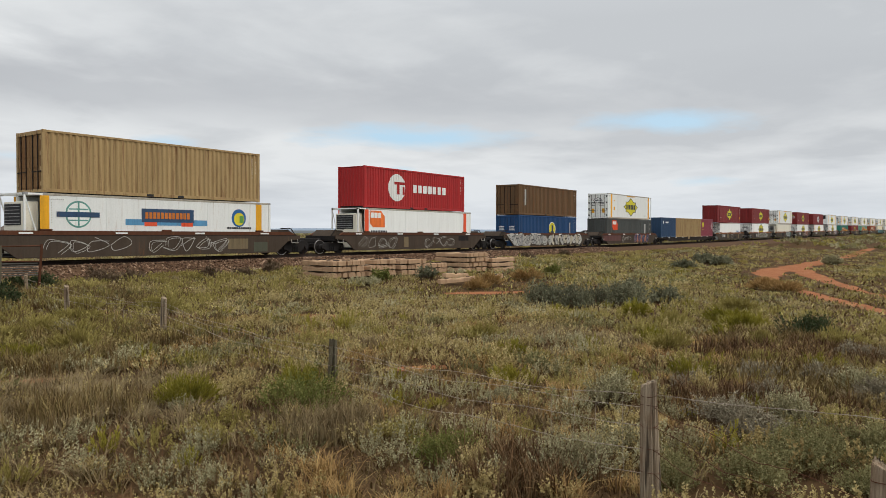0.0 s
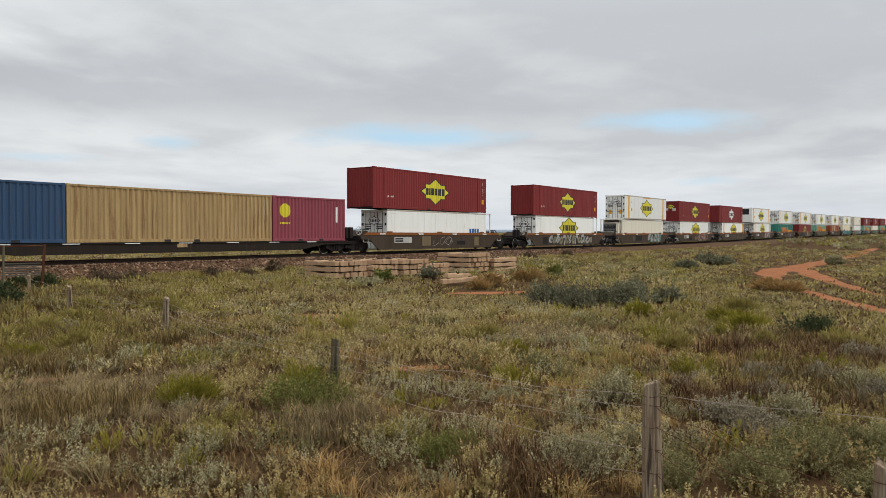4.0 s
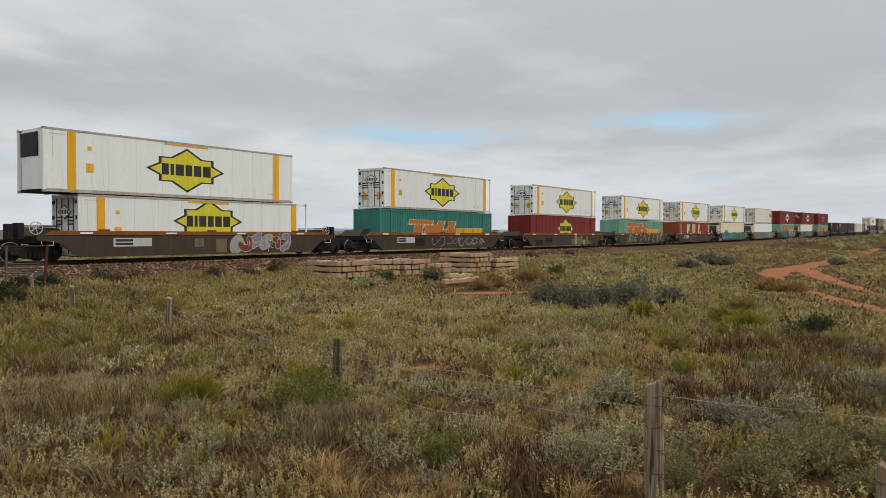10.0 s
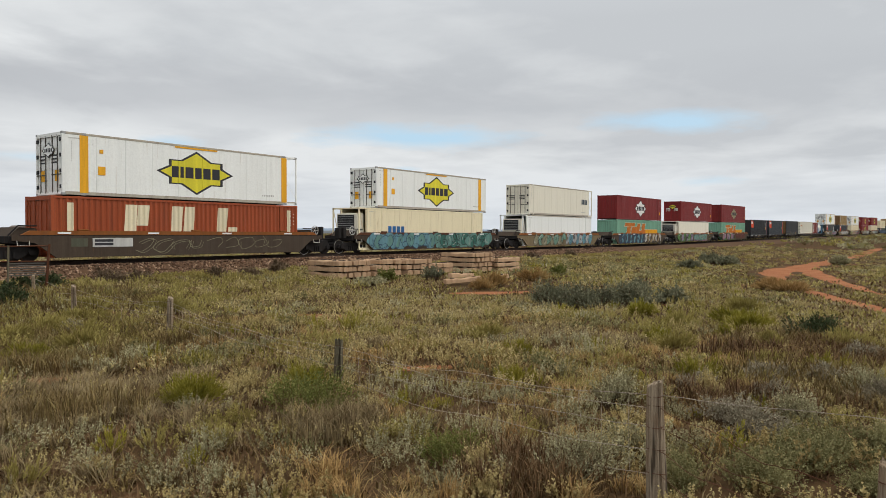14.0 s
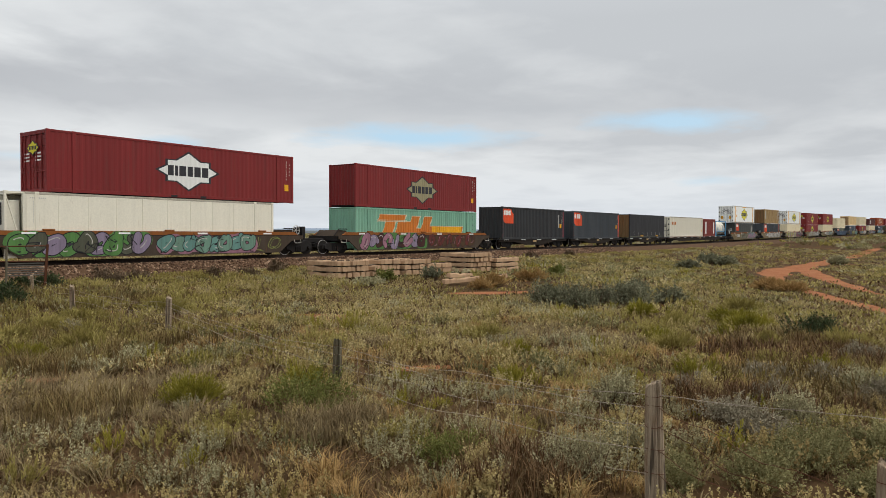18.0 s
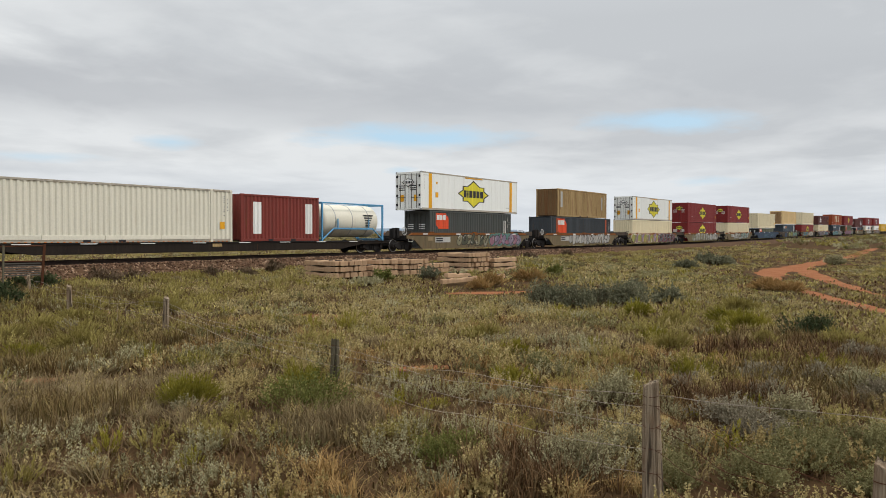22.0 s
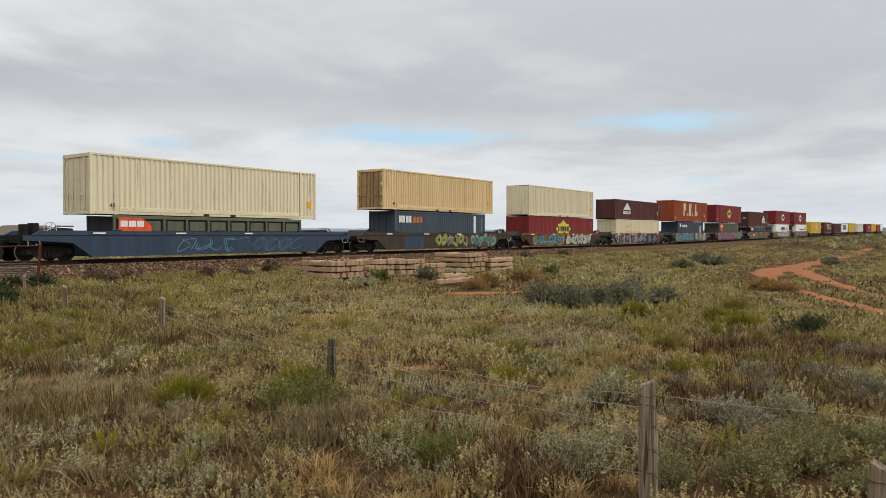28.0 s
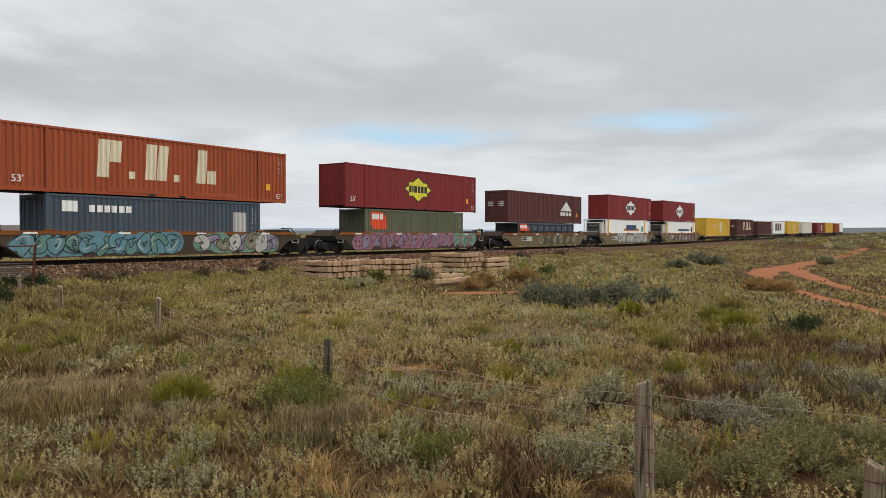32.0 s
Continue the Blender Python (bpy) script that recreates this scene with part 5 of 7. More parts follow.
# 15 and 16
whitebox(-5.85, 8.1, 3.12, 5.97)
container(-7.6, 7.6, LO, 3.1, "cream", "panel", "cage", "plain", [("bars", -4.6, 1.05, 1.9, 0.6, 4, "logo_blue")], None, "cream refrigerated container with blue bars and rust runs")
well_wagon(0.9, body="wagon", chord="chord_dark", tags=[("bubble", -7.6, -0.5, ("aqua", "seafoam"), "navy", 21, "aqua"), ("bubble", -0.2, 7.6, ("seafoam", "teal"), "ink", 22, "seafoam")], brake=(True, True))
container(15.55, 29.3, 3.15, 6.0, "offwhite", "panel", "doors", "cage", [("bars", 4.3, 1.3, 1.4, 0.5, 4, "slate")], None, "off-white insulated container with stained doors")
container(14.4, 29.2, LO, 3.13, "white", "panel", "cage", "plain", (), None, "white refrigerated container with an open end cage")
well_wagon(22.3, body="wagon_tan", tags=[("bubble", -6.0, 0.4, ("khaki", "mint"), "ink", 23), ("bubble", 0.6, 6.6, ("silver", "aqua"), "navy", 24)])
# 17, 18 and 19
redbox(36.25, 50.85, 3.06, 5.9, "plain", W2, size="")
container(36.25, 50.85, LO, 3.04, "mint", "corr", "doors", signs=[("slant", -4.9, 6.0, 1.22, 1.25)], label="pale green corrugated container with orange slanted blocks")
well_wagon(43.5, tags=[("bubble", -6.7, 1.0, ("slate", "aqua"), "navy", 25, "navy"), ("bubble", 1.2, 6.8, ("chalk", "tan"), "ink", 26)], brake=(False, False))
redbox(58.95, 73.45, 3.14, 5.96, "doors", W2, size="")
container(57.2, 71.9, LO, 3.12, "offwhite", "panel", "cage", "plain", (), None, "off-white refrigerated container with an open end cage")
well_wagon(65.0, tags=[("bubble", -7.6, -1.2, ("leaf", "olive", "lilac"), "ink", 27, "leaf"), ("bubble", -0.6, 5.2, ("seafoam", "mint"), "ink", 28, "pink"), ("scrawl", 5.4, 7.2, "lime", 29)], brake=(False, True))
redbox(78.95, 93.6, 3.14, 6.05, "plain", "khaki", size="")
container(78.95, 93.6, LO, 3.12, "mint", "corr", "plain", signs=[("slant", -4.9, 5.2, 1.22, 1.25)], label="pale green corrugated container with orange slanted blocks")
well_wagon(86.3, tags=[("bubble", -6.9, 0.0, ("pink", "lilac", "plum"), "ink", 30, "leaf"), ("bubble", 0.6, 6.6, ("oxide", "brown"), "plum", 31)])
# flat wagons with single boxes and a tank
for u0, u1 in ((96.9, 110.6), (111.1, 125.2), (126.2, 140.4)):
    flat_wagon(u0, u1)
container(97.8, 109.8, 0.84, 3.75, "charcoal", "corr", "plain", posts=None, signs=[("cut", -5.0, 1.8), ("panel", -6.0, -5.85, 0.1, 2.7, "rose"), ("panel", 5.75, 5.9, 0.1, 2.7, "rose"), ("panel", 5.0, 5.35, 1.1, 1.5, "amber"), ("bars", 4.7, 1.1, 0.2, 1.3, 1, "silver")], label="charcoal container with red end posts and an orange sign")
container(111.95, 123.95, 0.84, 3.75, "steel", "corr", "doors", signs=[("cut", -4.9, 1.9), ("panel", -6.0, -5.85, 0.1, 2.7, "signal"), ("panel", 5.75, 5.9, 0.1, 2.7, "signal"), ("panel", 5.0, 5.35, 1.1, 1.5, "amber")], label="slate grey container with red end posts and an orange sign")
container(127.25, 139.35, 0.84, 3.75, "black", "flat", "plain", end="rusty", signs=[("panel", -6.0, 6.0, 0.17, 0.22, "olive", 0.02), ("panel", -2.6, -1.6, 0.2, 0.3, "amber", 0.03), ("panel", 2.8, 3.6, 0.2, 0.3, "amber", 0.03)]
          + [("panel", -4.7 + 1.5 * i, -4.66 + 1.5 * i, 0.3, 0.75, "silver", 0.012) for i in range(8)], label="black curtain-sided container with strap buckles")
flat_wagon(140.6, 170.2)
container(141.6, 156.35, 0.84, 3.72, "offwhite", "corr", "doors", signs=[("bars", -6.5, 1.75, 1.6, 0.4, 5, "ochre"), ("panel", -7.3, 7.3, 0.02, 0.06, "ochre", 0.02)], label="cream-white corrugated container with faded orange bars")
container(156.95, 163.0, 0.84, 3.58, "oxide", "corr", "plain", signs=[("panel", -2.15, -1.55, 0.45, 2.3, W2), ("panel", 1.9, 2.5, 0.45, 2.3, W2)], label="oxide red twenty-foot container with white panels")
tank_container(163.3, 169.3, 0.84, 3.35)
# 20 to 24
whitebox(173.6, 187.95, 3.14, 6.06)
container(174.7, 186.85, LO, 3.12, "grey", "corr", "doors", signs=[("cut", -4.4, 1.7), ("bars", 4.8, 1.1, 0.5, 1.2, 2, "silver")], label="dark grey corrugated container with an orange sign")
well_wagon(180.8, body="wagon_tan", tags=[("bubble", -2.6, 1.9, ("khaki", "olive"), "ink", 32), ("bubble", 2.4, 7.4, ("pink", "lilac"), "ink", 33, "seafoam")], brake=(True, False))
container(196.15, 208.2, 3.1, 5.94, "tan", "corr", "plain", end="rusty", signs=[("bars", -5.4, 0.95, 0.5, 1.6, 1, "silver"), ("bars", 4.6, 0.9, 0.45, 1.4, 1, "silver")], label="rust-streaked tan corrugated container")
container(194.65, 209.35, LO, 3.08, "steel", "corr", "plain", signs=[("cut", -4.9, 2.0)], posts="brick", label="slate blue corrugated container with an orange sign")
well_wagon(202.1, body="wagon_tan", tags=[("bubble", -3.6, 6.6, ("silver", "chalk"), "ink", 34)], brake=(True, False))
whitebox(216.25, 230.7, 3.1, 6.02)
container(216.15, 230.65, LO, 3.08, "cream", "corr", "plain", label="plain cream-painted corrugated steel container")
well_wagon(223.4, body="wagon_tan", tags=[("bubble", -7.8, 1.2, ("lime", "khaki", "lilac"), "ochre", 35, "bone"), ("bubble", 1.4, 7.8, ("rose", "plum"), "aqua", 36, "rose")])
redbox(237.65, 252.1, 3.02, 5.92, "doors")
redbox(237.65, 252.1, LO, 3.0, "doors", cz=0.58, size="")
well_wagon(244.9, body="wagon_tan", tags=[("bubble", -5.6, 3.0, ("khaki", "silver"), "olive", 37), ("bubble", 3.3, 7.4, ("chalk", "silver"), "ink", 38)], plate=False, brake=(False, True))
redbox(258.95, 273.5, 3.14, 6.04, "doors")
container(259.05, 273.5, LO, 3.12, "cream", "corr", "plain", label="plain cream-painted corrugated steel container")
well_wagon(266.2, body="wagon_tan", tags=[("bubble", -3.4, 0.2, ("silver", "chalk"), "ink", 39), ("bubble", 0.4, 6.6, ("silver", "seafoam"), "ink", 40)], brake=(False, True))
# 25 and 26: blue wagons with low boxes
container(280.15, 294.75, 2.2, 5.12, "cream", "corr", "doors", signs=[("mark", "48", -6.2, 0.35, 0.3)], label="cream corrugated forty-eight foot container")
framed_low_box(281.3, 293.5, LO, 2.17, "olive", "low olive container with framed bays and an orange sign")
well_wagon(287.4, "wagon_blue", "wagon_blue", [("scrawl", -2.9, -0.6, "aqua", 41, 0.045), ("scrawl", -0.9, 1.2, "aqua", 45, 0.045), ("scrawl", 1.0, 6.2, "aqua", 42, 0.02)], (True, False), False, True, "faded blue steel well wagon with graffiti")
container(301.3, 316.0, 3.06, 5.95, "sand", "corr", "doors", signs=[("mark", "48", -6.2, 0.35, 0.3)], label="sand-coloured corrugated container with rusty doors")
container(302.6, 314.75, LO, 3.0, "slate", "corr", "doors", signs=[("bars", -5.6, 1.95, 1.6, 0.5, 4, W2), ("bars", -3.9, 1.95, 1.2, 0.45, 3, "ochre"), ("panel", 4.3, 4.7, 0.8, 2.6, W2)], label="slate blue corrugated container with white and orange bars")
well_wagon(308.7, "wagon", "wagon", [("patch", -5.2, -2.8, 0.23, 1.18, "wagon_blue"), ("bubble", -1.2, 3.2, ("lime", "lime", "khaki"), "ink", 43), ("bubble", 3.6, 7.4, ("seafoam", "mint"), "ink", 44, "rose")], (False, True), False, True)
# 27 to 30
container(322.55, 337.25, 3.08, 6.02, "cream", "corr", "plain", signs=[("ladder",)], label="cream corrugated container with a ladder of rungs")
container(322.5, 337.25, LO, 3.05, "maroon", "fine", "plain", signs=[("star", Y2, 0.0, 3.9, 2.1, 0.58)], label="maroon corrugated container with a yellow star sign")
well_wagon(329.9, tags=[("bubble", -6.6, -0.4, ("aqua", "leaf", "skyblue"), "ink", 45, "ochre"), ("bubble", 0.4, 6.2, ("bone", "chalk"), "ink", 46)], plate=False, brake=(False, True))
container(343.55, 359.05, 3.12, 5.5, "plum", "corr", "plain", signs=[("peak", -4.0, 1.15, 2.5)], label="plum-brown corrugated container with a white peak sign")
container(343.9, 358.6, LO, 3.1, "cream", "corr", "doors", signs=[("bars", -4.4, 1.9, 1.9, 0.4, 4, "sand"), ("bars", -4.4, 1.1, 5.0, 0.45, 9, "sand")], label="cream corrugated container with faded bars")
well_wagon(351.2, tags=[("bubble", -8.6, 1.2, ("charcoal", "plum", "lilac"), "chalk", 47, "ink"), ("bubble", 1.4, 7.0, ("aqua", "navy", "rose"), "ink", 48, "rose")], plate=False)
container(364.65, 380.85, 3.14, 6.14, "brick", "corr", "doors", signs=[("blocks", (-3.75, -1.25, 1.75), 0.85, 1.8, 1.35), ("mark", "53'", -7.3, 0.4, 0.45), ("mark", "53'", 7.5, 0.25, 0.4)], label="rust-orange fifty-three foot container with cream blocks")
container(366.65, 378.85, LO, 3.10, "slate", "corr", "doors", signs=[("bars", -5.4, 2.1, 1.0, 0.5, 1, W2), ("bars", -4.1, 2.1, 2.2, 0.33, 6, W2), ("panel", 4.2, 5.1, 1.2, 2.3, "silver")], label="slate grey corrugated container with white bars")
well_wagon(372.8, tags=[("bubble", -7.6, 0.4, ("aqua", "seafoam"), "ink", 49, "aqua"), ("bubble", 1.6, 7.0, ("chalk", "lilac", "khaki"), "ink", 50, "mint")], plate=False)
container(386.1, 402.15, 3.12, 6.1, "maroon", "fine", "plain", signs=[("star", Y2, 0.0, 3.6, 2.0, 0.52), ("mark", "53'", -7.3, 0.4, 0.45), ("mark", "53'", 7.5, 0.25, 0.4)], label="maroon fifty-three foot container with a yellow star sign")
container(388.1, 400.2, LO, 3.05, "olive", "corr", "doors", signs=[("cut", -4.6, 1.7)], label="olive corrugated container with an orange sign")
well_wagon(394.1, tags=[("bubble", -7.2, 4.4, ("pink", "lilac"), "plum", 51, "pink"), ("bubble", 4.6, 7.6, ("mint", "pink"), "olive", 52, "mint")], brake=(False, True), plate=False)
container(407.6, 423.4, 2.42, 5.36, "plum", "corr", "doors", signs=[("peak", 4.2, 1.3, 2.7)], label="plum-brown fifty-three foot container with a white peak sign")
framed_low_box(409.5, 421.5, LO, 2.4, "slate", "low slate blue container with framed bays")
well_wagon(415.5, body="wagon_tan", tags=[("bubble", -2, 6, ("khaki", "olive"), "brown", 53)])
# 31 and 32
redbox(430.75, 445.3, 3.12, 6.0, "plain", W2, size="")
whitebox(429.5, 444.3, LO, 3.1, "cage", signs=(("panel", -1.2, 4.0, 1.5, 1.8, "ochre"), ("panel", -0.4, 3.1, 1.65, 2.25, "navy", 0.009), ("disc", 5.2, 0.42, "seafoam", 0.6)), unit_panel=False, label="white refrigerated container with a blue and orange sign")
well_wagon(437.2, body="wagon_tan", tags=[("bubble", -4, 6, ("silver", "chalk"), "ink", 54)])
redbox(450.2, 464.8, 3.12, 6.0, "plain", W2, size="")
whitebox(451.0, 465.0, LO, 3.1, "cage", signs=(("panel", -1.2, 4.0, 1.5, 1.8, "navy"), ("disc", 5.2, 0.42, "ink", 0.6)), unit_panel=False, label="white refrigerated container with a dark sign")
well_wagon(458.3, body="wagon_tan", tags=[("bubble", -4, 6, ("rose", "silver"), "ink", 55)])
# the tail: flat wagons
for u0, u1 in ((468.9, 487.6), (488.2, 504.9), (505.5, 534.0), (534.8, 551.0), (552.6, 569.2), (573.0, 603.2), (603.8, 622.0)):
    flat_wagon(u0, u1)
container(470.9, 485.4, 0.84, 3.85, "yellow", "corr", "plain", signs=[("bars", -3.4, 1.4, 1.9, 0.6, 3, "sand"), ("disc", 1.6, 0.9, "bone", 0.5)], label="yellow corrugated container with a pale oval sign")
container(490.6, 503.0, 0.84, 3.85, "plum", "corr", "doors", signs=[("blocks", (-1.6, 0.8, 3.1), 1.0, 1.5, 1.3)], label="dark brown container with cream blocks")
container(507.0, 519.2, 0.84, 3.6, "plum", "corr", "plain", label="dark brown corrugated container")
container(520.6, 532.8, 0.84, 3.7, "white", "panel", "doors", signs=[("bars", -3.6, 0.8, 6.6, 1.6, 3, "plum")], label="white container with dark red blocks")
container(536.4, 549.2, 0.84, 3.85, "yellow", "corr", "plain", signs=[("disc", 1.0, 0.8, "bone", 0.5)], label="yellow corrugated container with a pale oval sign")
container(554.6, 567.2, 0.84, 3.75, "offwhite", "corr", "plain", label="plain off-white corrugated steel container")
container(575.2, 587.4, 0.84, 3.75, "maroon", "fine", "plain", signs=[("star", W2, 1.0, 3.0, 2.0)], label="maroon corrugated container with a white star sign")
container(588.9, 601.3, 0.84, 3.85, "yellow", "corr", "plain", label="plain yellow corrugated steel container")
container(605.0, 613.6, 0.84, 3.7, "brick", "corr", "plain", label="rust-orange container on the last wagon")
container(614.4, 620.6, 0.84, 3.75, "white", "panel", "plain", label="white container on the last wagon")


# ---- track furniture and what lies along the line ----
for i in range(92):
    part("sleeper", cached(("sleeper", "track"), lambda: Shape().box(-0.12, 0.12, -1.25, 1.25, -0.37, -0.185, 0.02)), MAT["concrete"], bed, at=on_track(8 + i * 0.67))


def numpy_mesh(name, verts, tris, tint=None):
    """A mesh of triangles from arrays, with a tint for every point."""
    me = bpy.data.meshes.new(name)
    nv, nt_ = len(verts), len(tris)
    me.vertices.add(nv)
    me.vertices.foreach_set("co", np.asarray(verts, dtype=np.float32).ravel())
    me.loops.add(nt_ * 3)
    me.loops.foreach_set("vertex_index", np.asarray(tris, dtype=np.int32).ravel())
    me.polygons.add(nt_)
    me.polygons.foreach_set("loop_start", np.arange(0, nt_ * 3, 3, dtype=np.int32))
    if tint is not None:
        me.attributes.new("tint", "FLOAT", "POINT").data.foreach_set("value", np.asarray(tint, dtype=np.float32))
    me.update(calc_edges=True)
    return me


RNG = np.random.default_rng(5)
HEAPS = {}


def stamp(bucket, proto, xs, ys, zs, sizes, spins, tone=0.48):
    """Sets copies of a small triangle model into one bucket, each copy with a tint of its own."""
    v, f, t = proto
    n = len(xs)
    if n == 0:
        return
    c, s = np.cos(spins)[:, None], np.sin(spins)[:, None]
    k = sizes[:, None]
    X = (v[None, :, 0] * c - v[None, :, 1] * s) * k + xs[:, None]
    Y = (v[None, :, 0] * s + v[None, :, 1] * c) * k + ys[:, None]
    Z = v[None, :, 2] * k + zs[:, None]
    V = np.stack([X, Y, Z], -1).reshape(-1, 3)
    F = (f[None] + (np.arange(n) * len(v))[:, None, None]).reshape(-1, 3)
    T = (t[None] + TINTS.uniform(tone - 0.26, tone + 0.26, n)[:, None]).ravel()
    HEAPS.setdefault(bucket, []).append((V, F, T))


TINTS = np.random.default_rng(9)


def settle(bucket, material, name, label, category):
    """Turns a bucket into one object."""
    vs, fs, ts, base = [], [], [], 0
    for v, f, t in HEAPS.pop(bucket):
        vs.append(v)
        fs.append(f + base)
        ts.append(t)
        base += len(v)
    ob = part(name, numpy_mesh(name, np.concatenate(vs), np.concatenate(fs), np.concatenate(ts)), material)
    return tagged(ob, label, category, kind="stuff")


# stones on the slope and crown of the bed
def stone_model():
    p = np.array([(1, 0, 0), (-1, 0, 0), (0, 1, 0), (0, -1, 0), (0, 0, 0.8), (0, 0, -0.8)], float) * RNG.uniform(0.7, 1.2, (6, 3))
    p += RNG.uniform(-0.25, 0.25, (6, 3))
    f = np.array([(0, 2, 4), (2, 1, 4), (1, 3, 4), (3, 0, 4), (2, 0, 5), (1, 2, 5), (3, 1, 5), (0, 3, 5)])
    return p, f, np.zeros(6)


for m_ in range(4):
    model = stone_model()
    n = 3400
    px = 2 + 75 * RNG.random(n) ** 1.4
    po = np.where(RNG.random(n) < 0.8, RNG.uniform(-4.2, -2.0, n), RNG.uniform(-2.0, -0.9, n))
    pz = np.where(po < -2.05, -0.24 + (po + 2.05) * 0.86 / 1.85, -0.2) + 0.012
    stamp("stones", model, px, po + np.array([bend(v) for v in px]), pz + np.array([climb(v) for v in px]), RNG.uniform(0.045, 0.10, n), RNG.random(n) * 6.3)
def stone_material():
    """Crushed stones, each its own brown, grey or pale tint."""
    m, nt, bsdf = graph("crushed_stones")
    geo = nt.nodes.new("ShaderNodeNewGeometry")
    cr = nt.nodes.new("ShaderNodeValToRGB")
    el = cr.color_ramp.elements
    el[0].position, el[0].color = 0.0, (0.055, 0.032, 0.02, 1)
    el[1].position, el[1].color = 1.0, (0.36, 0.245, 0.165, 1)
    for q, c in ((0.35, (0.12, 0.068, 0.042, 1)), (0.75, (0.215, 0.13, 0.082, 1))):
        el.new(q).color = c
    nt.links.new(geo.outputs["Random Per Island"], cr.inputs[0])
    v = nt.nodes.new("ShaderNodeTexCoord").outputs["Object"]
    fine = put(nt, "ShaderNodeTexNoise", Vector=v, Scale=30.0, Detail=4.0, Roughness=0.65).outputs["Fac"]
    nt.links.new(blend(nt, 1.0, cr.outputs[0], span(nt, fine, 0.2, 0.8, 0.75, 1.2), "MULTIPLY"), bsdf.inputs["Base Color"])
    bsdf.inputs["Roughness"].default_value, bsdf.inputs["Specular IOR Level"].default_value = 0.95, 0.1
    return m


settle("stones", stone_material(), "ballast_stones", "loose brown crushed stones on the track bed", "stones")


# ---- distance ----
def far_range(r, a0, a1, h, seed, colour, name, label):
    s = Shape()
    n = 140
    pts = []
    for i in range(n + 1):
        k = radians(a0 + (a1 - a0) * i / n)
        hh = h * (1.0 + 0.75 * sstep(68, 86, a0 + (a1 - a0) * i / n)) * (0.62 + 0.38 * noise.noise((i * 0.035, seed, 0.0)) + 0.09 * noise.noise((i * 0.21, seed, 2.0)))
        x, y = r * math.sin(k), r * math.cos(k)
        pts += [(x, y, -6.0), (x * 1.02, y * 1.02, hh * 0.65), (x * 1.05, y * 1.05, hh)]
    s.add(pts, [(i * 3 + j, i * 3 + j + 1, i * 3 + j + 4, i * 3 + j + 3) for i in range(n) for j in (0, 1)])
    m = surface(name + "_scrub", colour, 1.0, 0.0, stain=0.2, rust=0.0, bump=0.0, grain=0.02)
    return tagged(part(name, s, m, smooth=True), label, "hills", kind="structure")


# the blue in both tints stands for haze over the distance
far_range(2300, -20, 120, 20.0, 3.0, (0.115, 0.125, 0.128), "backdrop_hills", "low dark scrubby rise along the horizon")
far_range(3900, -70, 60, 42.0, 8.0, (0.22, 0.27, 0.33), "backdrop_range", "distant range tinted blue-grey for haze")
heap = Shape()
heap.lathe([(-1.5, 17.0), (0.2, 14.0), (3.3, 8.2), (4.6, 6.2), (4.75, 3.0)], 26, "z")
heap_m = surface("grey_spoil_earth", (0.15, 0.12, 0.10), 0.95, 0.0, stain=0.5, rust=0.0, bump=0.3, grain=2.0)
hx = 0.424
tagged(part("spoil_mound", heap, heap_m, at=pose(250 * math.sin(hx), 250 * math.cos(hx), -1.0), smooth=False), "flat-topped grey-brown spoil heap beyond the track", "heap")


# ---- the red dirt road ----
def lane(name, mids, label, material, lift=0.03):
    """A strip of bare earth through points (x, y, width), laid on the ground."""
    pts = []
    for (xa, ya, wa), (xb, yb, wb) in zip(mids, mids[1:]):
        for i in range(10):
            k = i / 10
            pts.append((xa + (xb - xa) * k, ya + (yb - ya) * k, wa + (wb - wa) * k))
    pts.append(mids[-1])
    s = Shape()
    vv = []
    for i, (x, y, w) in enumerate(pts):
        a, b = pts[max(i - 1, 0)], pts[min(i + 1, len(pts) - 1)]
        d = Vector((b[0] - a[0], b[1] - a[1])).normalized()
        nx, ny = -d.y, d.x
        for j in range(7):
            k = (j / 6 - 0.5) * w * (1 + 0.35 * noise.noise((x * 0.5, y * 0.5, j * 0.0 + (9 if j < 3 else 0))))
            px_, py_ = x + nx * k, y + ny * k
            vv.append((px_, py_, ground_z(px_, py_) + lift - (0.07 if j in (0, 6) else 0) - (0.03 if j in (1, 5) else 0)))
    s.add(vv, [(i * 7 + j, i * 7 + j + 1, (i + 1) * 7 + j + 1, (i + 1) * 7 + j) for i in range(len(pts) - 1) for j in range(6)])
    LANES.extend(pts)
    return tagged(part(name, s, material, smooth=True), label, "dirt road", kind="structure")


LANES = []


def earth_material():
    m, nt, bsdf = graph("bare_red_earth")
    v = nt.nodes.new("ShaderNodeTexCoord").outputs["Object"]
    a = put(nt, "ShaderNodeTexNoise", Vector=v, Scale=0.8, Detail=5.0, Roughness=0.6).outputs["Fac"]
    b = put(nt, "ShaderNodeTexNoise", Vector=v, Scale=14.0, Detail=5.0, Roughness=0.7).outputs["Fac"]
    c = blend(nt, span(nt, a, 0.35, 0.65), (0.23, 0.085, 0.036), (0.28, 0.118, 0.055))
    c = blend(nt, span(nt, b, 0.5, 0.75, 0, 0.5), c, (0.17, 0.07, 0.035))
    nt.links.new(c, bsdf.inputs["Base Color"])
    bsdf.inputs["Specular IOR Level"].default_value = 0.05
    bsdf.inputs["Roughness"].default_value = 0.95
    nt.links.new(put(nt, "ShaderNodeBump", Strength=0.5, Distance=0.04, Height=b).outputs[0], bsdf.inputs["Normal"])
    return m


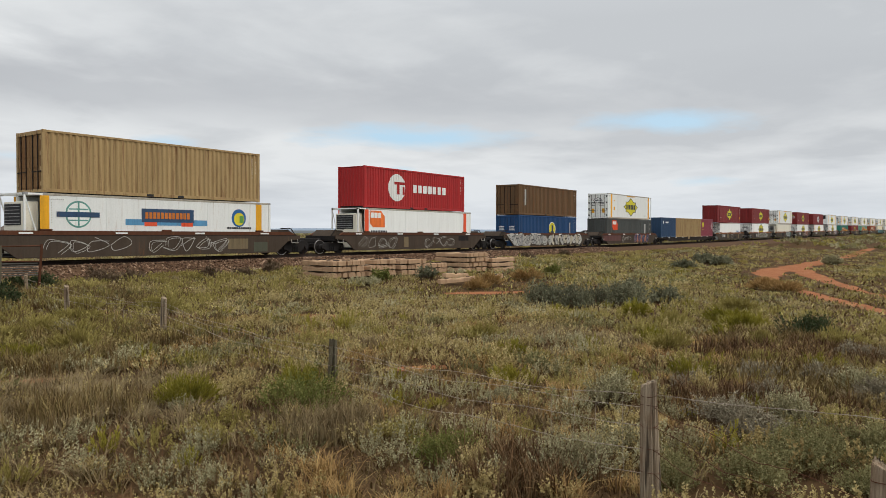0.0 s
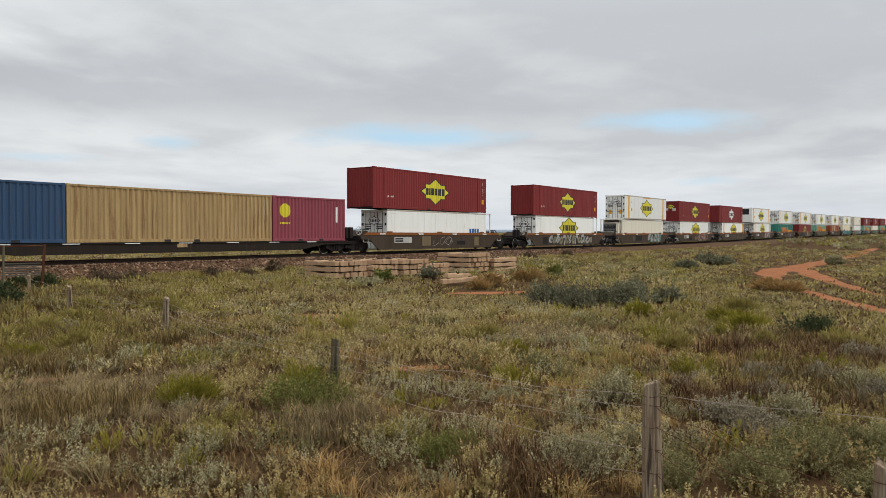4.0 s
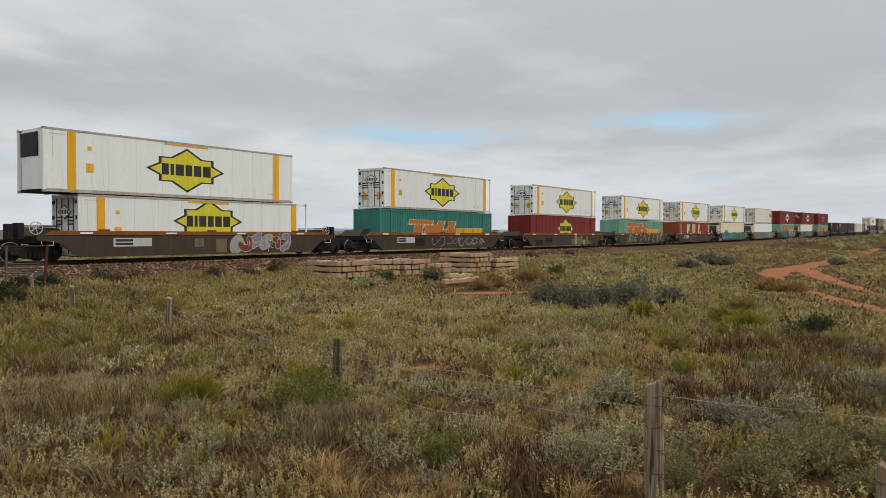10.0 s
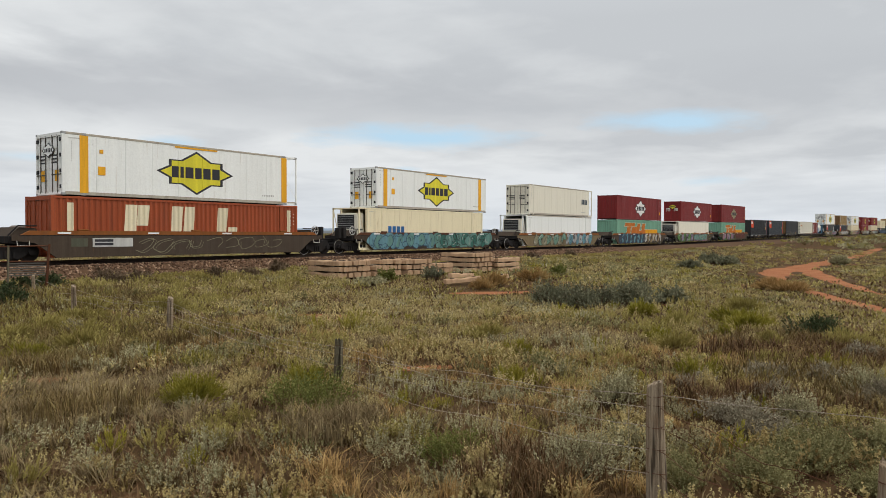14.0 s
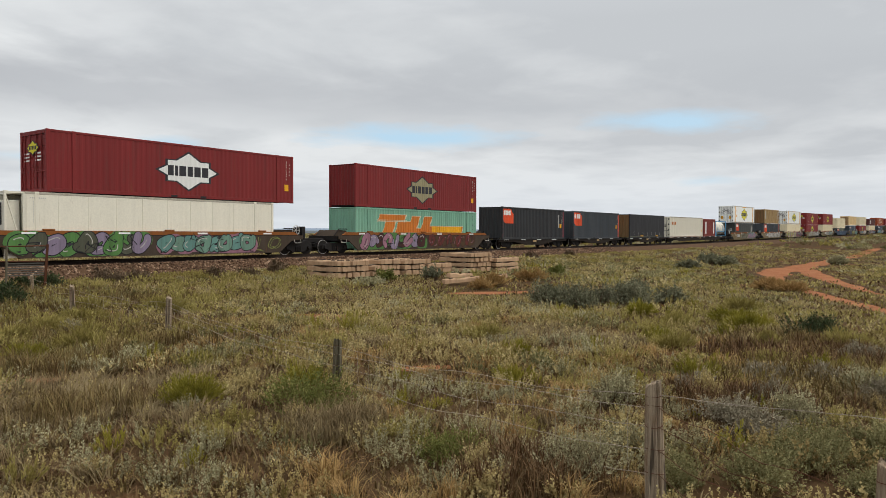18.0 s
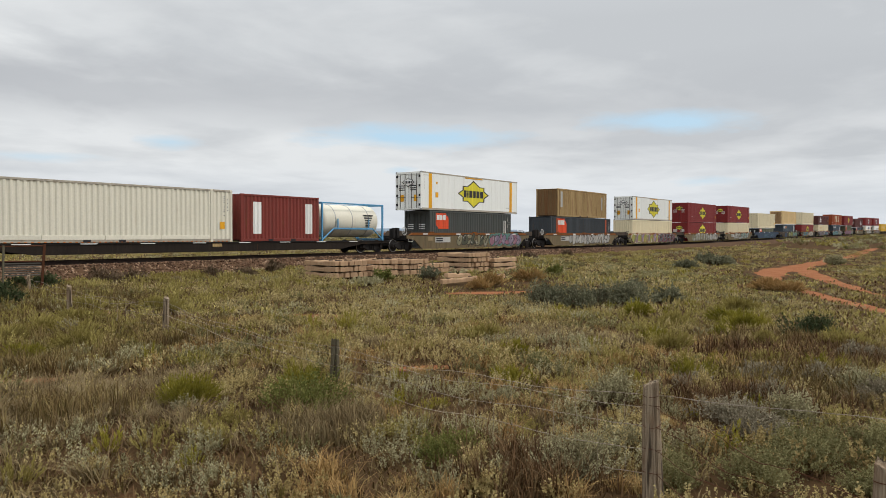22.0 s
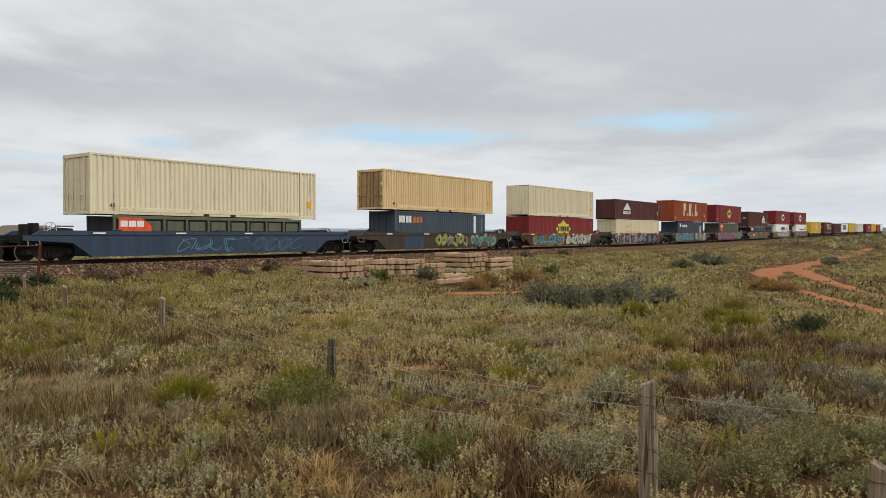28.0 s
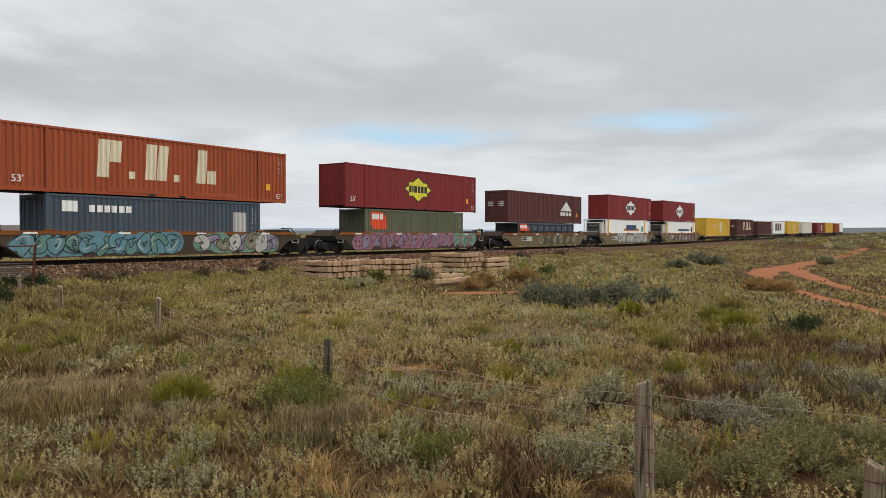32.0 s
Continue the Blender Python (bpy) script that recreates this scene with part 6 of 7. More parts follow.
MAT["earth"] = earth_material()
lane("road", [(150, 13.0, 2.0), (97, 11.4, 2.4), (85, 11.5, 2.8), (73, 11.9, 3.2), (63, 12.0, 3.8), (56, 11.3, 3.2), (50, 10.0, 1.8), (46, 9.0, 0.8)], "rutted red dirt road through the scrub", MAT["earth"])
lane("road", [(71, 11.2, 1.8), (64, 10.6, 2.4), (59.6, 9.6, 2.4), (53, 7.8, 2.0), (48, 6.1, 1.5), (43.8, 4.7, 1.0), (40, 3.5, 0.7), (36, 2.0, 0.6), (28, -3.0, 0.6)], "red dirt wheel track turning off the road", MAT["earth"], 0.034)
lane("road", [(41.5, 7.4, 0.6), (39, 6.3, 1.2), (35, 4.7, 1.3), (32.4, 3.5, 1.1), (29.5, 2.3, 1.0), (22, -2.0, 0.8)], "red dirt wheel track through the scrub", MAT["earth"])
for px0, py0, reach in ((6.2, 13.8, 0.8), (11.7, 9.1, 0.5), (16.9, 17.4, 0.9)):
    lane("bare_patch", [(px0 - reach, py0 + reach * 0.8, 0.2), (px0 - reach * 0.4, py0 + reach * 0.3, reach * 0.8), (px0 + reach * 0.3, py0 - reach * 0.2, reach), (px0 + reach, py0 - reach * 0.8, 0.25)], "small patch of bare red earth between the plants", MAT["earth"], 0.045)
lane("bare_patch", [(27.0, 19.4, 0.5), (28.8, 18.8, 1.6), (30.2, 17.9, 1.9), (31.6, 17.2, 1.3), (32.8, 16.6, 0.5)], "small patch of bare red earth", MAT["earth"])


# ---- stacks of old concrete sleepers ----
def beam(name_at, yaw, lab):
    """One discarded sleeper: a tapered beam, lower at mid-length, with two rail seats."""
    def build():
        s = Shape()
        st = [(-1.25, 0.22), (-1.22, 0.235), (-0.42, 0.235), (-0.25, 0.19), (0.25, 0.19), (0.42, 0.235), (1.22, 0.235), (1.25, 0.22)]
        pts = []
        for x, h in st:
            pts += [(x, -0.135, 0), (x, 0.135, 0), (x, 0.13, h - 0.05), (x, 0.10, h), (x, -0.10, h), (x, -0.13, h - 0.05)]
        k = len(st)
        fs = [(i * 6 + j, i * 6 + (j + 1) % 6, (i + 1) * 6 + (j + 1) % 6, (i + 1) * 6 + j) for i in range(k - 1) for j in range(6)]
        fs += [tuple(range(5, -1, -1)), tuple(range((k - 1) * 6, k * 6))]
        return s.add(pts, fs)
    b = thing("concrete_sleeper", lab, "sleeper", "stacked old sleepers", at=name_at @ pose(0, 0, 0, 0, 0, yaw))
    part("beam", cached(("beam",), build), MAT["concrete"], b)
    for x in (-0.75, 0.75):
        part("clip_shoulder", cached(("clip_shoulder",), lambda: Shape().box(-0.10, 0.10, -0.06, 0.06, 0.225, 0.27, 0.01)), MAT["rail"], b, at=pose(x, 0, 0))
    return b


SRNG = random.Random(3)


def stack(cx, cy, yaw, across, layers, skip=0, slump=0.0):
    """Layers of sleepers side by side; spacers of timber between the layers."""
    z = ground_z(cx, cy) + 0.03
    m0 = pose(cx, cy, z, 0, 0, yaw)
    for l in range(layers):
        n = across - (skip if l == layers - 1 else 0)
        for i in range(n):
            o = (i - (across - 1) / 2) * 0.30
            beam(m0 @ pose(SRNG.uniform(-0.08, 0.08), o, l * 0.30, 0, 0, 0), SRNG.uniform(-1.5, 1.5), "weathered concrete railway sleeper stacked beside the track")
        if l < layers - 1:
            for x in (-0.7, 0.7):
                bt = thing("timber_spacer", "grey timber batten between stacked sleepers", "batten", "spacers in the sleeper stack", at=m0 @ pose(x, 0, l * 0.30 + 0.236))
                part("batten", cached(("batten", across), lambda: Shape().box(-0.04, 0.04, -0.15 * across, 0.15 * across, 0, 0.064)), MAT["timber"], bt)


stack(27.1, 26.5, 84, 7, 3)
stack(29.4, 26.3, 87, 7, 3, 2)
stack(31.7, 26.0, 85, 7, 3)
stack(33.8, 25.9, 88, 6, 2)
stack(37.3, 25.4, 86, 7, 4)
stack(39.8, 24.4, -3, 4, 3, 1)
for sx, sy, yw, tilt in ((30.9, 21.3, -14, -2), (33.2, 20.9, -6, -5), (32.6, 22.6, 5, 3)):
    beam(pose(sx, sy, ground_z(sx, sy) + 0.14, 0, tilt, 0), yw, "weathered concrete sleeper lying in the scrub")


# ---- old gate by the line ----
def old_gate():
    gx, gy = 11.75, 28.2
    g = thing("old_gate", "rusty old gate frame with dull metal slats, leaning beside the track", "gate", at=pose(gx, gy, ground_z(gx, gy), 0, 0, -14))
    part("post", Shape().tube((0.0, 0, -0.1), (0.03, 0, 1.72), 0.04, n=8), MAT["timber_old"], g, "grey round post")
    part("post", Shape().box(1.22, 1.30, -0.04, 0.04, -0.1, 0.25).add([(1.22, -0.04, 0.25), (1.30, -0.04, 0.25), (1.40, -0.04, 1.76), (1.32, -0.04, 1.76), (1.22, 0.04, 0.25), (1.30, 0.04, 0.25), (1.40, 0.04, 1.76), (1.32, 0.04, 1.76)],
         [(0, 1, 2, 3), (7, 6, 5, 4), (0, 4, 5, 1), (1, 5, 6, 2), (2, 6, 7, 3), (3, 7, 4, 0)]), MAT["chord_dark"], g, "leaning rusty steel post")
    part("rail", Shape().tube((-0.5, 0, 1.68), (1.38, 0, 1.70), 0.025, n=6), MAT["chord_dark"], g)
    part("rail", Shape().tube((-0.2, 0, 1.14), (1.32, 0, 1.12), 0.025, n=6), MAT["chord_dark"], g)
    for i in range(6):
        part("slat", cached(("slat", "gate"), lambda: Shape().box(0.05, 1.22, -0.02, 0.02, 0.0, 0.045, 0.008)), MAT["dull"], g, "dull grey metal slat", pose(0, 0, 0.60 + i * 0.085))
    return g


old_gate()


# ---- wire fence ----
BEYOND = (5.9, -3.4, 0.22, 0.09)
POSTS = [(5.4, 0.41, -0.16, 0.07), (7.39, 2.61, -0.235, 0.095), (9.19, 9.02, -0.56, 0.085), (10.99, 16.94, -0.36, 0.09), (11.0, 21.9, -0.27, 0.085), (12.3, 27.4, -0.20, 0.075)]


def fence_post(f, o, x, y, top, r, rng):
    """A split post: wider at its foot, with a long crack and a ragged top."""
    z0 = ground_z(x, y) - 0.25
    s = Shape()
    n, m = 44, 12
    lean = (rng.uniform(-0.03, 0.03), rng.uniform(-0.03, 0.03))
    pts = []
    for j in range(m):
        k = j / (m - 1)
        for i in range(n):
            a = 2 * math.pi * i / n
            flare = 1.24 - 0.42 * k ** 0.7
            rr = r * flare * (0.94 + 0.30 * noise.noise((math.cos(a) * 1.9 + x, math.sin(a) * 1.9, k * 0.8)) + 0.12 * noise.noise((math.cos(a) * 8 + x, math.sin(a) * 8, k * 1.3)))
            if i in (28, 29, 30) and k < 0.95:
                rr *= 0.45 if i == 29 else 0.72
            zt = z0 + (top - z0) * k + (0.035 * math.cos(a + x) + rng.uniform(-0.03, 0.012) if j == m - 1 else 0)
            pts.append((x - o.x + rr * math.cos(a) + lean[0] * k, y - o.y + rr * math.sin(a) + lean[1] * k, zt - o.z))
    fs = [(j * n + i, j * n + (i + 1) % n, (j + 1) * n + (i + 1) % n, (j + 1) * n + i) for j in range(m - 1) for i in range(n)]
    fs += [tuple(range((m - 1) * n, m * n)), tuple(range(n - 1, -1, -1))]
    p = part("post", s.add(pts, fs), MAT["post_dark" if 8 < y < 10 else "post_wood"], f, "split grey timber post")
    for j in range(5):
        zz = top - DROPS[j] + rng.uniform(-0.01, 0.01)
        ring = Shape()
        k = max(0.02, (zz - z0) / (top - z0))
        q = r * (1.24 - 0.42 * k ** 0.7) * 1.05
        cx, cy = x - o.x + lean[0] * k, y - o.y + lean[1] * k
        dip = rng.uniform(-0.02, 0.02)
        for i in range(12):
            u, v = 2 * math.pi * i / 12, 2 * math.pi * (i + 1) / 12
            ring.tube((cx + q * math.cos(u), cy + q * math.sin(u), zz - o.z + dip * math.cos(u)), (cx + q * math.cos(v), cy + q * math.sin(v), zz - o.z + dip * math.cos(v)), 0.0035, n=4, caps=False)
        part("wire_tie", ring, MAT["chord_dark"], p)


DROPS = (0.12, 0.25, 0.45, 0.70, 0.95)      # of the five wires under the top of a post


def wire_fence():
    f = thing("wire_fence", "sagging barbed wire fence on grey split timber posts", "fence")
    f.location = (POSTS[0][0], POSTS[0][1], ground_z(POSTS[0][0], POSTS[0][1]))
    o = Vector(f.location)
    rng = random.Random(4)
    for x, y, top, r in [BEYOND] + POSTS:
        fence_post(f, o, x, y, top, r, rng)
    for b, (end, (xb, yb, tb, rb)) in enumerate(zip(POSTS, POSTS[1:])):
        strands = []
        for j in range(5):
            xa, ya, ta, ra = BEYOND if end is POSTS[0] and j == 0 else end
            za, zb = ta - DROPS[j], tb - DROPS[j]
            length = math.hypot(xb - xa, yb - ya)
            sag = rng.uniform(0.03, 0.13) * length / 6 * (0.15 if xa == BEYOND[0] else 1.0)
            ph = rng.uniform(0, 6.28)
            s = Shape()
            n = 40
            pts = []
            for i in range(n + 1):
                k = i / n
                slack = math.sin(math.pi * k)
                pts.append(Vector((xa + (xb - xa) * k - o.x - ra * 0.7 * (1 - k), ya + (yb - ya) * k - o.y + slack * 0.03 * math.sin(9 * k + ph),
                                   za + (zb - za) * k - sag * 4 * k * (1 - k) + slack * 0.034 * math.sin(13 * k + ph) + rng.uniform(-0.005, 0.005) - o.z)))
            strands.append(pts)
            for p, q in zip(pts, pts[1:]):
                s.tube(p, q, 0.0036, n=4, caps=False)
            if j in (0, 2, 3):
                for i in range(int(length / 0.16)):
                    k = (i + 0.5) * 0.16 / length * n
                    a = int(k)
                    if a >= n:
                        break
                    c = pts[a].lerp(pts[a + 1], k - a)
                    d = Vector((rng.uniform(-1, 1), rng.uniform(-1, 1), rng.uniform(-1, 1))).normalized() * 0.016
                    s.tube(c - d, c + d, 0.003, n=3, caps=False)
            tagged(part("wire", s, MAT["wire"] if b > 0 or j == 0 else MAT["chord_dark"], f, "rusty wire strand"), kind="stuff")
        if b in (1, 2, 3):       # thin upright stays of the old mesh
            s = Shape()
            n = int(length / (0.34 if b == 1 else 0.45))
            for i in range(1, n):
                k = i / n * 40
                a = min(39, int(k))
                low = rng.choice((2, 3, 4, 4))
                q = [st[a].lerp(st[a + 1], k - a) + Vector((rng.uniform(-0.02, 0.02), rng.uniform(-0.03, 0.03), 0)) for st in strands[:low + 1]]
                for p0, p1 in zip(q, q[1:]):
                    s.tube(p0, p1, 0.0022, n=3, caps=False)
            tagged(part("stay_wire", s, MAT["wire"], f, "thin upright stay wires"), kind="stuff")
    return f


wire_fence()


# ---- plants ----
def leaf_material(name, ramp, tip=0.18, scale=0.22):
    """Leaves and stems: every plant and shoot its own tint, whole patches drier or greener."""
    m, nt, bsdf = graph(name)
    geo = nt.nodes.new("ShaderNodeNewGeometry")
    tc = nt.nodes.new("ShaderNodeTexCoord")
    at = nt.nodes.new("ShaderNodeAttribute")
    at.attribute_name = "tint"
    cr = nt.nodes.new("ShaderNodeValToRGB")
    el = cr.color_ramp.elements
    el[0].position, el[0].color = 0.0, (*ramp[0], 1)
    el[1].position, el[1].color = 1.0, (*ramp[-1], 1)
    for i, c in enumerate(ramp[1:-1]):
        e = el.new((i + 1) / (len(ramp) - 1))
        e.color = (*c, 1)
    big = put(nt, "ShaderNodeTexNoise", Vector=tc.outputs["Object"], Scale=scale, Detail=4.0, Roughness=0.6).outputs["Fac"]
    total = None
    for v in (span(nt, geo.outputs["Random Per Island"], 0, 1, -0.12, 0.12), at.outputs["Fac"], span(nt, big, 0.3, 0.7, -0.2, 0.2)):
        if total is None:
            total = v
            continue
        add = nt.nodes.new("ShaderNodeMath")
        add.operation, add.use_clamp = "ADD", False
        nt.links.new(total, add.inputs[0])
        nt.links.new(v, add.inputs[1])
        total = add.outputs[0]
    nt.links.new(total, cr.inputs[0])
    nt.links.new(cr.outputs[0], bsdf.inputs["Base Color"])
    bsdf.inputs["Roughness"].default_value = 0.75
    bsdf.inputs["Specular IOR Level"].default_value = 0.06
    tr = nt.nodes.new("ShaderNodeBsdfTranslucent")
    nt.links.new(cr.outputs[0], tr.inputs["Color"])
    mx = nt.nodes.new("ShaderNodeMixShader")
    mx.inputs[0].default_value = tip
    nt.links.new(bsdf.outputs[0], mx.inputs[1])
    nt.links.new(tr.outputs[0], mx.inputs[2])
    nt.links.new(mx.outputs[0], nt.nodes["Material Output"].inputs["Surface"])
    return m


# every ramp runs from the dull, old growth to the pale, fresh one
LEAF = {
    "pale": leaf_material("pale_grey_olive_leaves", [(0.26, 0.180, 0.075), (0.37, 0.285, 0.120), (0.465, 0.378, 0.175), (0.55, 0.458, 0.24)], 0.25),
    # brown of old lower leaves, with the shade under the heads in its colour
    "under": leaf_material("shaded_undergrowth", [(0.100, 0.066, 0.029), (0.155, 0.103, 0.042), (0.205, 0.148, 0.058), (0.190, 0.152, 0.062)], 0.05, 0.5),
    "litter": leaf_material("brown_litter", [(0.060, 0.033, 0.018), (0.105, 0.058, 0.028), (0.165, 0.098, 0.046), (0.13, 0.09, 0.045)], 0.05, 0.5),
    "olive": leaf_material("olive_leaves", [(0.165, 0.128, 0.040), (0.25, 0.205, 0.060), (0.35, 0.292, 0.095), (0.44, 0.375, 0.14)]),
    "straw": leaf_material("dry_grass", [(0.120, 0.082, 0.042), (0.180, 0.128, 0.065), (0.245, 0.183, 0.093), (0.30, 0.235, 0.13)]),
    "rust": leaf_material("rusty_stalks", [(0.22, 0.128, 0.052), (0.31, 0.190, 0.074), (0.39, 0.255, 0.100), (0.44, 0.31, 0.135)]),
    "grey": leaf_material("grey_saltbush_leaves", [(0.18, 0.155, 0.080), (0.28, 0.25, 0.140), (0.40, 0.365, 0.215), (0.52, 0.475, 0.29)]),
    "blue": leaf_material("blue_grey_leaves", [(0.072, 0.072, 0.044), (0.14, 0.138, 0.085), (0.23, 0.223, 0.137), (0.34, 0.322, 0.205)]),
    "green": leaf_material("green_leaves", [(0.075, 0.082, 0.022), (0.130, 0.140, 0.036), (0.205, 0.205, 0.062), (0.27, 0.26, 0.09)]),
    "yellow": leaf_material("yellow_green_feathery_leaves", [(0.125, 0.112, 0.018), (0.20, 0.178, 0.026), (0.29, 0.25, 0.040), (0.35, 0.30, 0.065)]),
    "dark": leaf_material("dark_green_leaves", [(0.026, 0.036, 0.016), (0.046, 0.060, 0.026), (0.072, 0.086, 0.038), (0.10, 0.11, 0.055)]),
    "mauve": leaf_material("mauve_grey_leaves", [(0.14, 0.112, 0.075), (0.225, 0.19, 0.13), (0.32, 0.28, 0.195), (0.42, 0.37, 0.26)]),
    "sage": leaf_material("sage_green_leaves", [(0.115, 0.103, 0.044), (0.18, 0.165, 0.072), (0.265, 0.24, 0.11), (0.36, 0.32, 0.165)]),
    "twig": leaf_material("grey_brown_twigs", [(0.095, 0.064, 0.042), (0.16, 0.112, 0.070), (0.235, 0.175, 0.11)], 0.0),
}


def blades_of(c, d, w, l, rng, fine):
    """Leaves at c along d: four-cornered ones near by, plain points far off."""
    d = d / (np.linalg.norm(d, axis=1, keepdims=True) + 1e-9)
    u = np.cross(d, rng.normal(size=d.shape))
    u /= np.linalg.norm(u, axis=1, keepdims=True) + 1e-9
    w, l = w[:, None], l[:, None]
    n = len(c)
    if fine:
        v = np.stack([c, c + d * l * 0.55 + u * w, c + d * l, c + d * l * 0.55 - u * w], 1).reshape(-1, 3)
        k = np.arange(n)[:, None] * 4
        return v, np.concatenate([k + [[0, 1, 2]], k + [[0, 2, 3]]])
    v = np.stack([c - u * w, c + u * w, c + d * l], 1).reshape(-1, 3)
    return v, np.arange(3 * n).reshape(-1, 3)


def join(models):
    """One model out of several (points, triangles, tints)."""
    vs, fs, ts, base = [], [], [], 0
    for v, f, t in models:
        vs.append(v)
        fs.append(f + base)
        ts.append(t)
        base += len(v)
    return np.concatenate(vs), np.concatenate(fs), np.concatenate(ts)


def shoots(rng, feet, tips, per, lw, ll, head=0.6, feather=False, fine=True):
    """Leafy shoots from feet to tips: bare brown stems below, a brush of leaves along the head."""
    n = len(feet)
    run_ = tips - feet
    ln = np.linalg.norm(run_, axis=1, keepdims=True)
    up = run_ / ln
    tint = rng.uniform(-0.16, 0.16, n)
    which = np.repeat(np.arange(n), per)
    k = 1.0 - head * rng.random(len(which)) ** 0.9
    c = feet[which] + run_[which] * k[:, None]
    out = rng.normal(size=(len(which), 3))
    out -= up[which] * (out * up[which]).sum(1, keepdims=True)
    out /= np.linalg.norm(out, axis=1, keepdims=True) + 1e-9
    d = out * (0.32 if feather else 0.85) + up[which] * (1.0 if feather else 0.75) + rng.normal(size=out.shape) * 0.14
    full = 0.62 + 0.5 * np.sin(np.pi * np.clip((k - 1 + head) / head, 0, 1) * 0.85 + 0.25)
    v, f = blades_of(c, d, lw * full * rng.uniform(0.75, 1.2, len(which)), ll * full * rng.uniform(0.75, 1.2, len(which)), rng, fine)
    top = (v, f, np.repeat(tint[which] + 0.14 * (k - 0.7), 4 if fine else 3))
    few = max(1, per // 4)
    which = np.repeat(np.arange(n), few)
    k = rng.uniform(0.08, 1.0 - head * 0.8, len(which))
    c = feet[which] + run_[which] * k[:, None]
    v, f = blades_of(c, rng.normal(size=c.shape) + [0, 0, 0.3], np.full(len(which), lw * 0.8), np.full(len(which), ll * 0.9), rng, False)
    stem_v, stem_f = blades_of(feet, run_, np.full(n, max(0.0028, lw * 0.35)), ln[:, 0], rng, False)
    low = join([(v, f, np.repeat(tint[which], 3)), (stem_v, stem_f, np.repeat(tint, 3))])
    return low, top


def sprig(rng, n, per, h, spread, lw, ll, head=0.6, feather=False, fine=True):
    """One low plant: shoots rising and leaning out of a common foot."""
    a, r = rng.random(n) * 6.28, spread * rng.random(n) ** 0.55
    way = np.stack([np.cos(a), np.sin(a), np.zeros(n)], 1)
    hh = h * rng.uniform(0.6, 1.12, n) * (1.0 - 0.45 * (r / spread) ** 2)
    feet = way * (r * 0.45)[:, None]
    tips = way * r[:, None] + rng.normal(size=(n, 3)) * 0.018
    tips[:, 2] = hh
    return shoots(rng, feet, tips, per, lw, ll, head, feather, fine)


def tuft(rng, blades, h, spread, w, droop=0.5):
    """Thin bent grass blades."""
    n = blades
    a = rng.random(n) * 6.28
    a2 = rng.normal(size=n) * 0.9 if droop > 1.6 else rng.random(n) * 6.28
    zero = np.zeros(n)
    b = np.stack([np.cos(a), np.sin(a), zero], 1) * (spread * rng.random(n))[:, None]
    lean = np.stack([np.cos(a2), np.sin(a2), zero], 1) * (droop * rng.uniform(0.2, 1.0, n))[:, None] + rng.normal(size=(n, 3)) * 0.12
    hh = (h * rng.uniform(0.5, 1.1, n))[:, None]
    rise = np.array([[0, 0, 1.0]])
    mid = b + rise * hh * 0.6 + lean * hh * 0.35
    tip = b + rise * hh * 0.85 + lean * hh
    s = np.stack([-np.sin(a2), np.cos(a2), zero], 1) * w
    v = np.stack([b - s, b + s, mid - s * 0.7, mid + s * 0.7, tip], 1).reshape(-1, 3)
    k = np.arange(n) * 5
    f = np.concatenate([np.stack([k, k + 1, k + 2], 1), np.stack([k + 1, k + 3, k + 2], 1), np.stack([k + 2, k + 3, k + 4], 1)])
    return v, f, np.repeat(rng.uniform(-0.34, 0.34, n), 5)


def cushion(rng, leaves, r, h, lw, long=2.4, lumps=5):
    """A rounded far bush of leaves on the outside of several lumps."""
    a, k = rng.random(lumps) * 6.28, rng.random(lumps) ** 0.5 * 0.55
    ctr = np.stack([r * k * np.cos(a), r * k * np.sin(a), h * rng.uniform(0.3, 0.55, lumps)], 1)[rng.integers(lumps, size=leaves)]
    d = rng.normal(size=(leaves, 3))
    d[:, 2] = np.abs(d[:, 2])
    d /= np.linalg.norm(d, axis=1, keepdims=True)
    c = ctr + d * rng.uniform(0.38, 0.55, (leaves, 1)) * np.array([[r, r, h * 0.85]])
    v, f = blades_of(c, d + [0, 0, 0.6] + rng.normal(size=d.shape) * 0.45, lw * rng.uniform(0.6, 1.1, leaves), lw * long * rng.uniform(0.7, 1.2, leaves), rng, False)
    return v, f, np.zeros(len(v))


def fields(x, y, seed, scale):
    return np.array([noise.noise((a * scale, b * scale, seed)) for a, b in zip(x, y)])


CLEAR = []


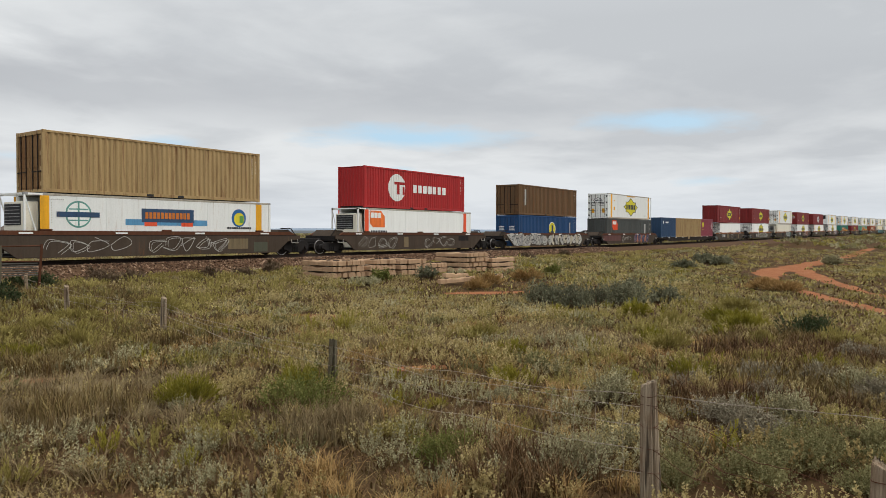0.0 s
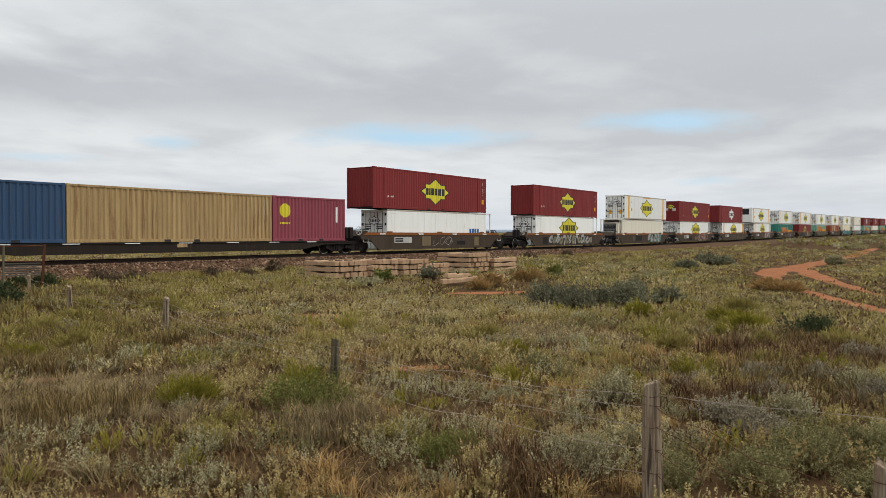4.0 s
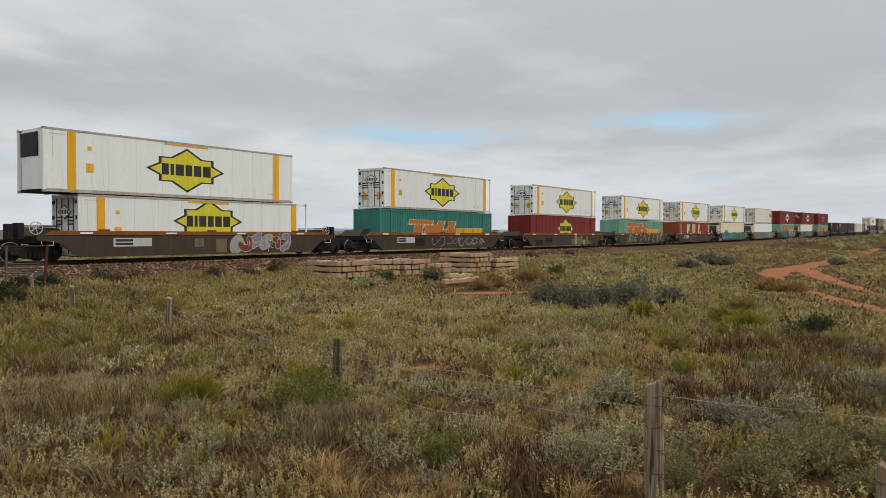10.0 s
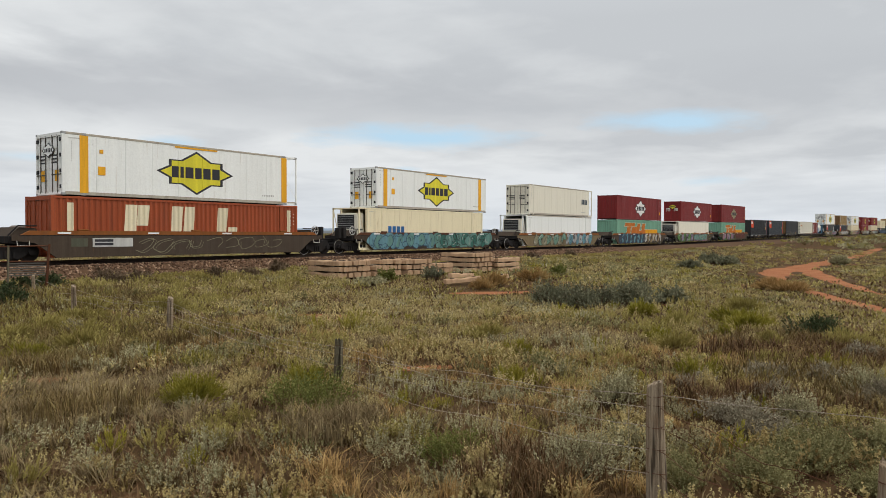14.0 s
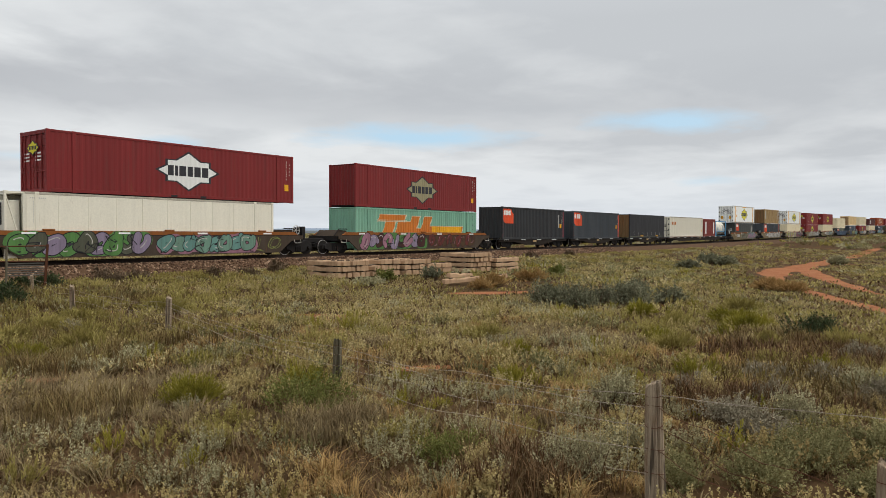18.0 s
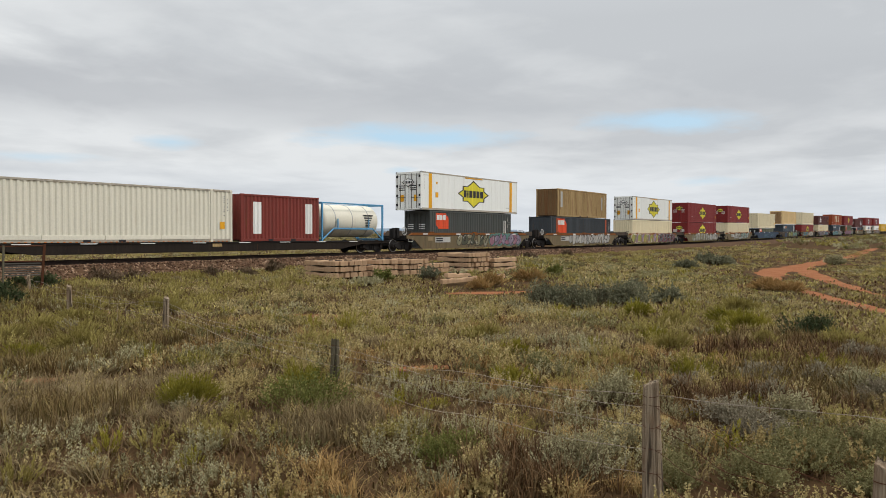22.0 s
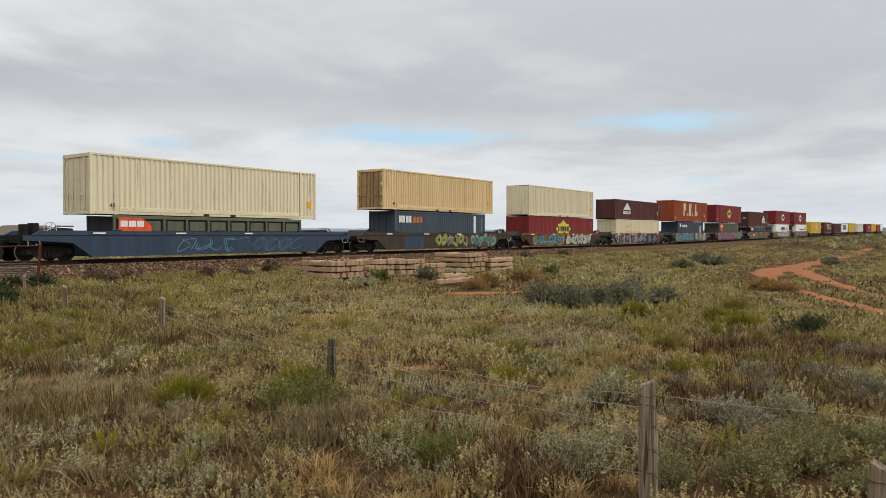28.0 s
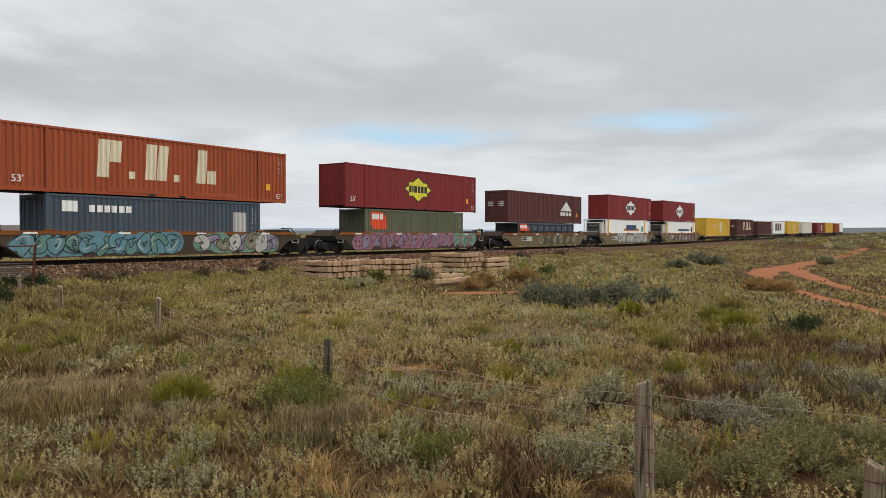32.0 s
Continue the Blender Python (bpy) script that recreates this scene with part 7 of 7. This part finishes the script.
def shrub(x, y, w, h, leaf, label):
    """One bush of its own: stems below, mostly in dark tones that stand for shade, an uneven crown of leafy shoots
    above.
    """
    rng = np.random.default_rng(int(x * 100 + y * 10))
    dist = math.hypot(x, y)
    lw = max(0.0092, 0.00102 * dist)
    CLEAR.append((x, y, w * 0.40))
    b = thing("shrub", label, "shrub", "shrubs on the plain", at=pose(x, y, ground_z(x, y) - 0.02))
    w *= 1.2
    feather = leaf in ("yellow", "rust", "olive")
    n = int(min(430, max(110, 190 * w * w / max(0.4, (dist / 11) ** 1.2))))
    per = 15 if dist < 16 else 10
    lobes = 8
    la, lr, lh = rng.random(lobes) * 6.28, w * 0.5 * rng.uniform(0.1, 0.68, lobes), rng.uniform(0.62, 1.12, lobes)
    pick = rng.integers(lobes, size=n)
    a, q = rng.random(n) * 6.28, rng.random(n) ** 0.6
    r = w * 0.24 * q
    tips = np.stack([lr[pick] * np.cos(la[pick]) + r * np.cos(a), lr[pick] * np.sin(la[pick]) + r * np.sin(a),
                     h * lh[pick] * rng.uniform(0.75, 1.1, n) * (1.0 - 0.6 * q ** 2)], 1)
    feet = tips * np.array([[0.45, 0.45, 0.0]]) + rng.normal(size=(n, 3)) * np.array([[0.02, 0.02, 0]]) * w
    fine = dist < 13
    low, top = shoots(rng, feet, tips, per, lw * (0.5 if feather else 1.0), lw * (6.0 if feather else 3.0), 0.62, feather, fine)
    shade = 0.45 + rng.uniform(-0.18, 0.18, lobes)
    per_leaf = np.repeat(shade[pick], per * (4 if fine else 3))
    part("foliage", numpy_mesh("foliage", top[0], top[1], top[2] + per_leaf), LEAF[leaf], b)
    # the crown's shaded underside is coloured in here; rust bushes get straw
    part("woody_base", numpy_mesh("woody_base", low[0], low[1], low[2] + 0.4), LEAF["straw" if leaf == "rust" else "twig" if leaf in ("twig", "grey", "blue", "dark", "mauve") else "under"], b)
    return b


for x, y, w, h in ((25.4, 13.2, 2.0, 1.1), (25.0, 11.6, 2.0, 1.15), (27.4, 10.6, 2.2, 1.1), (26.6, 13.9, 1.4, 0.9), (29.0, 11.4, 1.6, 0.9), (26.3, 11.7, 1.7, 0.95), (28.7, 9.6, 1.5, 0.80), (32.0, 12.4, 1.5, 0.90), (31.0, 23.3, 1.4, 1.0), (68.1, 18.4, 3.0, 1.0), (58.0, 18.0, 2.0, 0.8), (72.0, 20.5, 2.2, 0.9)):
    shrub(x, y, w, h, "blue", "dense blue-grey saltbush standing out of the scrub")
for x, y, w, h in ((21.3, 3.4, 1.7, 0.75), (13.3, 29.2, 2.1, 0.7), ):
    shrub(x, y, w, h, "dark", "dark green bush in the scrub")
for x, y, w, h in ((7.75, 8.3, 1.75, 0.72), (7.25, 5.15, 1.1, 0.5), (28.0, 24.0, 1.2, 0.8), (40.7, 20.8, 1.1, 0.8)):
    shrub(x, y, w, h, "green", "fresh green rounded bush in the scrub")
for x, y, w, h in ((6.75, 9.9, 1.3, 0.58), (8.7, 9.35, 0.9, 0.6), (7.2, 16.3, 1.4, 0.5), (16.3, 2.3, 1.0, 0.5), (14.4, 4.3, 0.8, 0.42), (24.1, 9.2, 1.4, 0.55), (24.0, 6.0, 1.7, 0.55),
                   (22.6, 5.2, 1.3, 0.5), (20.4, 5.1, 0.95, 0.45), (18.6, 6.6, 0.9, 0.42), (11.7, 6.9, 0.8, 0.4), (14.6, 8.4, 0.8, 0.4)):
    shrub(x, y, w, h, "yellow", "yellow-green feathery bush in the scrub")
for x, y, w, h in ((11.1, 4.6, 1.05, 0.66), (7.7, 3.75, 1.3, 0.66), (11.9, 2.0, 1.0, 0.55), (14.6, 1.4, 1.1, 0.58), (26.2, 23.6, 2.2, 0.45), (76.4, 9.9, 1.6, 1.0), (10.3, 6.2, 0.7, 0.4), (6.45, 9.5, 0.55, 0.3)):
    shrub(x, y, w, h, "grey", "silver-grey saltbush in the scrub")
for x, y, w, h in ((12.5, 3.5, 0.9, 0.6), (6.9, 4.5, 0.5, 0.5), (6.4, 4.1, 0.5, 0.45)):
    shrub(x, y, w, h, "pale", "pale flowering bush in the scrub")
for x, y, w, h in ((11.2, 2.75, 1.2, 0.5), (10.6, 2.2, 1.0, 0.45), (12.9, 2.7, 1.0, 0.5), (18.6, 1.9, 1.6, 0.5), (14.9, 3.2, 1.2, 0.45), (15.1, 2.2, 1.0, 0.45), (14.3, 0.9, 1.4, 0.55), (13.0, 3.9, 1.0, 0.45), (9.4, 18.6, 1.3, 0.42)):
    shrub(x, y, w, h, "mauve", "dull mauve-grey bush with dark twigs")
for x, y, w, h in ((8.9, 19.4, 2.0, 0.5), (10.6, 20.6, 1.8, 0.45), (9.4, 18.2, 1.5, 0.45), (13.6, 21.2, 2.0, 0.45), (16.5, 10.6, 1.3, 0.4), (17.5, 5.8, 1.2, 0.5), (19.2, 3.9, 1.3, 0.55), (22.4, 7.3, 1.3, 0.45), (27.5, 6.6, 1.8, 0.5), (16.6, 3.4, 1.3, 0.45), (20.2, 2.4, 1.8, 0.5), (8.6, 17.0, 1.6, 0.45), (7.6, 18.6, 1.6, 0.5), (11.8, 22.4, 1.6, 0.45)):
    shrub(x, y, w, h, "olive", "olive green feathery bush in the scrub")
for x, y, w, h in ((10.2, 24.6, 1.5, 0.75), (11.4, 29.6, 1.2, 0.8), (12.6, 29.0, 1.2, 0.65), (11.6, 27.6, 1.1, 0.5)):
    shrub(x, y, w, h, "dark", "dark green bush near the old gate")
for x, y, w, h in ((8.6, 1.9, 1.3, 0.5), (9.7, 1.5, 1.2, 0.5), (9.0, 0.7, 1.1, 0.5), (10.3, 1.5, 1.2, 0.5), (8.0, 2.6, 0.9, 0.42), (10.9, 0.9, 1.1, 0.5)):
    shrub(x, y, w, h, "sage", "sage green leafy bush by the fence")
for x, y, w, h in ((16.2, 29.3, 1.4, 0.9), (17.6, 29.2, 1.2, 0.75), (25.4, 29.3, 1.5, 0.95), (21.4, 29.2, 1.3, 0.65), (23.2, 29.0, 1.2, 0.6), (28.6, 29.2, 1.2, 0.6), (53.5, 29.6, 1.5, 0.7), (60.5, 29.6, 1.4, 0.75)):
    shrub(x, y, w, h, "twig", "dry brown bush at the foot of the ballast")
for x, y, w, h in ((32.0, 20.2, 1.6, 0.8), (30.3, 19.6, 1.4, 0.6), (36.6, 20.4, 1.8, 0.8), (39.6, 7.9, 2.2, 0.55), (37.8, 6.9, 1.8, 0.5)):
    shrub(x, y, w, h, "rust", "rust-brown bush beside the bare earth")


def off_bare(x, y):
    """True where no lane, bed, stack or patch of bare earth lies."""
    ok = np.abs(y - np.array([bend(v) for v in x])) > 3.95
    for lx, ly, lw in LANES[::2]:
        ok &= (x - lx) ** 2 + (y - ly) ** 2 > (lw * 0.5) ** 2
    some = RNG.random(len(x)) < 0.8
    for lx, ly, lw in CLEAR:
        ok &= (x - lx) ** 2 + (y - ly) ** 2 > lw * lw
    for lx, ly, lw in SCARS:
        ok &= ~(some & ((x - lx) ** 2 + (y - ly) ** 2 < lw * lw))
    ok &= ~((x > 25.9) & (x < 41.2) & (y > 24.5) & (y < 27.9))
    ok &= ~((x > 29.2) & (x < 34.8) & (y > 19.4) & (y < 21.9) & (some | (y > 20.4)))
    return ok


def low_by_lanes(x, y):
    """Size of the growth: short within a few metres of the bare lanes."""
    d = np.full(len(x), 99.0)
    for lx, ly, lw in [q for q in LANES[::3] if q[0] > 25]:
        d = np.minimum(d, np.hypot(x - lx, y - ly) - lw * 0.5)
    return np.clip(0.4 + 0.6 * (d - 0.5) / 5.0, 0.4, 1.0)


SCARS = [(6.2, 13.8, 0.45), (8.9, 6.1, 0.28), (6.1, 5.3, 0.3), (14.6, 9.6, 0.35), (8.2, 12.6, 0.25), (10.9, 8.2, 0.25), (20.5, 12.0, 0.5), (17.0, 17.5, 0.5)]
VIEW = 0.9413


def ring(r0, r1, density, half=0.66, gap=0.0):
    """Random places in a sector of the plain in front of the eye."""
    n = int(half * (r1 * r1 - r0 * r0) * density)
    r = np.sqrt(RNG.uniform(r0 * r0, r1 * r1, n))
    turn = RNG.uniform(gap, half, n) * np.where(RNG.random(n) < 0.5, -1.0, 1.0)
    x, y = r * np.sin(VIEW + turn), r * np.cos(VIEW + turn)
    ok = off_bare(x, y)
    x, y = x[ok], y[ok]
    return x, y, np.array([ground_z(p, q) for p, q in zip(x, y)]) - 0.015


SPECIES = ("straw", "cream", "grey", "yellow", "olive", "rust", "sage")
BIAS = {"straw": -0.08, "cream": 0.34, "grey": 0.04, "yellow": -0.16, "olive": 0.06, "rust": -0.05, "sage": -0.02}
# where one kind rules: kind, place, reach across and along, strength
STANDS = [("straw", 4.6, 8.6, 1.5, 0.3), ("straw", 5.7, 10.7, 1.7, 1.2), ("straw", 6.9, 12.2, 1.3, 0.8), ("straw", 7.15, 7.1, 0.7, 1.0), ("straw", 17.6, 9.2, 1.6, 0.8), ("straw", 17.6, 7.2, 1.6, 0.6), ("straw", 14.0, 25.5, 5.0, 0.35),
          ("rust", 6.0, 5.6, 1.2, 0.2), ("rust", 10.3, 5.8, 1.0, 0.4), ("rust", 8.4, 5.4, 0.9, 0.25), ("rust", 17.8, 4.0, 1.8, 0.8), ("rust", 16.2, 3.0, 1.4, 0.7), ("straw", 19.6, 2.4, 1.8, 0.8), ("straw", 14.6, 2.4, 1.2, 0.6), ("olive", 13.8, 3.2, 0.9, 0.5), ("rust", 11.4, 10.6, 0.8, 0.5), ("rust", 33.0, 19.5, 2.5, 0.7), ("rust", 41.5, 9.2, 2.5, 0.9),
          ("olive", 9.8, 20.4, 2.6, 0.5), ("olive", 22.0, 8.0, 3.0, 0.4), ("olive", 26.0, 5.0, 4.0, 0.4), ("olive", 20.0, 26.5, 5.0, 0.4), ("olive", 8.2, 16.6, 1.2, 0.5),
          ("sage", 9.2, 1.4, 1.6, 0.8), ("sage", 12.6, 26.5, 3.0, 0.5), ("sage", 8.6, 17.6, 3.0, 0.5), ("olive", 11.0, 25.0, 4.0, 0.45), ("grey", 6.6, 14.6, 1.6, 0.3), ("rust", 19.4, 1.4, 2.0, 0.6), ("straw", 22.0, 3.0, 2.0, 0.5), ("sage", 50.0, 14.0, 14.0, 0.25),
          ("grey", 9.6, 18.8, 1.5, 0.5), ("grey", 7.8, 4.2, 1.0, 0.4), ("grey", 5.2, 12.0, 1.0, 0.3), ("grey", 13.0, 6.0, 1.4, 0.3), ("grey", 4.2, 9.8, 0.6, 0.5),
          ("yellow", 25.0, 7.0, 4.0, 0.3), ("olive", 17.0, 2.4, 2.5, 0.5), ("cream", 17.0, 2.2, 3.5, -0.5), ("grey", 17.5, 2.2, 3.5, -0.4), ("cream", 9.5, 20.0, 5.0, -0.45), ("cream", 6.8, 15.2, 2.2, -0.3)]
# shoots, leaves a shoot, height, spread, half width and length of a leaf, from far to near
SPRIGS = [(7, 5, 0.36, 0.62, 0.042, 0.105), (9, 9, 0.37, 0.42, 0.020, 0.054), (11, 10, 0.36, 0.34, 0.0155, 0.043), (14, 16, 0.35, 0.29, 0.0106, 0.0300)]
TUFTS = [(10, 0.30, 0.9, 0.04, 1.1), (22, 0.28, 0.5, 0.017, 1.0), (50, 0.28, 0.34, 0.0086, 1.1), (80, 0.31, 0.2, 0.0060, 1.3)]
FLOOR = [(4, 0.2, 1.0, 0.05, 1.4), (7, 0.17, 0.75, 0.032, 1.5), (14, 0.15, 0.55, 0.018, 1.5), (32, 0.14, 0.46, 0.0092, 1.5)]


def grow(r0, r1, density, detail, half=0.66, gap=0.0):
    """Mixed scrub in patches between two distances; detail 3 near to 0 far."""
    x, y, z = ring(r0, r1, density * 1.1, half, gap)
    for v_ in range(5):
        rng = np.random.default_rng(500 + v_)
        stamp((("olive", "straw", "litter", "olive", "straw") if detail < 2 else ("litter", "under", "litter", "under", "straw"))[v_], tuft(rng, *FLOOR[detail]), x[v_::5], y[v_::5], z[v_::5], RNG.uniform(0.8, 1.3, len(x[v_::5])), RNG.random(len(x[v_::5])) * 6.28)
    x, y, z = ring(r0, r1, density, half, gap)
    r = np.hypot(x, y)
    score = []
    for i, sp in enumerate(SPECIES):
        v = BIAS[sp] + 0.55 * fields(x, y, 3.7 * i + 1.1, 0.9) + 0.35 * fields(x, y, 5.3 * i + 20.1, 0.22) + RNG.normal(size=len(x)) * 0.13
        if sp in ("olive", "sage"):
            v += 0.22 * np.clip((r - 22) / 25, 0, 1)
        for kind, sx, sy, reach, k in STANDS:
            if kind == sp:
                v += k * np.exp(-((x - sx) ** 2 + (y - sy) ** 2) / (reach * reach))
        score.append(v)
    best = np.array(score).argmax(0)
    swell = fields(x, y, 44.0, 0.5) * 0.55 + fields(x, y, 61.0, 1.3) * 0.5
    var = 7 if detail > 1 else 4
    for i, sp in enumerate(SPECIES):
        idx = np.where(best == i)[0]
        for v_ in range(var):
            sub = idx[v_::var]
            if len(sub) == 0:
                continue
            rng = np.random.default_rng(100 * detail + 10 * v_ + i)
            sz, spin = RNG.uniform(0.7, 1.15, len(sub)) * np.clip(0.98 + 0.8 * swell[sub], 0.55, 1.45), RNG.random(len(sub)) * 6.28
            xs, ys, zs = x[sub], y[sub], z[sub]
            sz *= low_by_lanes(xs, ys)
            n, per, h, spread, lw, ll = SPRIGS[detail]
            if sp in ("straw", "rust"):
                flat = sp == "straw" and v_ % 3 == 0
                kind = TUFTS[detail][:4] + (2.2 if flat else TUFTS[detail][4],)
                if flat:
                    spin = 0.6 + 0.5 * fields(xs, ys, 90.0, 0.6) * 6
                stamp(sp, tuft(rng, *kind), xs, ys, zs, sz, spin)
                if detail > 1 and v_ % 2:
                    lo_, hi_ = sprig(rng, 4, per, h * 0.9, spread, lw, ll, 0.5)
                    stamp("pale", hi_, xs, ys, zs, sz, spin)
            else:
                if sp == "yellow" or (sp == "olive" and v_ % 2):
                    lo_, hi_ = sprig(rng, n + 6, per, h, spread * 0.8, lw * 0.5, ll * 2.0, 0.75, True, detail > 2)
                elif sp == "sage":
                    lo_, hi_ = sprig(rng, n + 2, per, h * 0.85, spread, lw * 1.25, ll * 1.05, 0.8, False, detail > 2)
                elif sp == "grey":
                    lo_, hi_ = sprig(rng, n + 4, per, h, spread * 0.9, lw * 0.8, ll * 1.0, 0.7, False, detail > 2)
                else:
                    lo_, hi_ = sprig(rng, n, per, h, spread, lw, ll, 0.58 if detail > 1 else 0.85, False, detail > 2)
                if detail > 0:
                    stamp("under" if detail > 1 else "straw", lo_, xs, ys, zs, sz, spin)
                stamp("pale" if sp == "cream" else sp, hi_, xs, ys, zs, sz, spin, (0.64, 0.60, 0.53, 0.46)[detail])


grow(5.5, 14.5, 8.2, 3)
grow(14.5, 23, 8.4, 2)
grow(23, 40, 5.4, 1)
grow(40, 72, 1.8, 0)
grow(72, 130, 0.5, 0)
grow(2.2, 5.5, 5.0, 2)
grow(2.2, 16, 1.3, 1, math.pi, 0.68)
# stands of taller dark grass and dull low growth, darkening pale ground and bush feet
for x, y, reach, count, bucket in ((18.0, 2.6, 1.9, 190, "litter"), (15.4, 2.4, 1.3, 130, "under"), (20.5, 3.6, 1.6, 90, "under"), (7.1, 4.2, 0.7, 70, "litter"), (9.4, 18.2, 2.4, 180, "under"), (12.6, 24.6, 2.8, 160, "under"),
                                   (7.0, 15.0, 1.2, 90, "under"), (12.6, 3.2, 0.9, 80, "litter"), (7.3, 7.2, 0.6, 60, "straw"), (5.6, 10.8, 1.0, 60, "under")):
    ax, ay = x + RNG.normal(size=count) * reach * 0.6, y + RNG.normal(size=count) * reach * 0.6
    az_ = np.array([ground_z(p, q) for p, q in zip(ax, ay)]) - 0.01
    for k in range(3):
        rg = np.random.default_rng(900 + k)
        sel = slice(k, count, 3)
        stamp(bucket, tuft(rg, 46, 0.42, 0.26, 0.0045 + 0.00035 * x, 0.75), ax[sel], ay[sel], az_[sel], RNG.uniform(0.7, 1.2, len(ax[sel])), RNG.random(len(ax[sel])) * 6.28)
# dry grass and low olive growth along the foot of the ballast
n = 3000
bx = 6 + 95 * RNG.random(n) ** 1.3
by = np.array([bend(v) for v in bx]) - RNG.uniform(3.3, 5.6, n)
bz = np.array([ground_z(p, q) for p, q in zip(bx, by)])
bz = np.maximum(bz, np.array([climb(v) for v in bx]) - 0.24 - (np.array([bend(v) for v in bx]) - by - 2.05) * 0.46)
for k in range(5):
    rg = np.random.default_rng(70 + k)
    sel = slice(k, n, 5)
    sz = RNG.uniform(0.7, 1.3, len(bx[sel]))
    if k < 4:
        stamp("straw" if k < 3 else "rust", tuft(rg, 20, 0.26, 0.4, 0.014, 1.1), bx[sel], by[sel], bz[sel], sz, sz * 20)
    else:
        stamp("olive", cushion(rg, 40, 0.35, 0.26, 0.033), bx[sel], by[sel], bz[sel], sz, sz * 20)
# far scrub, thinning to the horizon
fx, fy, fz = ring(130, 520, 0.055)
fs_ = RNG.uniform(1.5, 2.8, len(fx))
for bk, k in (("olive", 0), ("grey", 1), ("straw", 2), ("sage", 3)):
    rg = np.random.default_rng(k)
    stamp(bk, cushion(rg, 22, 0.55, 0.34, 0.11, 2.0), fx[k::4], fy[k::4], fz[k::4], fs_[k::4], fs_[k::4] * 9)
settle("pale", LEAF["pale"], "scrub_heads", "pale grey-olive leafy shoots of the low scrub", "scrub")
settle("under", LEAF["under"], "scrub_undergrowth", "brown-green undergrowth of the low scrub, darkened as shade", "scrub")
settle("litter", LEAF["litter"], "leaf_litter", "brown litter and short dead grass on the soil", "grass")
settle("olive", LEAF["olive"], "scrub_leaves", "olive green leaves of the low scrub", "scrub")
settle("straw", LEAF["straw"], "dry_grass", "matted dry brown grass between the scrub", "grass")
settle("rust", LEAF["rust"], "rusty_stalks", "thin rust-brown dead stalks in the scrub", "grass")
settle("grey", LEAF["grey"], "saltbush", "low silver-grey saltbush over the plain", "scrub")
settle("sage", LEAF["sage"], "sage_scrub", "sage green leafy low bushes over the plain", "scrub")
settle("yellow", LEAF["yellow"], "feathery_scrub", "yellow-green feathery tufts over the plain", "scrub")


def motions():
    """The train runs along the track; its wheels roll."""
    times = [0, 2, 4, 6, 8, 10, 12, 14, 16, 18, 20, 22, 24, 26, 28, 30, 32]
    for ob, u, z in TRAIN:
        walk(ob, [(t, on_track(u - run(t), z)) for t in times])
    # every axle turns alike: key one of each place in the bogie, and let the rest take over its turning
    acts = {}
    for w, ax in AXLES:
        if ax not in acts:
            rows, k = [], 0
            while k <= 960:
                t = k / 30.0
                rows.append((t, pose(ax, 0, 0.455) @ Matrix.Rotation(-(run(t) - run(0)) / 0.455, 4, "Y")))
                k += 1
            walk(w, rows)
            acts[ax] = w.animation_data
        else:
            w.rotation_mode = "QUATERNION"
            w.animation_data_create()
            w.animation_data.action = acts[ax].action
            w.animation_data.action_slot = acts[ax].action_slot


motions()
